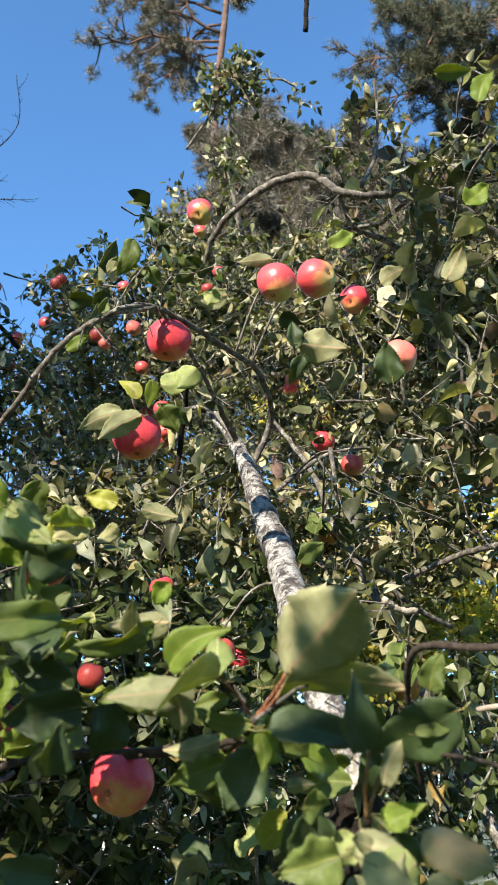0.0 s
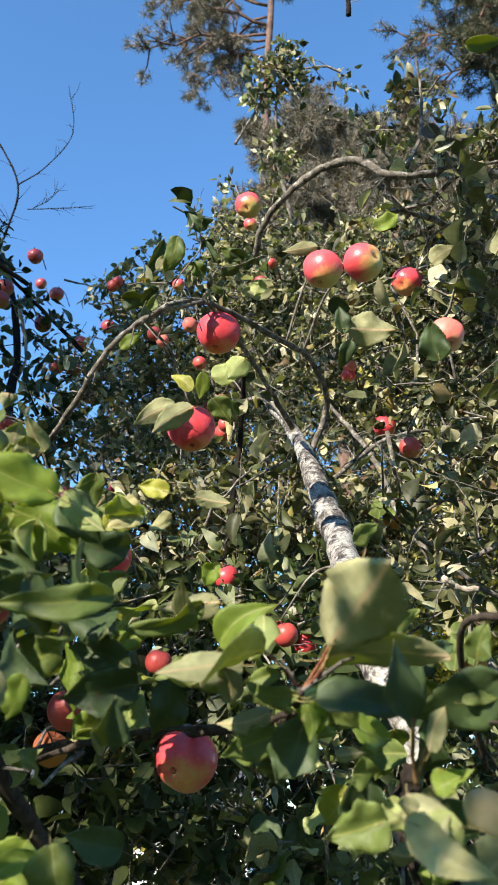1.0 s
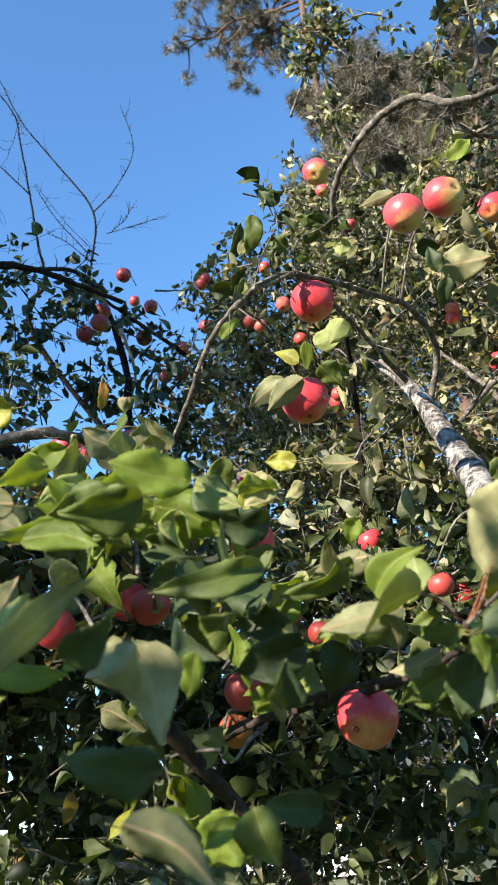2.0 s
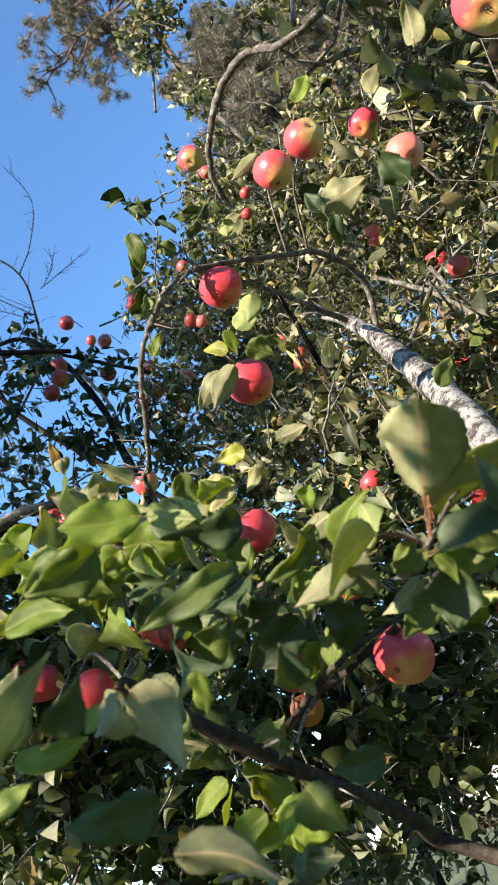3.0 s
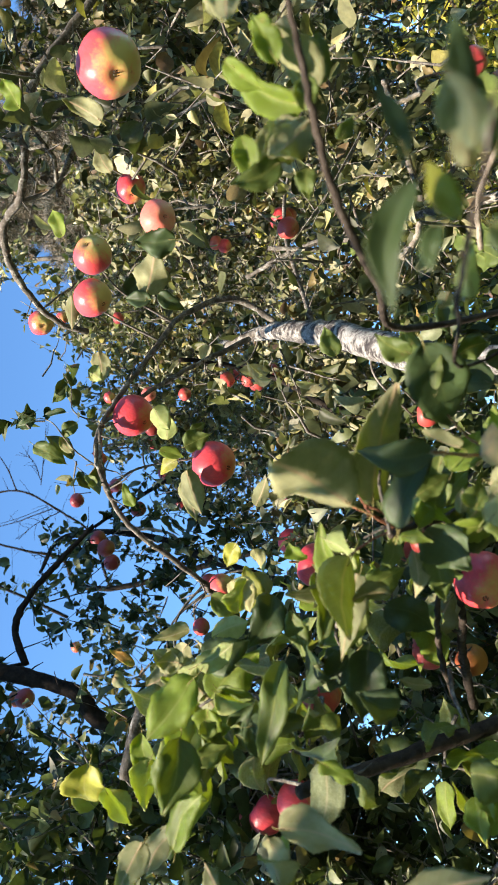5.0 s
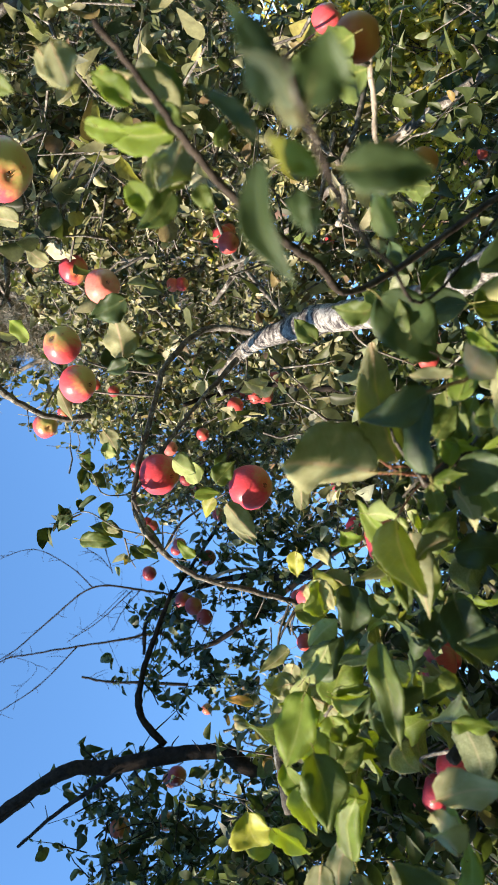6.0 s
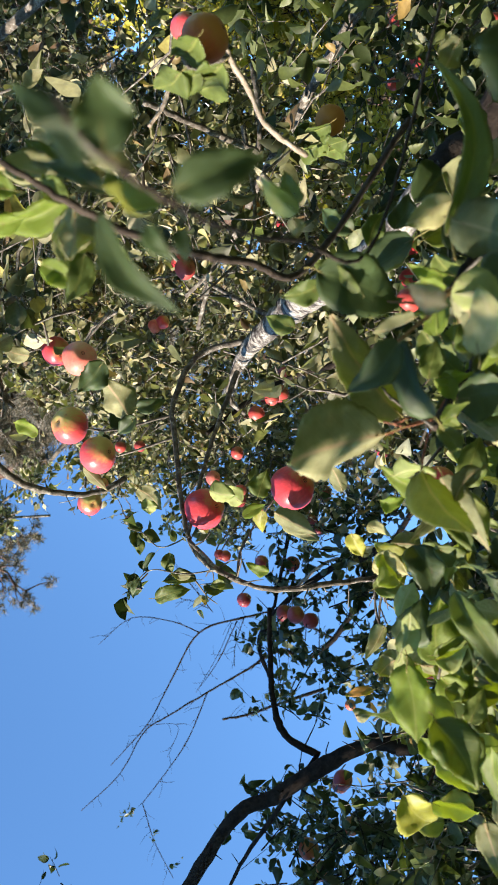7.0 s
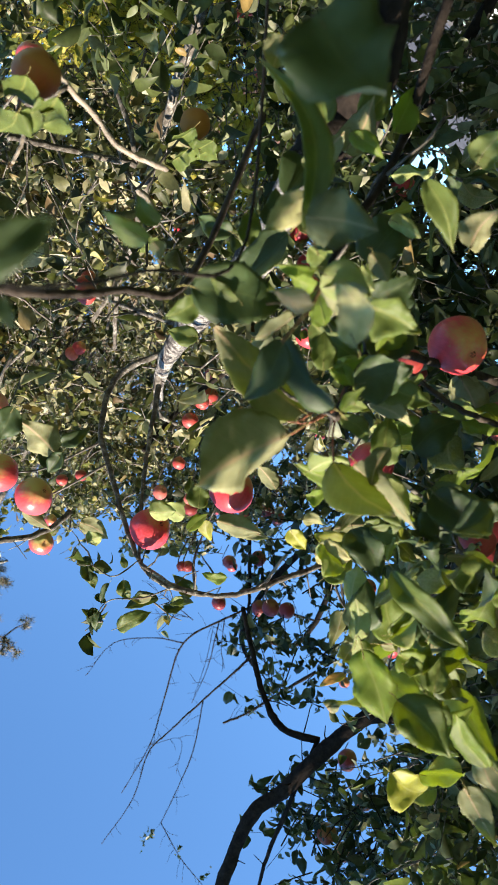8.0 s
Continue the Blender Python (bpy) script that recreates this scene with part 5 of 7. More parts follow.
hero_leaf((-0.354, 0.522, 1.698), (-0.353, 0.570, 1.758), (-0.550, 0.800, 0.200), 0.044, 0.20, "green")
hero_leaf((-0.156, 0.400, 1.585), (-0.193, 0.362, 1.594), (0.599, -0.669, -0.440), 0.027, 0.20, "dark")
hero_leaf((-0.231, 0.501, 1.563), (-0.183, 0.537, 1.517), (-0.445, 0.868, 0.222), 0.034, 0.20, "green")
hero_leaf((-0.334, 0.763, 1.543), (-0.278, 0.781, 1.544), (0.284, -0.910, 0.303), 0.029, 0.30, "lime")
hero_leaf((-0.263, 0.778, 1.559), (-0.267, 0.804, 1.500), (0.195, -0.895, -0.401), 0.052, 0.30, "lime")
hero_leaf((-0.258, 0.643, 1.861), (-0.317, 0.609, 1.844), (-0.496, 0.509, 0.704), 0.035, 0.30, "lime")
hero_leaf((-0.281, 0.650, 1.829), (-0.307, 0.660, 1.787), (0.676, -0.495, -0.546), 0.025, 0.30, "green")
hero_leaf((-0.190, 0.816, 1.879), (-0.222, 0.802, 1.887), (0.301, -0.889, -0.344), 0.022, 0.20, "green")
hero_leaf((-0.179, 0.794, 1.837), (-0.236, 0.751, 1.841), (0.497, -0.705, -0.505), 0.043, 0.20, "dark")
hero_leaf((-0.140, 0.810, 1.880), (-0.165, 0.811, 1.860), (-0.182, 0.944, 0.276), 0.016, 0.30, "yellow")
hero_leaf((-0.170, 0.757, 1.797), (-0.229, 0.751, 1.770), (0.135, -0.990, -0.046), 0.026, 0.30, "green")
hero_leaf((-0.002, 0.760, 1.659), (0.038, 0.778, 1.646), (0.448, -0.889, 0.093), 0.028, 0.30, "lime")
hero_leaf((-0.022, 0.759, 1.646), (-0.009, 0.784, 1.600), (0.008, -0.878, -0.479), 0.030, 0.30, "lime")
hero_leaf((-0.011, 0.869, 1.639), (-0.071, 0.847, 1.644), (0.300, -0.908, -0.293), 0.051, 0.20, "dark")
hero_leaf((-0.127, 0.760, 1.695), (-0.142, 0.781, 1.640), (0.450, -0.791, -0.414), 0.037, 0.20, "dark")
hero_leaf((-0.217, 0.611, 1.759), (-0.202, 0.640, 1.705), (0.638, -0.738, -0.222), 0.025, 0.20, "dark")
hero_leaf((-0.245, 0.609, 1.744), (-0.193, 0.620, 1.757), (0.305, -0.705, -0.640), 0.025, 0.30, "dark")
# nearest leaves, mostly painted dark in place of the shade on them
hero_leaf((0.278, 0.261, 1.548), (0.295, 0.263, 1.534), (-0.219, -0.891, -0.397), 0.017, 0.20, "dark")
hero_leaf((0.280, 0.280, 1.558), (0.304, 0.281, 1.571), (0.030, 0.993, -0.110), 0.011, 0.30, "dark")
hero_leaf((0.258, 0.289, 1.551), (0.249, 0.302, 1.522), (0.119, -0.888, -0.444), 0.018, 0.20, "dark")
hero_leaf((0.269, 0.289, 1.579), (0.225, 0.276, 1.576), (0.274, -0.960, 0.064), 0.014, 0.25, "dark")
hero_leaf((0.279, 0.339, 1.601), (0.315, 0.340, 1.621), (0.306, -0.795, -0.524), 0.009, 0.30, "dark")
hero_leaf((0.259, 0.305, 1.565), (0.278, 0.302, 1.582), (-0.061, -0.991, -0.119), 0.010, 0.30, "yellow")
hero_leaf((0.249, 0.330, 1.579), (0.237, 0.324, 1.583), (0.215, -0.789, -0.576), 0.007, 0.30, "dark")
hero_leaf((0.164, 0.654, 1.675), (0.092, 0.684, 1.642), (-0.067, -0.805, -0.589), 0.050, 0.15, "dark", 0.25, 0.5)
hero_leaf((0.349, 0.538, 1.819), (0.331, 0.549, 1.790), (-0.284, -0.942, -0.176), 0.018, 0.20, "lime")
hero_leaf((0.322, 0.561, 1.762), (0.352, 0.568, 1.767), (0.276, -0.855, -0.438), 0.017, 0.20, "green")
hero_leaf((0.300, 0.535, 1.796), (0.264, 0.531, 1.782), (0.182, -0.970, -0.160), 0.020, 0.30, "lime")
hero_leaf((0.382, 0.556, 1.807), (0.349, 0.555, 1.789), (0.051, -0.998, -0.046), 0.019, 0.30, "lime")
hero_leaf((0.312, 0.559, 1.761), (0.287, 0.539, 1.781), (-0.216, 0.821, 0.529), 0.030, 0.30, "green")
hero_leaf((0.409, 0.544, 1.844), (0.370, 0.544, 1.822), (-0.104, 0.983, 0.154), 0.022, 0.30, "green")
hero_leaf((0.418, 0.547, 1.908), (0.391, 0.551, 1.884), (0.032, -0.975, -0.220), 0.025, 0.20, "green")
hero_leaf((0.284, 0.555, 1.751), (0.262, 0.552, 1.744), (0.261, -0.883, -0.391), 0.014, 0.20, "green")
hero_leaf((0.215, 0.648, 1.652), (0.244, 0.660, 1.648), (0.274, -0.834, -0.479), 0.016, 0.20, "green")
hero_leaf((0.211, 0.622, 1.653), (0.197, 0.615, 1.656), (-0.371, 0.910, 0.186), 0.014, 0.20, "green")
hero_leaf((0.316, 0.583, 1.769), (0.275, 0.547, 1.791), (-0.395, 0.765, 0.509), 0.035, 0.30, "green")
hero_leaf((0.327, 0.584, 1.774), (0.345, 0.544, 1.824), (-0.512, -0.751, -0.417), 0.028, 0.30, "lime")
hero_leaf((0.338, 0.589, 1.771), (0.386, 0.579, 1.804), (0.222, 0.975, -0.002), 0.030, 0.30, "green")
hero_leaf((0.342, 0.591, 1.771), (0.385, 0.592, 1.775), (0.070, -0.840, -0.538), 0.021, 0.30, "green")
hero_leaf((0.309, 0.610, 1.755), (0.331, 0.620, 1.750), (0.257, -0.829, -0.497), 0.012, 0.30, "green")
hero_leaf((0.047, 0.759, 1.668), (-0.015, 0.742, 1.659), (0.261, -0.965, -0.011), 0.033, 0.30, "green")
hero_leaf((0.043, 0.731, 1.650), (0.086, 0.751, 1.638), (0.451, -0.884, 0.121), 0.029, 0.30, "lime")
hero_leaf((-0.291, 0.774, 1.884), (-0.306, 0.712, 1.930), (-0.925, 0.344, 0.162), 0.035, 0.30, "lime")
hero_leaf((-0.343, 0.698, 1.884), (-0.390, 0.663, 1.877), (-0.472, 0.487, 0.735), 0.029, 0.30, "lime")
hero_leaf((-0.366, 0.605, 1.819), (-0.419, 0.581, 1.832), (-0.403, 0.915, 0.030), 0.030, 0.30, "green")
hero_leaf((-0.378, 0.713, 1.950), (-0.436, 0.709, 1.917), (0.205, -0.949, -0.241), 0.034, 0.30, "lime")
hero_leaf((-0.232, 0.826, 1.939), (-0.242, 0.844, 1.893), (0.282, -0.869, -0.405), 0.030, 0.30, "green")
hero_leaf((-0.302, 0.698, 1.848), (-0.355, 0.651, 1.858), (-0.563, 0.721, 0.404), 0.036, 0.25, "lime")
hero_leaf((-0.323, 0.649, 1.818), (-0.391, 0.587, 1.824), (-0.427, 0.539, 0.726), 0.037, 0.25, "lime")
hero_leaf((-0.387, 0.690, 1.920), (-0.442, 0.674, 1.916), (-0.186, 0.417, 0.890), 0.040, 0.30, "lime")
hero_leaf((-0.530, 0.734, 1.970), (-0.501, 0.723, 2.006), (0.444, -0.702, -0.556), 0.033, 0.40, "yellow")
hero_leaf((-0.538, 0.727, 2.020), (-0.501, 0.716, 2.062), (0.439, -0.695, -0.569), 0.039, 0.50, "yellow")
hero_leaf((-0.443, 0.969, 2.026), (-0.447, 0.932, 2.091), (-0.383, 0.811, 0.442), 0.038, 0.30, "green")
hero_leaf((-0.148, 0.629, 1.743), (-0.229, 0.572, 1.732), (0.574, -0.819, 0.003), 0.030, 0.30, "green")
hero_leaf((-0.302, 1.004, 1.941), (-0.269, 0.994, 1.979), (-0.255, 0.857, 0.448), 0.041, 0.30, "green")
hero_leaf((-0.302, 1.002, 1.945), (-0.343, 1.004, 1.917), (0.304, -0.811, -0.500), 0.035, 0.30, "green")
hero_leaf((-0.182, 0.742, 1.626), (-0.179, 0.725, 1.658), (-0.385, 0.803, 0.455), 0.013, 0.20, "green")
hero_leaf((-0.083, 1.064, 2.394), (-0.063, 1.057, 2.418), (0.528, -0.607, -0.595), 0.019, 0.30, "dark")
hero_leaf((-0.092, 1.052, 2.410), (-0.120, 1.038, 2.419), (0.049, -0.602, -0.797), 0.018, 0.30, "green")
hero_leaf((-0.140, 1.034, 2.457), (-0.178, 1.010, 2.478), (0.045, -0.695, -0.718), 0.025, 0.30, "dark")
hero_leaf((-0.128, 1.039, 2.434), (-0.152, 1.035, 2.426), (0.327, -0.563, -0.759), 0.015, 0.30, "dark")
hero_leaf((-0.130, 1.047, 2.396), (-0.139, 1.023, 2.434), (0.679, -0.683, -0.269), 0.014, 0.30, "dark")
hero_leaf((-0.144, 1.053, 2.377), (-0.178, 1.035, 2.390), (0.192, -0.778, -0.598), 0.024, 0.30, "green")
hero_leaf((-0.135, 1.065, 2.361), (-0.116, 1.075, 2.354), (0.202, -0.775, -0.599), 0.013, 0.30, "green")
hero_leaf((-0.185, 1.007, 2.392), (-0.180, 0.996, 2.416), (0.513, -0.727, -0.456), 0.014, 0.30, "green")
hero_leaf((-0.212, 1.010, 2.328), (-0.240, 1.015, 2.303), (0.391, -0.723, -0.570), 0.019, 0.30, "dark")
hero_leaf((-0.227, 1.014, 2.290), (-0.213, 1.006, 2.313), (0.406, -0.756, -0.513), 0.017, 0.30, "green")
hero_leaf((-0.143, 1.039, 2.188), (-0.153, 1.057, 2.150), (0.028, -0.902, -0.432), 0.021, 0.30, "lime")
hero_leaf((-0.108, 1.070, 2.152), (-0.091, 1.086, 2.134), (0.251, -0.836, -0.488), 0.018, 0.30, "green")
hero_leaf((0.134, 0.627, 1.568), (0.242, 0.681, 1.497), (0.014, -0.805, -0.593), 0.024, 0.35, "green")
hero_leaf((0.147, 0.662, 1.557), (0.157, 0.643, 1.595), (0.094, 0.895, 0.436), 0.024, 0.30, "yellow")
hero_leaf((0.144, 0.613, 1.556), (0.102, 0.607, 1.523), (-0.174, 0.984, 0.044), 0.039, 0.20, "dark")
hero_leaf((0.227, 0.533, 1.453), (0.177, 0.496, 1.447), (0.550, -0.600, -0.580), 0.062, 0.10, "dark")
hero_leaf((0.110, 0.592, 1.572), (0.074, 0.592, 1.554), (-0.044, 0.998, 0.051), 0.030, 0.30, "lime")
hero_leaf((0.063, 0.624, 1.574), (0.017, 0.617, 1.561), (0.173, -0.983, -0.057), 0.037, 0.30, "green")
hero_leaf((0.085, 0.645, 1.551), (0.061, 0.636, 1.553), (-0.350, 0.932, 0.093), 0.018, 0.30, "green")
hero_leaf((0.104, 0.858, 1.512), (0.115, 0.888, 1.468), (-0.049, -0.816, -0.576), 0.027, 0.30, "lime")
hero_leaf((0.138, 0.819, 1.533), (0.098, 0.809, 1.529), (0.237, -0.961, 0.146), 0.017, 0.30, "lime")
hero_leaf((0.077, 0.734, 1.500), (0.026, 0.704, 1.522), (0.507, -0.862, 0.004), 0.025, 0.30, "green")
hero_leaf((0.000, 0.759, 1.517), (0.004, 0.782, 1.482), (-0.191, 0.836, 0.514), 0.029, 0.40, "green")
hero_leaf((0.042, 0.801, 1.471), (0.044, 0.821, 1.439), (0.019, 0.847, 0.531), 0.030, 0.40, "lime")
hero_leaf((0.056, 0.812, 1.561), (0.024, 0.810, 1.547), (-0.049, 0.997, -0.053), 0.017, 0.50, "lime")
hero_leaf((-0.202, 0.623, 1.833), (-0.256, 0.571, 1.851), (0.638, -0.730, -0.244), 0.043, 0.20, "lime")
hero_leaf((-0.223, 0.560, 1.805), (-0.283, 0.526, 1.789), (0.496, -0.553, -0.669), 0.043, 0.20, "green")
hero_leaf((-0.419, 0.672, 1.995), (-0.498, 0.673, 1.991), (0.023, -0.812, -0.583), 0.055, 0.40, "yellow")
hero_leaf((-0.440, 0.671, 1.966), (-0.485, 0.674, 1.935), (-0.567, -0.167, 0.807), 0.030, 0.30, "lime")
hero_leaf((-0.244, 0.621, 1.814), (-0.266, 0.621, 1.801), (0.364, -0.677, -0.640), 0.020, 0.20, "green")
hero_leaf((-0.327, 0.532, 1.815), (-0.378, 0.513, 1.820), (-0.334, 0.921, 0.201), 0.028, 0.40, "green")
hero_leaf((0.236, 0.725, 1.502), (0.226, 0.708, 1.525), (0.176, 0.747, 0.641), 0.022, 0.30, "green")
hero_leaf((0.120, 0.869, 1.601), (0.136, 0.902, 1.556), (0.103, 0.786, 0.609), 0.035, 0.30, "green")
hero_leaf((0.117, 0.913, 1.568), (0.132, 0.947, 1.519), (-0.061, 0.824, 0.563), 0.037, 0.30, "green")
hero_leaf((0.126, 0.935, 1.537), (0.124, 0.963, 1.489), (-0.070, -0.862, -0.502), 0.033, 0.30, "green")
hero_leaf((0.148, 0.947, 1.569), (0.184, 0.971, 1.548), (0.267, -0.822, -0.504), 0.029, 0.30, "green")
hero_leaf((0.163, 0.972, 1.536), (0.179, 1.005, 1.490), (0.032, -0.817, -0.575), 0.035, 0.30, "green")
hero_leaf((-0.198, 0.987, 1.675), (-0.257, 0.955, 1.695), (-0.432, 0.892, 0.130), 0.042, 0.20, "green")
hero_leaf((-0.144, 0.622, 1.626), (-0.132, 0.606, 1.659), (0.598, -0.610, -0.521), 0.031, 0.20, "dark")
hero_leaf((-0.220, 0.414, 1.655), (-0.183, 0.418, 1.676), (0.431, -0.548, -0.717), 0.026, 0.20, "dark")
hero_leaf((-0.221, 0.464, 1.648), (-0.181, 0.459, 1.662), (0.093, 0.993, 0.073), 0.031, 0.50, "green")
hero_leaf((-0.317, 0.659, 1.853), (-0.365, 0.619, 1.854), (-0.475, 0.586, 0.656), 0.037, 0.30, "lime")
hero_leaf((-0.321, 0.689, 1.834), (-0.365, 0.676, 1.832), (0.294, -0.880, -0.374), 0.027, 0.30, "green")
hero_leaf((-0.286, 0.722, 1.888), (-0.331, 0.717, 1.816), (-0.395, 0.899, 0.187), 0.034, 0.30, "green")
hero_leaf((-0.022, 0.741, 1.667), (0.017, 0.747, 1.681), (-0.135, 0.987, -0.090), 0.025, 0.30, "lime")
hero_leaf((-0.013, 0.796, 1.629), (-0.025, 0.774, 1.668), (0.046, -0.877, -0.479), 0.023, 0.30, "lime")
hero_leaf((-0.035, 0.760, 1.641), (0.021, 0.770, 1.609), (-0.293, 0.933, -0.209), 0.027, 0.20, "lime")
hero_leaf((-0.245, 0.750, 1.559), (-0.279, 0.761, 1.511), (0.059, -0.963, -0.262), 0.051, 0.20, "lime")
hero_leaf((-0.291, 0.758, 1.559), (-0.344, 0.747, 1.545), (0.153, -0.967, 0.203), 0.028, 0.30, "lime")
hero_leaf((-0.192, 0.991, 1.676), (-0.259, 0.962, 1.689), (-0.397, 0.917, -0.029), 0.045, 0.30, "green")
hero_leaf((-0.172, 0.803, 1.549), (-0.222, 0.781, 1.561), (0.403, -0.915, -0.022), 0.034, 0.30, "dark")
hero_leaf((-0.137, 0.684, 1.681), (-0.193, 0.651, 1.662), (0.560, -0.758, -0.334), 0.041, 0.30, "dark")
hero_leaf((-0.200, 0.762, 1.864), (-0.159, 0.770, 1.877), (-0.343, 0.327, 0.881), 0.040, 0.30, "lime")
hero_leaf((-0.324, 0.795, 1.951), (-0.312, 0.781, 1.990), (-0.385, 0.824, 0.416), 0.034, 0.10, "green")
hero_leaf((0.021, 0.684, 1.655), (0.003, 0.694, 1.630), (-0.369, -0.923, -0.104), 0.016, 0.20, "lime")
hero_leaf((0.028, 0.681, 1.663), (0.050, 0.695, 1.638), (0.048, -0.895, -0.444), 0.022, 0.30, "green")
hero_leaf((0.096, 0.619, 1.619), (0.114, 0.607, 1.649), (0.558, 0.830, -0.005), 0.018, 0.30, "green")
hero_leaf((0.099, 0.632, 1.593), (0.118, 0.628, 1.604), (-0.293, -0.927, 0.233), 0.020, 0.30, "lime")
hero_leaf((0.083, 0.604, 1.579), (0.067, 0.599, 1.586), (-0.306, 0.952, -0.009), 0.012, 0.30, "green")
hero_leaf((0.070, 0.548, 1.577), (0.119, 0.536, 1.540), (0.060, 0.974, -0.217), 0.025, 0.30, "yellow")
hero_leaf((-0.147, 0.693, 1.697), (-0.206, 0.681, 1.711), (0.123, -0.945, -0.303), 0.031, 0.30, "dark")
hero_leaf((-0.200, 0.758, 1.785), (-0.210, 0.746, 1.809), (-0.019, 0.897, 0.441), 0.015, 0.20, "lime")
hero_leaf((-0.212, 0.662, 1.847), (-0.178, 0.683, 1.808), (0.380, -0.912, -0.158), 0.039, 0.20, "dark")
hero_leaf((-0.203, 0.642, 1.844), (-0.172, 0.662, 1.807), (-0.500, 0.865, 0.048), 0.026, 0.30, "lime")
hero_leaf((-0.243, 0.652, 1.861), (-0.207, 0.660, 1.851), (-0.092, 0.913, 0.399), 0.023, 0.30, "lime")
hero_leaf((-0.167, 0.771, 1.882), (-0.199, 0.781, 1.855), (-0.002, 0.944, 0.330), 0.034, 0.40, "yellow")
hero_leaf((-0.143, 0.817, 1.908), (-0.181, 0.809, 1.917), (0.159, -0.971, -0.178), 0.024, 0.40, "yellow")
hero_leaf((-0.230, 0.650, 1.821), (-0.242, 0.666, 1.784), (-0.931, 0.107, 0.348), 0.025, 0.30, "lime")
hero_leaf((-0.131, 0.915, 1.938), (-0.086, 0.924, 1.928), (-0.154, 0.972, 0.179), 0.024, 0.30, "green")
hero_leaf((-0.093, 0.706, 1.727), (-0.094, 0.663, 1.773), (0.144, 0.717, 0.682), 0.019, 0.30, "green")
hero_leaf((-0.071, 0.712, 1.791), (-0.088, 0.719, 1.772), (-0.200, -0.962, -0.183), 0.021, 0.30, "lime")
hero_leaf((0.080, 0.654, 1.583), (0.059, 0.657, 1.570), (0.083, 0.992, 0.093), 0.028, 0.30, "lime")
hero_leaf((0.029, 0.665, 1.619), (0.052, 0.670, 1.622), (-0.221, 0.968, 0.120), 0.012, 0.30, "green")
hero_leaf((0.040, 0.652, 1.606), (0.064, 0.660, 1.605), (0.251, -0.866, -0.431), 0.023, 0.30, "green")
hero_leaf((0.024, 0.691, 1.653), (-0.005, 0.679, 1.659), (0.376, -0.927, -0.013), 0.019, 0.30, "lime")
hero_leaf((-0.250, 0.647, 1.827), (-0.290, 0.642, 1.818), (0.192, -0.936, -0.294), 0.033, 0.20, "lime")
hero_leaf((-0.256, 0.579, 1.815), (-0.307, 0.549, 1.802), (0.525, -0.642, -0.560), 0.043, 0.20, "green")
hero_leaf((-0.279, 0.737, 1.921), (-0.280, 0.722, 1.943), (-0.395, 0.768, 0.505), 0.026, 0.20, "green")
hero_leaf((-0.288, 0.753, 1.893), (-0.293, 0.735, 1.918), (-0.396, 0.783, 0.479), 0.025, 0.20, "green")
hero_leaf((-0.052, 0.642, 1.657), (-0.056, 0.619, 1.691), (0.069, 0.815, 0.575), 0.020, 0.40, "green")
hero_leaf((0.094, 0.716, 1.682), (0.091, 0.735, 1.651), (0.507, -0.703, -0.499), 0.018, 0.30, "dark")
hero_leaf((0.124, 0.895, 1.708), (0.143, 0.921, 1.675), (0.110, -0.816, -0.568), 0.028, 0.30, "green")
hero_leaf((0.123, 0.892, 1.673), (0.146, 0.917, 1.643), (0.442, -0.826, -0.351), 0.027, 0.30, "dark")
hero_leaf((0.095, 0.958, 1.770), (0.143, 0.958, 1.795), (0.236, -0.862, -0.449), 0.029, 0.30, "green")
hero_leaf((0.136, 0.987, 1.743), (0.184, 0.993, 1.759), (0.239, -0.879, -0.412), 0.030, 0.30, "dark")
hero_leaf((0.067, 1.046, 1.911), (0.108, 1.045, 1.934), (0.271, -0.815, -0.513), 0.029, 0.30, "green")
hero_leaf((0.085, 1.134, 2.310), (0.169, 1.140, 2.303), (-0.031, 0.908, 0.418), 0.061, 0.15, "green")
hero_leaf((0.078, 1.137, 2.301), (0.076, 1.116, 2.348), (0.294, -0.874, -0.388), 0.031, 0.30, "dark")
hero_leaf((0.089, 1.142, 2.292), (0.070, 1.162, 2.245), (0.317, -0.811, -0.491), 0.028, 0.30, "dark")
hero_leaf((0.196, 0.949, 2.132), (0.185, 0.913, 2.177), (-0.119, -0.846, -0.519), 0.040, 0.20, "dark")
hero_leaf((-0.190, 1.075, 2.153), (-0.257, 1.085, 2.125), (-0.003, 0.935, 0.354), 0.040, 0.30, "green")
hero_leaf((-0.131, 1.055, 2.151), (-0.107, 1.074, 2.112), (-0.150, -0.851, -0.503), 0.037, 0.30, "green")
hero_leaf((-0.136, 1.077, 2.199), (-0.079, 1.069, 2.222), (0.046, 0.970, 0.239), 0.038, 0.30, "lime")
hero_leaf((-0.167, 1.084, 2.182), (-0.201, 1.070, 2.210), (0.222, -0.954, -0.203), 0.023, 0.40, "yellow")
hero_leaf((-0.039, 1.154, 2.424), (-0.098, 1.158, 2.411), (-0.044, 0.886, 0.461), 0.037, 0.30, "green")
hero_leaf((-0.286, 1.212, 2.518), (-0.237, 1.190, 2.571), (0.565, -0.431, -0.703), 0.034, 0.30, "dark")
hero_leaf((-0.256, 1.173, 2.487), (-0.224, 1.163, 2.511), (-0.111, 0.859, 0.501), 0.020, 0.30, "green")
hero_leaf((0.043, 1.211, 2.546), (-0.026, 1.215, 2.532), (-0.005, 0.954, 0.301), 0.028, 0.30, "green")
hero_leaf((0.150, 1.204, 2.570), (0.198, 1.192, 2.599), (-0.056, -0.956, -0.287), 0.034, 0.30, "lime")
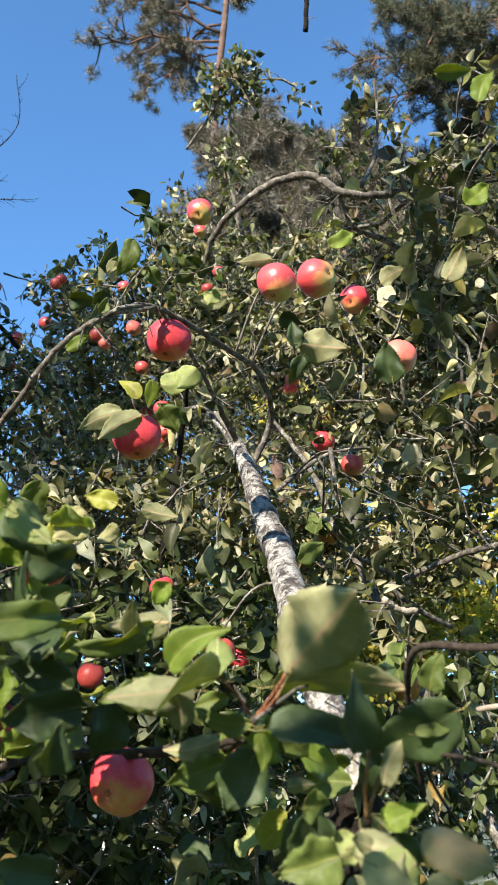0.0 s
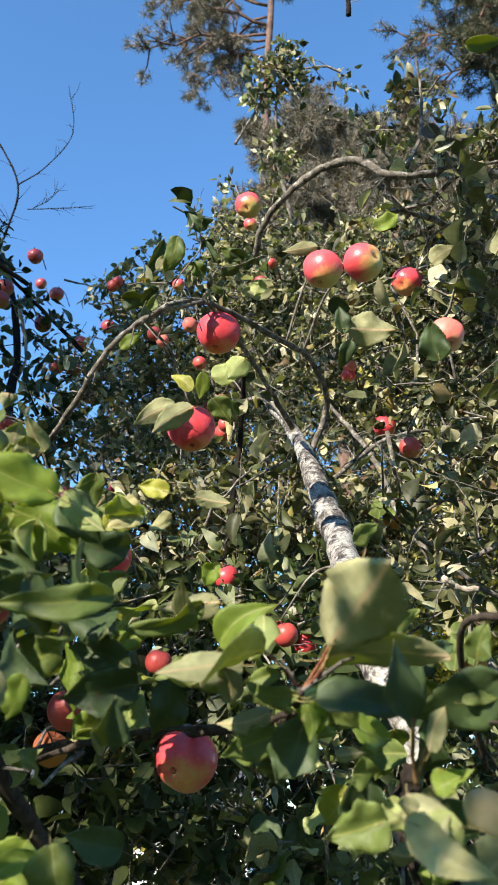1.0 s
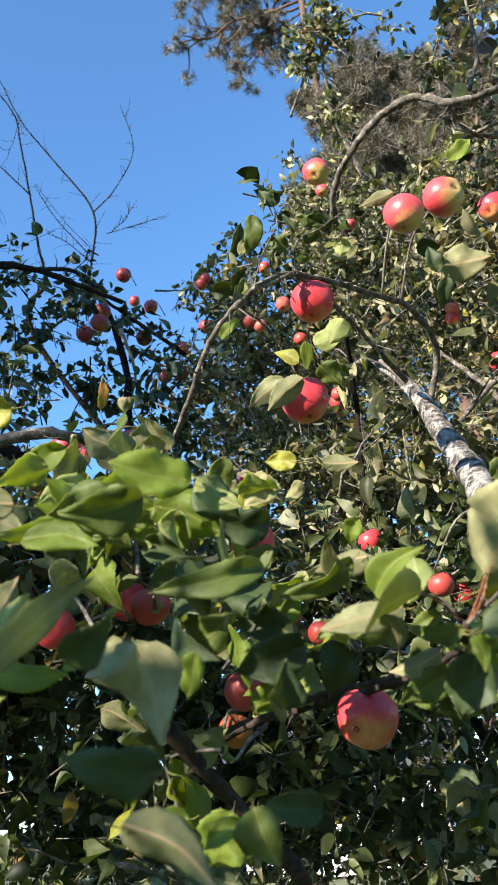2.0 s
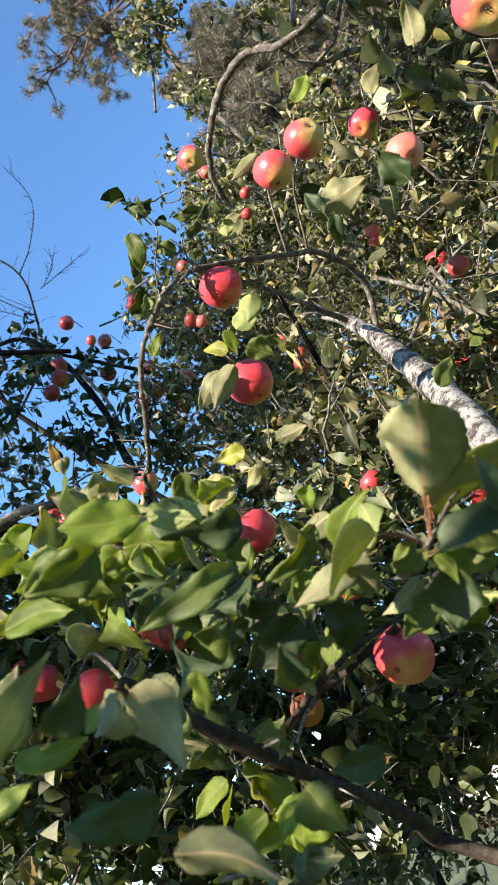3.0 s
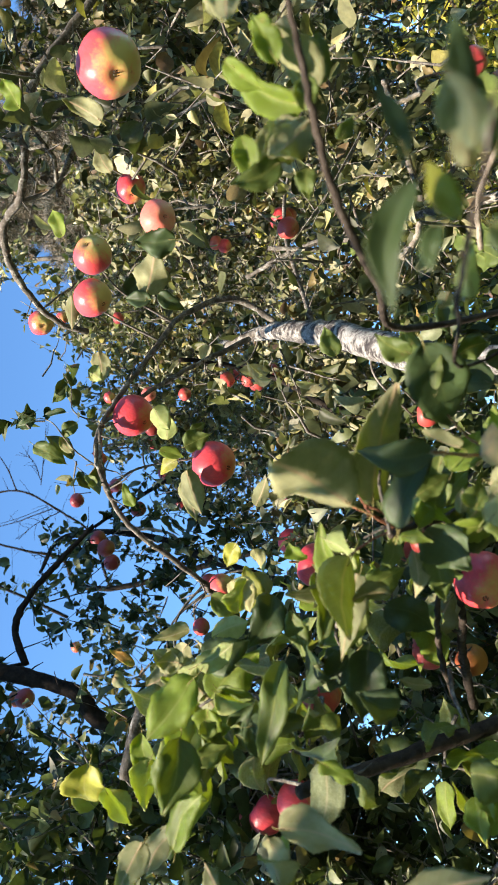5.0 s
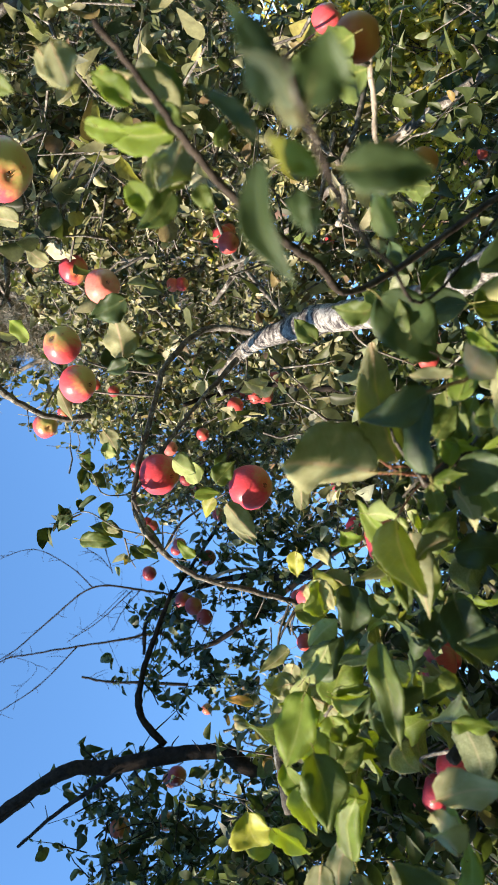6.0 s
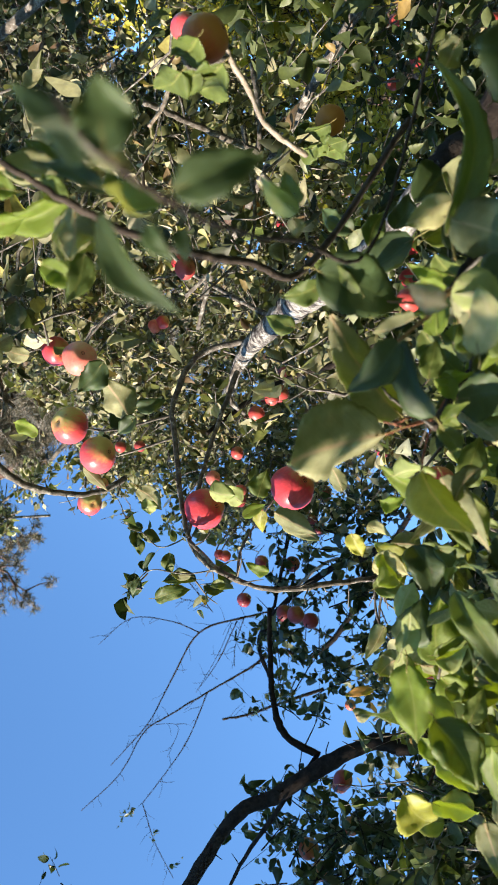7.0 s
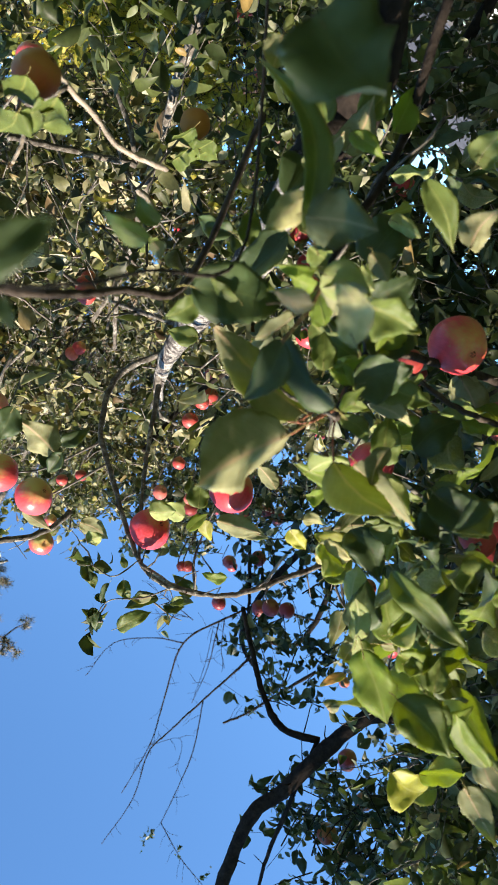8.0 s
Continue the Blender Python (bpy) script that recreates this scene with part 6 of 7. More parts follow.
hero_leaf((0.281, 1.401, 2.629), (0.335, 1.391, 2.657), (-0.013, 0.924, 0.382), 0.037, 0.30, "green")
hero_leaf((-0.335, 1.233, 2.470), (-0.277, 1.239, 2.460), (-0.065, -0.609, -0.790), 0.036, 0.30, "dark")
hero_leaf((-0.306, 1.144, 2.304), (-0.267, 1.134, 2.330), (-0.023, -0.938, -0.345), 0.024, 0.30, "lime")
hero_leaf((0.233, 0.713, 2.447), (0.286, 0.714, 2.450), (0.054, -0.505, -0.861), 0.021, 0.20, "green")
hero_leaf((0.289, 0.730, 2.414), (0.308, 0.712, 2.456), (-0.357, -0.903, -0.240), 0.025, 0.20, "lime")
hero_leaf((0.354, 1.020, 2.506), (0.396, 1.005, 2.544), (-0.169, -0.963, -0.212), 0.041, 0.20, "lime")
hero_leaf((0.360, 1.195, 2.486), (0.397, 1.168, 2.546), (0.371, 0.913, 0.170), 0.045, 0.30, "green")
hero_leaf((0.057, 1.258, 2.445), (0.100, 1.264, 2.435), (-0.014, -0.826, -0.563), 0.031, 0.20, "dark")
hero_leaf((-0.103, 1.044, 2.417), (-0.067, 1.062, 2.406), (0.009, -0.532, -0.847), 0.021, 0.30, "dark")
hero_leaf((-0.176, 0.972, 2.396), (-0.204, 0.993, 2.342), (0.104, -0.907, -0.407), 0.032, 0.30, "green")
hero_leaf((-0.055, 1.080, 2.381), (-0.068, 1.091, 2.354), (-0.017, 0.922, 0.386), 0.031, 0.30, "lime")
hero_leaf((-0.153, 1.016, 2.118), (-0.216, 1.018, 2.078), (-0.231, 0.887, 0.399), 0.037, 0.30, "green")
hero_leaf((-0.079, 1.047, 2.213), (-0.109, 1.056, 2.179), (-0.088, 0.939, 0.332), 0.037, 0.30, "lime")
hero_leaf((-0.148, 1.018, 2.437), (-0.164, 0.996, 2.466), (0.348, -0.833, -0.429), 0.020, 0.30, "dark")
# groups of five leaves square to the sun, added to shade the yellow apples
hero_leaf((0.211, 1.973, 2.265), (0.222, 2.003, 2.326), (-0.440, -0.771, 0.460), 0.043, 0.20, "green")
hero_leaf((0.186, 1.990, 2.293), (0.198, 2.020, 2.354), (-0.440, -0.771, 0.460), 0.043, 0.20, "green")
hero_leaf((0.171, 1.970, 2.257), (0.183, 2.000, 2.319), (-0.440, -0.771, 0.460), 0.043, 0.20, "green")
hero_leaf((0.164, 1.999, 2.274), (0.176, 2.029, 2.335), (-0.440, -0.771, 0.460), 0.043, 0.20, "green")
hero_leaf((0.197, 1.973, 2.307), (0.208, 2.003, 2.368), (-0.440, -0.771, 0.460), 0.043, 0.20, "green")
hero_leaf((-0.572, 1.513, 1.683), (-0.559, 1.548, 1.754), (-0.440, -0.771, 0.460), 0.050, 0.20, "green")
hero_leaf((-0.601, 1.533, 1.716), (-0.588, 1.568, 1.788), (-0.440, -0.771, 0.460), 0.050, 0.20, "green")
hero_leaf((-0.618, 1.508, 1.674), (-0.605, 1.544, 1.746), (-0.440, -0.771, 0.460), 0.050, 0.20, "green")
hero_leaf((-0.626, 1.543, 1.694), (-0.613, 1.578, 1.766), (-0.440, -0.771, 0.460), 0.050, 0.20, "green")
hero_leaf((-0.589, 1.513, 1.732), (-0.576, 1.548, 1.803), (-0.440, -0.771, 0.460), 0.050, 0.20, "green")
hero_leaf((0.222, 2.280, 2.332), (0.235, 2.316, 2.404), (-0.440, -0.771, 0.460), 0.050, 0.20, "green")
hero_leaf((0.193, 2.301, 2.366), (0.207, 2.336, 2.438), (-0.440, -0.771, 0.460), 0.050, 0.20, "green")
hero_leaf((0.176, 2.276, 2.323), (0.189, 2.312, 2.395), (-0.440, -0.771, 0.460), 0.050, 0.20, "green")
hero_leaf((0.167, 2.311, 2.343), (0.181, 2.347, 2.416), (-0.440, -0.771, 0.460), 0.050, 0.20, "green")
hero_leaf((0.205, 2.280, 2.382), (0.219, 2.316, 2.454), (-0.440, -0.771, 0.460), 0.050, 0.20, "green")
hero_leaf((0.370, 0.736, 1.670), (0.378, 0.758, 1.714), (-0.440, -0.771, 0.460), 0.031, 0.20, "green")
hero_leaf((0.352, 0.748, 1.690), (0.360, 0.770, 1.735), (-0.440, -0.771, 0.460), 0.031, 0.20, "green")
hero_leaf((0.341, 0.733, 1.664), (0.350, 0.755, 1.709), (-0.440, -0.771, 0.460), 0.031, 0.20, "green")
hero_leaf((0.336, 0.755, 1.677), (0.344, 0.777, 1.721), (-0.440, -0.771, 0.460), 0.031, 0.20, "green")
hero_leaf((0.360, 0.736, 1.700), (0.368, 0.758, 1.745), (-0.440, -0.771, 0.460), 0.031, 0.20, "green")
hero_leaf((0.255, 1.310, 1.781), (0.265, 1.335, 1.833), (-0.440, -0.771, 0.460), 0.036, 0.20, "green")
hero_leaf((0.235, 1.324, 1.805), (0.244, 1.350, 1.857), (-0.440, -0.771, 0.460), 0.036, 0.20, "green")
hero_leaf((0.222, 1.307, 1.775), (0.232, 1.332, 1.826), (-0.440, -0.771, 0.460), 0.036, 0.20, "green")
hero_leaf((0.216, 1.332, 1.789), (0.226, 1.357, 1.841), (-0.440, -0.771, 0.460), 0.036, 0.20, "green")
hero_leaf((0.243, 1.310, 1.817), (0.253, 1.335, 1.868), (-0.440, -0.771, 0.460), 0.036, 0.20, "green")

hero_leaf((0.284, 0.287, 1.570), (0.321, 0.285, 1.574), (0.050, -0.930, -0.350), 0.012, 0.20, "dark")
hero_leaf((0.275, 0.294, 1.563), (0.305, 0.294, 1.570), (-0.050, 0.930, 0.350), 0.011, 0.20, "green")
hero_leaf((0.256, 0.291, 1.568), (0.241, 0.287, 1.566), (0.050, -0.930, -0.350), 0.008, 0.20, "dark")
hero_leaf((0.350, 0.547, 1.782), (0.380, 0.535, 1.801), (0.050, -0.930, -0.350), 0.020, 0.20, "lime")
hero_leaf((0.316, 0.553, 1.753), (0.282, 0.522, 1.766), (-0.050, 0.930, 0.350), 0.026, 0.20, "green")
hero_leaf((0.286, 0.546, 1.768), (0.267, 0.516, 1.790), (0.050, -0.930, -0.350), 0.020, 0.20, "green")
hero_leaf((0.409, 0.541, 1.828), (0.365, 0.525, 1.809), (-0.050, 0.930, 0.350), 0.026, 0.20, "green")
hero_leaf((0.216, 0.527, 1.612), (0.248, 0.534, 1.619), (-0.050, 0.930, 0.350), 0.016, 0.20, "lime")
hero_leaf((-0.327, 0.494, 1.687), (-0.271, 0.477, 1.717), (0.300, 0.850, 0.100), 0.026, 0.20, "lime")
hero_leaf((-0.362, 0.477, 1.649), (-0.302, 0.472, 1.656), (-0.350, -0.800, 0.400), 0.024, 0.20, "lime")
hero_leaf((-0.355, 0.532, 1.685), (-0.288, 0.535, 1.675), (-0.500, -0.700, 0.400), 0.024, 0.20, "lime")
hero_leaf((-0.309, 0.570, 1.683), (-0.261, 0.559, 1.690), (-0.400, -0.800, 0.400), 0.022, 0.20, "lime")
hero_leaf((-0.326, 0.541, 1.786), (-0.260, 0.544, 1.772), (-0.500, -0.750, 0.350), 0.030, 0.20, "lime")
hero_leaf((0.106, 0.869, 1.656), (0.122, 0.859, 1.739), (0.550, -0.600, -0.580), 0.044, 0.15, "dark")
hero_leaf((0.044, 0.799, 1.601), (0.043, 0.849, 1.545), (0.550, -0.600, -0.580), 0.044, 0.15, "dark")
hero_leaf((-0.018, 0.750, 1.648), (-0.016, 0.798, 1.594), (0.550, -0.600, -0.580), 0.044, 0.15, "dark")
hero_leaf((0.095, 0.792, 1.627), (0.043, 0.815, 1.621), (0.300, -0.800, 0.100), 0.030, 0.15, "green")
hero_leaf((0.094, 0.910, 1.659), (0.075, 0.963, 1.602), (0.450, -0.750, -0.400), 0.042, 0.15, "green")
hero_leaf((0.125, 0.958, 1.657), (0.129, 1.021, 1.587), (0.550, -0.600, -0.580), 0.046, 0.15, "dark")

NEAR_BLADES = {}


def near_spray(centre, radii, number, size, seed):
    """Single leaves of the low boughs next to the path, in whorls on short spurs."""
    rnd = random.Random(seed)
    left = number
    while left > 0:
        d = any_way(rnd) * rnd.random() ** 0.4
        hub = Vector(centre) + Vector((d.x * radii[0], d.y * radii[1], d.z * radii[2]))
        way = (any_way(rnd) + Vector((0, -0.2, 0.3))).normalized()
        part("spur", tube_mesh("spur", smooth_path([hub - way * 0.07 + Vector((0, 0, -0.01)), hub - way * 0.03, hub], 3), 0.003, 0.0018, 5, 0.2), bark, apple_tree)
        for k in range(min(left, rnd.randint(4, 6))):
            paint = rnd.choice(("green", "green", "dark", "dark", "lime", "green", "yellow"))
            shape = rnd.randint(0, 3)
            if (paint, shape) not in NEAR_BLADES:
                NEAR_BLADES[paint, shape] = blade_mesh("leaf", 1.0, (0.6, 0.66, 0.72, 0.56)[shape], (0.1, 0.25, 0.35, -0.08)[shape], (0.15, 0.3, 0.2, 0.4)[shape], 300 + shape, LEAF_TOP[paint], LEAF_UNDER[paint])
            out = (any_way(rnd) + way * 0.4 + Vector((0, 0, -0.15))).normalized()
            normal = (any_way(rnd) + Vector((-0.25, -0.45, 0.5))).normalized()
            if rnd.random() < 0.22:
                normal = -normal
            base = hub + out * 0.02
            ob = part("leaf", NEAR_BLADES[paint, shape], None, apple_tree, LEAF_WORDS[paint])
            ob.matrix_basis = leaf_frame(base, base + out, normal) @ Matrix.Diagonal(3 * (size * rnd.uniform(0.75, 1.2),) + (1,))
            left -= 1
            if left <= 0:
                break


for n, c in enumerate([
    cloud((-0.363, 0.826, 1.895), (0.10, 0.12, 0.05), 10, 0.060),
    cloud((-0.399, 0.797, 1.821), (0.10, 0.12, 0.08), 12, 0.060),
    cloud((-0.450, 0.859, 1.879), (0.14, 0.12, 0.10), 14, 0.060),
    cloud((-0.320, 0.837, 1.548), (0.16, 0.12, 0.08), 6, 0.070),
    cloud((-0.105, 1.195, 1.521), (0.16, 0.12, 0.08), 12, 0.070),
    cloud((-0.229, 0.979, 1.748), (0.14, 0.14, 0.10), 20, 0.075),
    cloud((-0.264, 0.686, 1.796), (0.12, 0.12, 0.10), 16, 0.075),
    cloud((-0.433, 0.874, 1.606), (0.15, 0.15, 0.08), 10, 0.070),
]):
    near_spray(*c, 900 + n)

# ---- a pale line strung between the trees ----
for n in range(3):
    a, b = Vector((0.398, 4.065, 2.820)) + Vector((0, 0.02 * n, 0.07 * n)), Vector((1.271, 3.808, 2.898)) + Vector((0, 0.02 * n, 0.05 * n))
    line = tagged(new("cable", tube_mesh("cable", [a.lerp(b, k / 8) for k in range(-20, 22)], 0.0045, 0.0045, 6, 0.02)), "thin pale cable strung behind the branches", "cable", "cables behind the trees")
    line.data.materials.append(pale_wire)


# ---- apples ----
def apple_body(seed):
    """A ribbed round fruit of radius one, hollow at the stalk and the eye."""
    rnd = random.Random(seed)
    ph = [rnd.uniform(0, 6) for _ in range(4)]
    rings, seg = 18, 28
    verts, faces = [], []
    for k in range(rings + 1):
        a = math.pi * k / rings
        s, c = math.sin(a), math.cos(a)
        for n in range(seg):
            b = 2 * math.pi * n / seg
            r = s * (1 + 0.05 * c) * (1 + 0.018 * math.sin(5 * b + ph[0]) * (1 - 0.5 * c) + 0.02 * math.sin(2 * b + ph[1]) + 0.015 * math.sin(3 * b + ph[2]))
            z = 0.90 * c
            z -= 0.34 * math.exp(-(s / 0.30) ** 2) if c > 0 else 0
            z += 0.16 * math.exp(-(s / 0.26) ** 2) if c < 0 else 0
            z += 0.03 * r * math.sin(b + ph[3])
            verts.append((r * math.cos(b), r * math.sin(b), z))
    for k in range(rings):
        for n in range(seg):
            a, b = k * seg + n, k * seg + (n + 1) % seg
            faces.append((a, a + seg, b + seg, b))
    mesh = bpy.data.meshes.new("flesh")
    mesh.from_pydata(verts, [], faces)
    mesh.polygons.foreach_set("use_smooth", [True] * len(faces))
    return mesh


def apple_eye():
    """The withered tuft at the bottom of an apple."""
    soup = Soup()
    for n in range(6):
        a = 2 * math.pi * n / 6
        c, s = math.cos(a), math.sin(a)
        soup.add([(0.13 * c - 0.05 * s, 0.13 * s + 0.05 * c, -0.72), (0.13 * c + 0.05 * s, 0.13 * s - 0.05 * c, -0.72), (0.05 * c, 0.05 * s, -0.86), (0.10 * c, 0.10 * s, -0.70)], [(0, 1, 2), (0, 2, 3), (1, 3, 2)])
    disc = [(0.14 * math.cos(k), 0.14 * math.sin(k), -0.735) for k in (0, 1.05, 2.1, 3.14, 4.19, 5.24)]
    soup.add(disc + [(0, 0, -0.70)], [(0, 6, 1), (1, 6, 2), (2, 6, 3), (3, 6, 4), (4, 6, 5), (5, 6, 0)])
    return soup.mesh("eye", False)


BODIES = {}
STALK = tube_mesh("stalk", smooth_path([(0, 0, 0.5), (0.03, 0.02, 0.8), (0.10, 0.0, 1.15)], 3), 0.035, 0.05, 6, 0.05)
STALK.materials.append(stalk_brown)
EYE_TUFT = apple_eye()
EYE_TUFT.materials.append(eye_brown)
APPLE_WORDS = {
    "red": "ripe red apple hanging on the tree", "blush": "red apple with a yellow blush hanging on the tree", "pale": "pale pink sunlit apple among the leaves", "dull": "small dull red apple half hidden among the leaves",
    "yellow": "yellow apple with brown specks on the branch, darkened as if in shade", "dusk": "dusky red apple in the shade of the tree", "ochre": "dull yellow-red apple in the shaded tree"}
APPLE_COUNT = [0]


def hang_apple(place, size, paint, eye):
    """An apple of the given width; eye is the way its blossom end points."""
    APPLE_COUNT[0] += 1
    rnd = random.Random(700 + APPLE_COUNT[0])
    key = (paint, APPLE_COUNT[0] % 3)
    if key not in BODIES:
        BODIES[key] = apple_body(80 + key[1])
        BODIES[key].materials.append(APPLE_SKIN[paint])
    down = Vector(eye) if eye else (Vector((0, 0, -1)) + any_way(rnd) * 0.45)
    up = (-down).normalized()
    sunny = (SUN_WAY + any_way(rnd) * 0.5).normalized()
    sunny = (sunny - up * sunny.dot(up)).normalized()
    turn = Matrix((sunny, up.cross(sunny), up)).transposed().to_4x4()
    ob = thing("apple", (0, 0, 0), APPLE_WORDS[paint], "apple", "apples on the trees")
    part("flesh", BODIES[key], None, ob)
    part("eye", EYE_TUFT, None, ob, "withered brown blossom end")
    part("stalk", STALK, None, ob)
    ob.matrix_basis = Matrix.Translation(place) @ turn @ Matrix.Diagonal((size * 0.485, size * 0.485, size * 0.53, 1))
    # the spur that holds it
    top = Vector(place) + up * size * 0.5
    tree = neighbour if paint in ("dusk", "ochre") else apple_tree
    near = min((q for owner, path, r0, r1 in STEMS if owner is tree for q in path), key=lambda q: (q - top).length + max(0.0, top.z - q.z))
    if (near - top).length > 0.22:
        near = top + Vector((0.03, 0.09, -0.05))
    mid = top.lerp(near, 0.5) + Vector((0, 0, 0.15 * (near - top).length + 0.01))
    part("spur", tube_mesh("spur", smooth_path([top + up * 0.004, mid, near], 5), 0.0016, 0.0028, 5, 0.1), bark, tree)
    return ob


hang_apple((0.050, 1.193, 2.477), 0.0741, "blush", (-0.207, -0.119, -0.971))
hang_apple((0.126, 1.218, 2.506), 0.0758, "blush", (0.614, -0.774, -0.152))
hang_apple((0.254, 1.591, 2.721), 0.0731, "red", (-0.475, -0.636, -0.608))
hang_apple((-0.131, 1.670, 3.058), 0.0729, "blush", (-0.098, -0.632, -0.768))
hang_apple((-0.135, 1.144, 2.323), 0.0765, "red", (-0.136, -0.213, -0.967))
hang_apple((-0.178, 1.145, 2.144), 0.0797, "red", (0.076, -0.201, -0.977))
hang_apple((-0.137, 0.930, 1.632), 0.0717, "red", (-0.323, -0.857, -0.403))
hang_apple((0.219, 1.004, 2.205), 0.0544, "pale", (0.153, -0.465, -0.872))
hang_apple((-0.312, 1.177, 1.941), 0.0755, "red", None)
hang_apple((-0.217, 2.623, 2.496), 0.0748, "red", None)
hang_apple((0.106, 2.583, 2.452), 0.0670, "red", None)
hang_apple((0.216, 2.034, 2.279), 0.0592, "yellow", None)
hang_apple((0.224, 2.170, 2.616), 0.0699, "red", None)
hang_apple((-0.436, 1.939, 2.844), 0.0433, "dull", None)
hang_apple((-0.414, 1.952, 2.825), 0.0399, "pale", None)
hang_apple((-0.333, 1.946, 2.871), 0.0466, "pale", None)
hang_apple((-0.547, 1.862, 2.966), 0.0366, "dull", None)
hang_apple((-0.360, 1.893, 2.977), 0.0366, "blush", None)
hang_apple((-0.143, 1.855, 3.148), 0.0399, "blush", None)
hang_apple((-0.533, 1.859, 2.978), 0.0333, "dull", None)
hang_apple((-0.252, 2.094, 2.585), 0.0566, "dull", None)
hang_apple((-0.043, 1.305, 1.839), 0.0424, "dull", None)
hang_apple((-0.312, 1.046, 1.700), 0.0580, "dull", None)
hang_apple((-0.526, 1.160, 1.883), 0.0668, "blush", None)
hang_apple((-0.474, 0.838, 1.783), 0.0520, "red", None)
hang_apple((-0.401, 0.961, 1.816), 0.0540, "dull", None)
hang_apple((-0.713, 1.024, 1.921), 0.0442, "dull", None)
hang_apple((-0.670, 1.001, 1.884), 0.0621, "red", None)
hang_apple((-0.762, 1.244, 1.920), 0.0639, "red", None)
hang_apple((-0.534, 1.343, 1.367), 0.0552, "dull", None)
hang_apple((-0.600, 1.117, 2.161), 0.0580, "red", None)
hang_apple((-0.556, 1.079, 2.116), 0.0350, "blush", None)
hang_apple((-0.568, 1.262, 2.198), 0.0361, "dull", None)
hang_apple((-0.567, 1.584, 1.699), 0.0693, "yellow", (0.684, -0.727, -0.061))
hang_apple((-0.170, 1.533, 1.999), 0.0520, "red", None)
hang_apple((-0.021, 1.630, 1.882), 0.0500, "red", None)
hang_apple((-0.077, 1.601, 1.910), 0.0500, "red", None)
hang_apple((0.228, 2.352, 2.348), 0.0699, "yellow", None)
hang_apple((-0.472, 2.878, 3.190), 0.0711, "blush", None)
hang_apple((-0.382, 2.712, 2.993), 0.0614, "blush", None)
hang_apple((-0.294, 2.484, 2.740), 0.0511, "dull", None)
hang_apple((-0.091, 1.934, 3.061), 0.0366, "dull", None)
hang_apple((0.131, 2.112, 2.795), 0.0433, "pale", None)
hang_apple((0.125, 2.122, 2.769), 0.0433, "blush", None)
hang_apple((0.236, 2.228, 2.621), 0.0466, "pale", None)
hang_apple((-0.122, 1.932, 2.998), 0.0366, "dull", None)
hang_apple((0.415, 0.961, 2.280), 0.0938, "blush", (-0.374, -0.511, -0.774))
hang_apple((-0.580, 1.462, 2.274), 0.0591, "blush", (0.435, -0.408, -0.803))
hang_apple((0.217, 1.545, 2.268), 0.0470, "dull", None)
hang_apple((-0.310, 2.230, 2.202), 0.0566, "dull", None)
hang_apple((-0.352, 2.328, 2.003), 0.0532, "dull", None)
hang_apple((-0.690, 2.046, 2.378), 0.0776, "red", None)
hang_apple((-0.326, 1.404, 1.857), 0.0488, "dull", None)
hang_apple((-0.239, 1.244, 1.790), 0.0423, "dull", None)
hang_apple((-0.377, 1.176, 1.661), 0.0520, "yellow", None)
hang_apple((-0.822, 1.873, 2.540), 0.0566, "dull", None)
hang_apple((-0.525, 1.090, 1.888), 0.0442, "blush", None)
hang_apple((-0.237, 2.040, 2.585), 0.0466, "dull", None)
hang_apple((-0.246, 2.004, 2.639), 0.0499, "dull", None)
hang_apple((-0.548, 2.046, 2.403), 0.0466, "blush", None)
hang_apple((-0.299, 1.931, 2.731), 0.0399, "dull", None)
hang_apple((0.374, 0.780, 1.680), 0.0434, "yellow", None)
hang_apple((0.497, 1.295, 1.871), 0.0476, "blush", None)
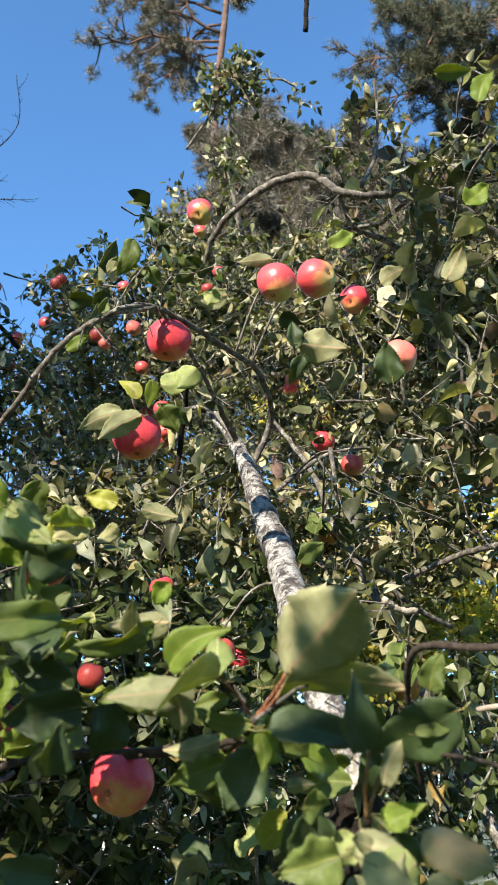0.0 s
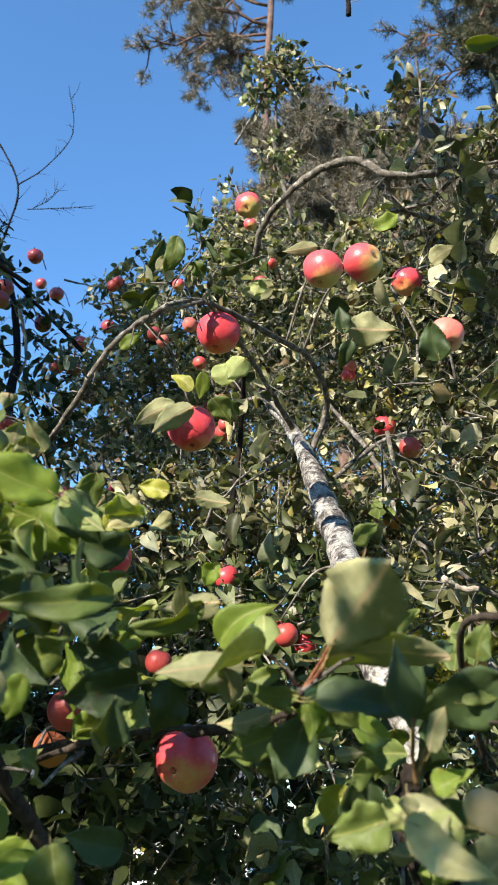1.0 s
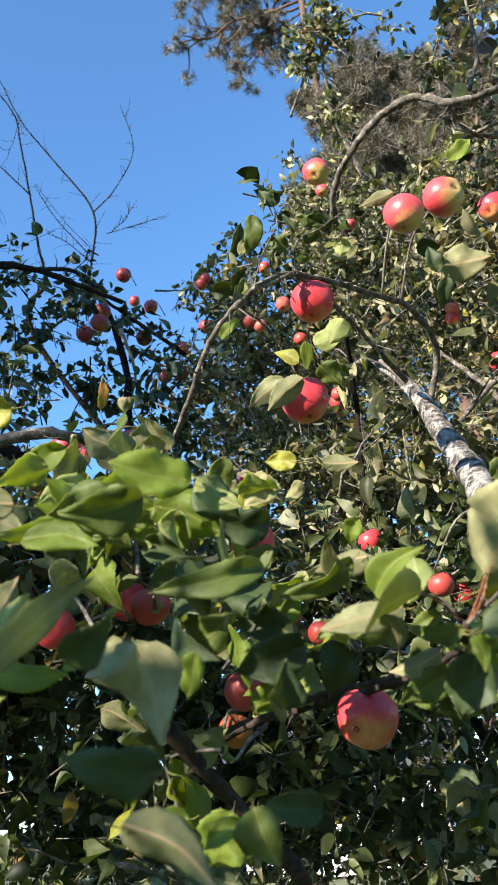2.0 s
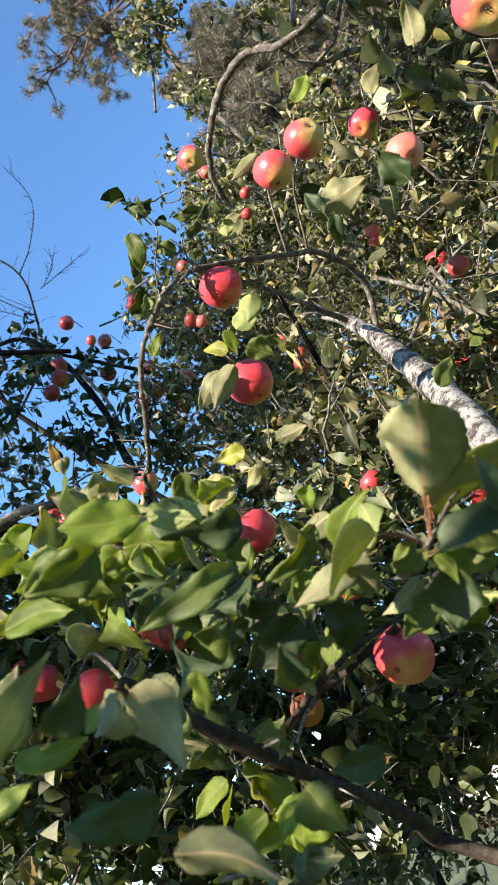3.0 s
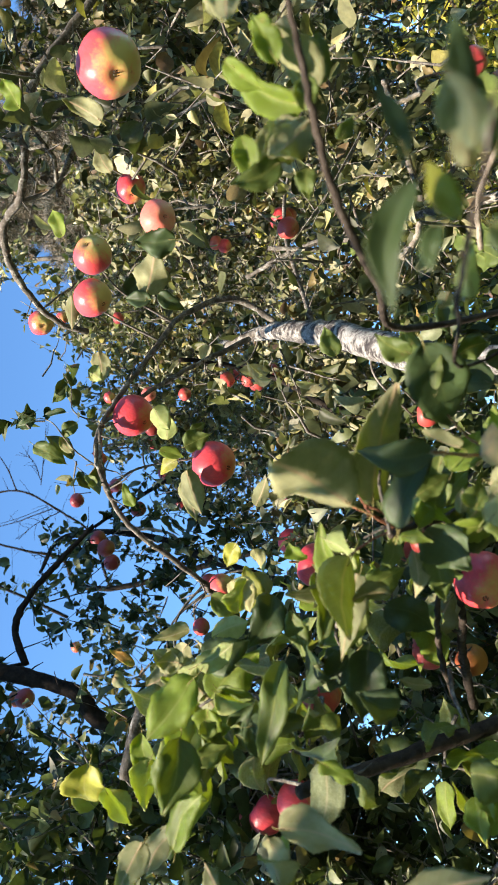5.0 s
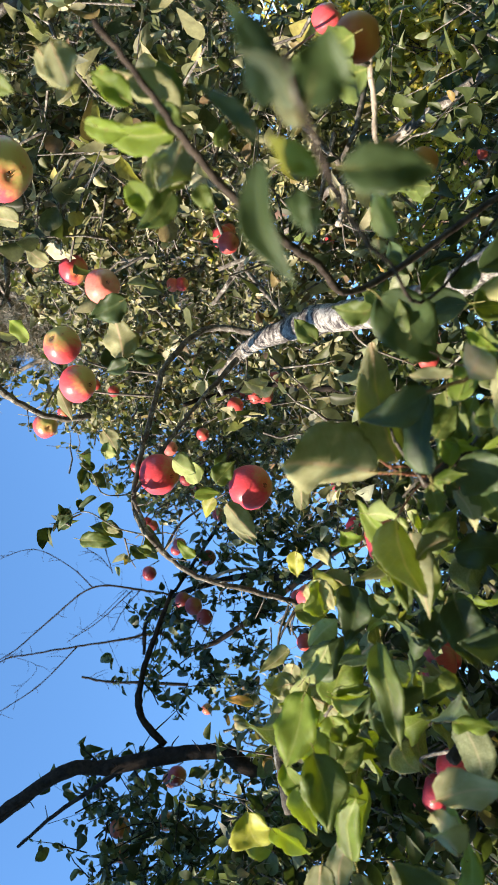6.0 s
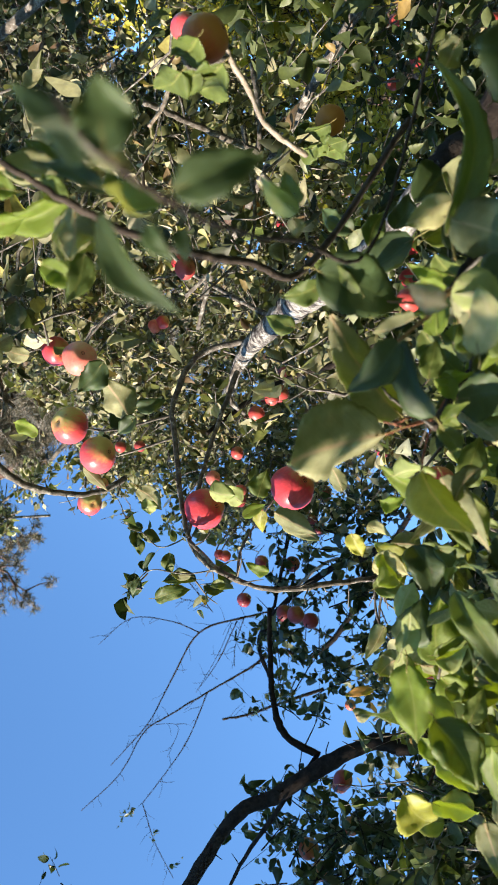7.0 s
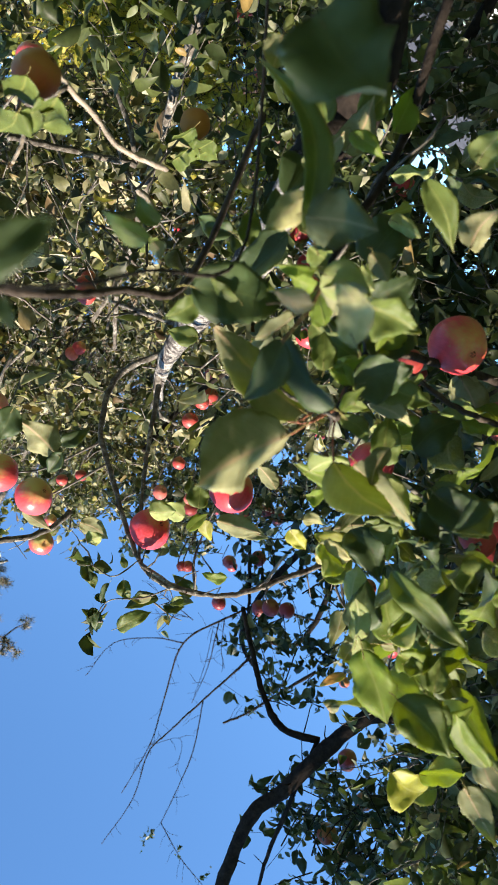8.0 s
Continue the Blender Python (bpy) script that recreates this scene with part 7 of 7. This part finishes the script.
hang_apple((0.259, 1.361, 1.793), 0.0500, "yellow", (-0.162, -0.976, 0.146))
hang_apple((-0.115, 1.708, 1.692), 0.0498, "blush", None)
hang_apple((0.393, 2.677, 1.877), 0.0399, "dull", None)
hang_apple((0.380, 2.698, 1.840), 0.0399, "dull", None)
hang_apple((0.256, 2.660, 1.846), 0.0433, "dull", None)
hang_apple((0.242, 2.602, 1.927), 0.0366, "dull", None)
hang_apple((0.199, 2.609, 1.618), 0.0529, "dull", None)
hang_apple((-1.210, 2.814, 3.860), 0.0730, "dusk", None)
hang_apple((-1.178, 2.492, 3.456), 0.0730, "dusk", None)
hang_apple((-1.127, 2.358, 3.306), 0.0730, "dusk", None)
hang_apple((-1.269, 2.507, 3.386), 0.0730, "dusk", None)
hang_apple((-1.678, 4.023, 4.615), 0.0730, "dusk", None)
hang_apple((-1.111, 2.748, 3.448), 0.0730, "dusk", None)
hang_apple((-1.214, 3.124, 3.871), 0.0730, "dusk", None)
hang_apple((-1.141, 3.035, 3.407), 0.0730, "dusk", None)
hang_apple((-0.997, 2.846, 3.283), 0.0730, "dusk", None)
hang_apple((-0.937, 2.905, 3.179), 0.0730, "dusk", None)
hang_apple((-0.976, 3.232, 3.736), 0.0730, "dusk", None)
hang_apple((-0.995, 3.325, 3.526), 0.0730, "dusk", None)
hang_apple((-1.115, 3.241, 3.658), 0.0730, "dusk", None)
hang_apple((-1.889, 2.215, 3.610), 0.0730, "ochre", None)
hang_apple((-1.546, 1.624, 3.328), 0.0730, "ochre", None)
hang_apple((-1.731, 1.684, 3.432), 0.0730, "ochre", None)
hang_apple((-2.113, 1.922, 3.142), 0.0730, "ochre", None)
hang_apple((-2.577, 2.374, 3.445), 0.0730, "ochre", None)
hang_apple((-2.082, 2.351, 3.255), 0.0730, "ochre", None)
hang_apple((-2.602, 3.572, 4.429), 0.0730, "ochre", None)
hang_apple((-1.519, 1.855, 3.223), 0.0730, "dusk", None)
hang_apple((-1.770, 1.883, 3.379), 0.0730, "ochre", None)
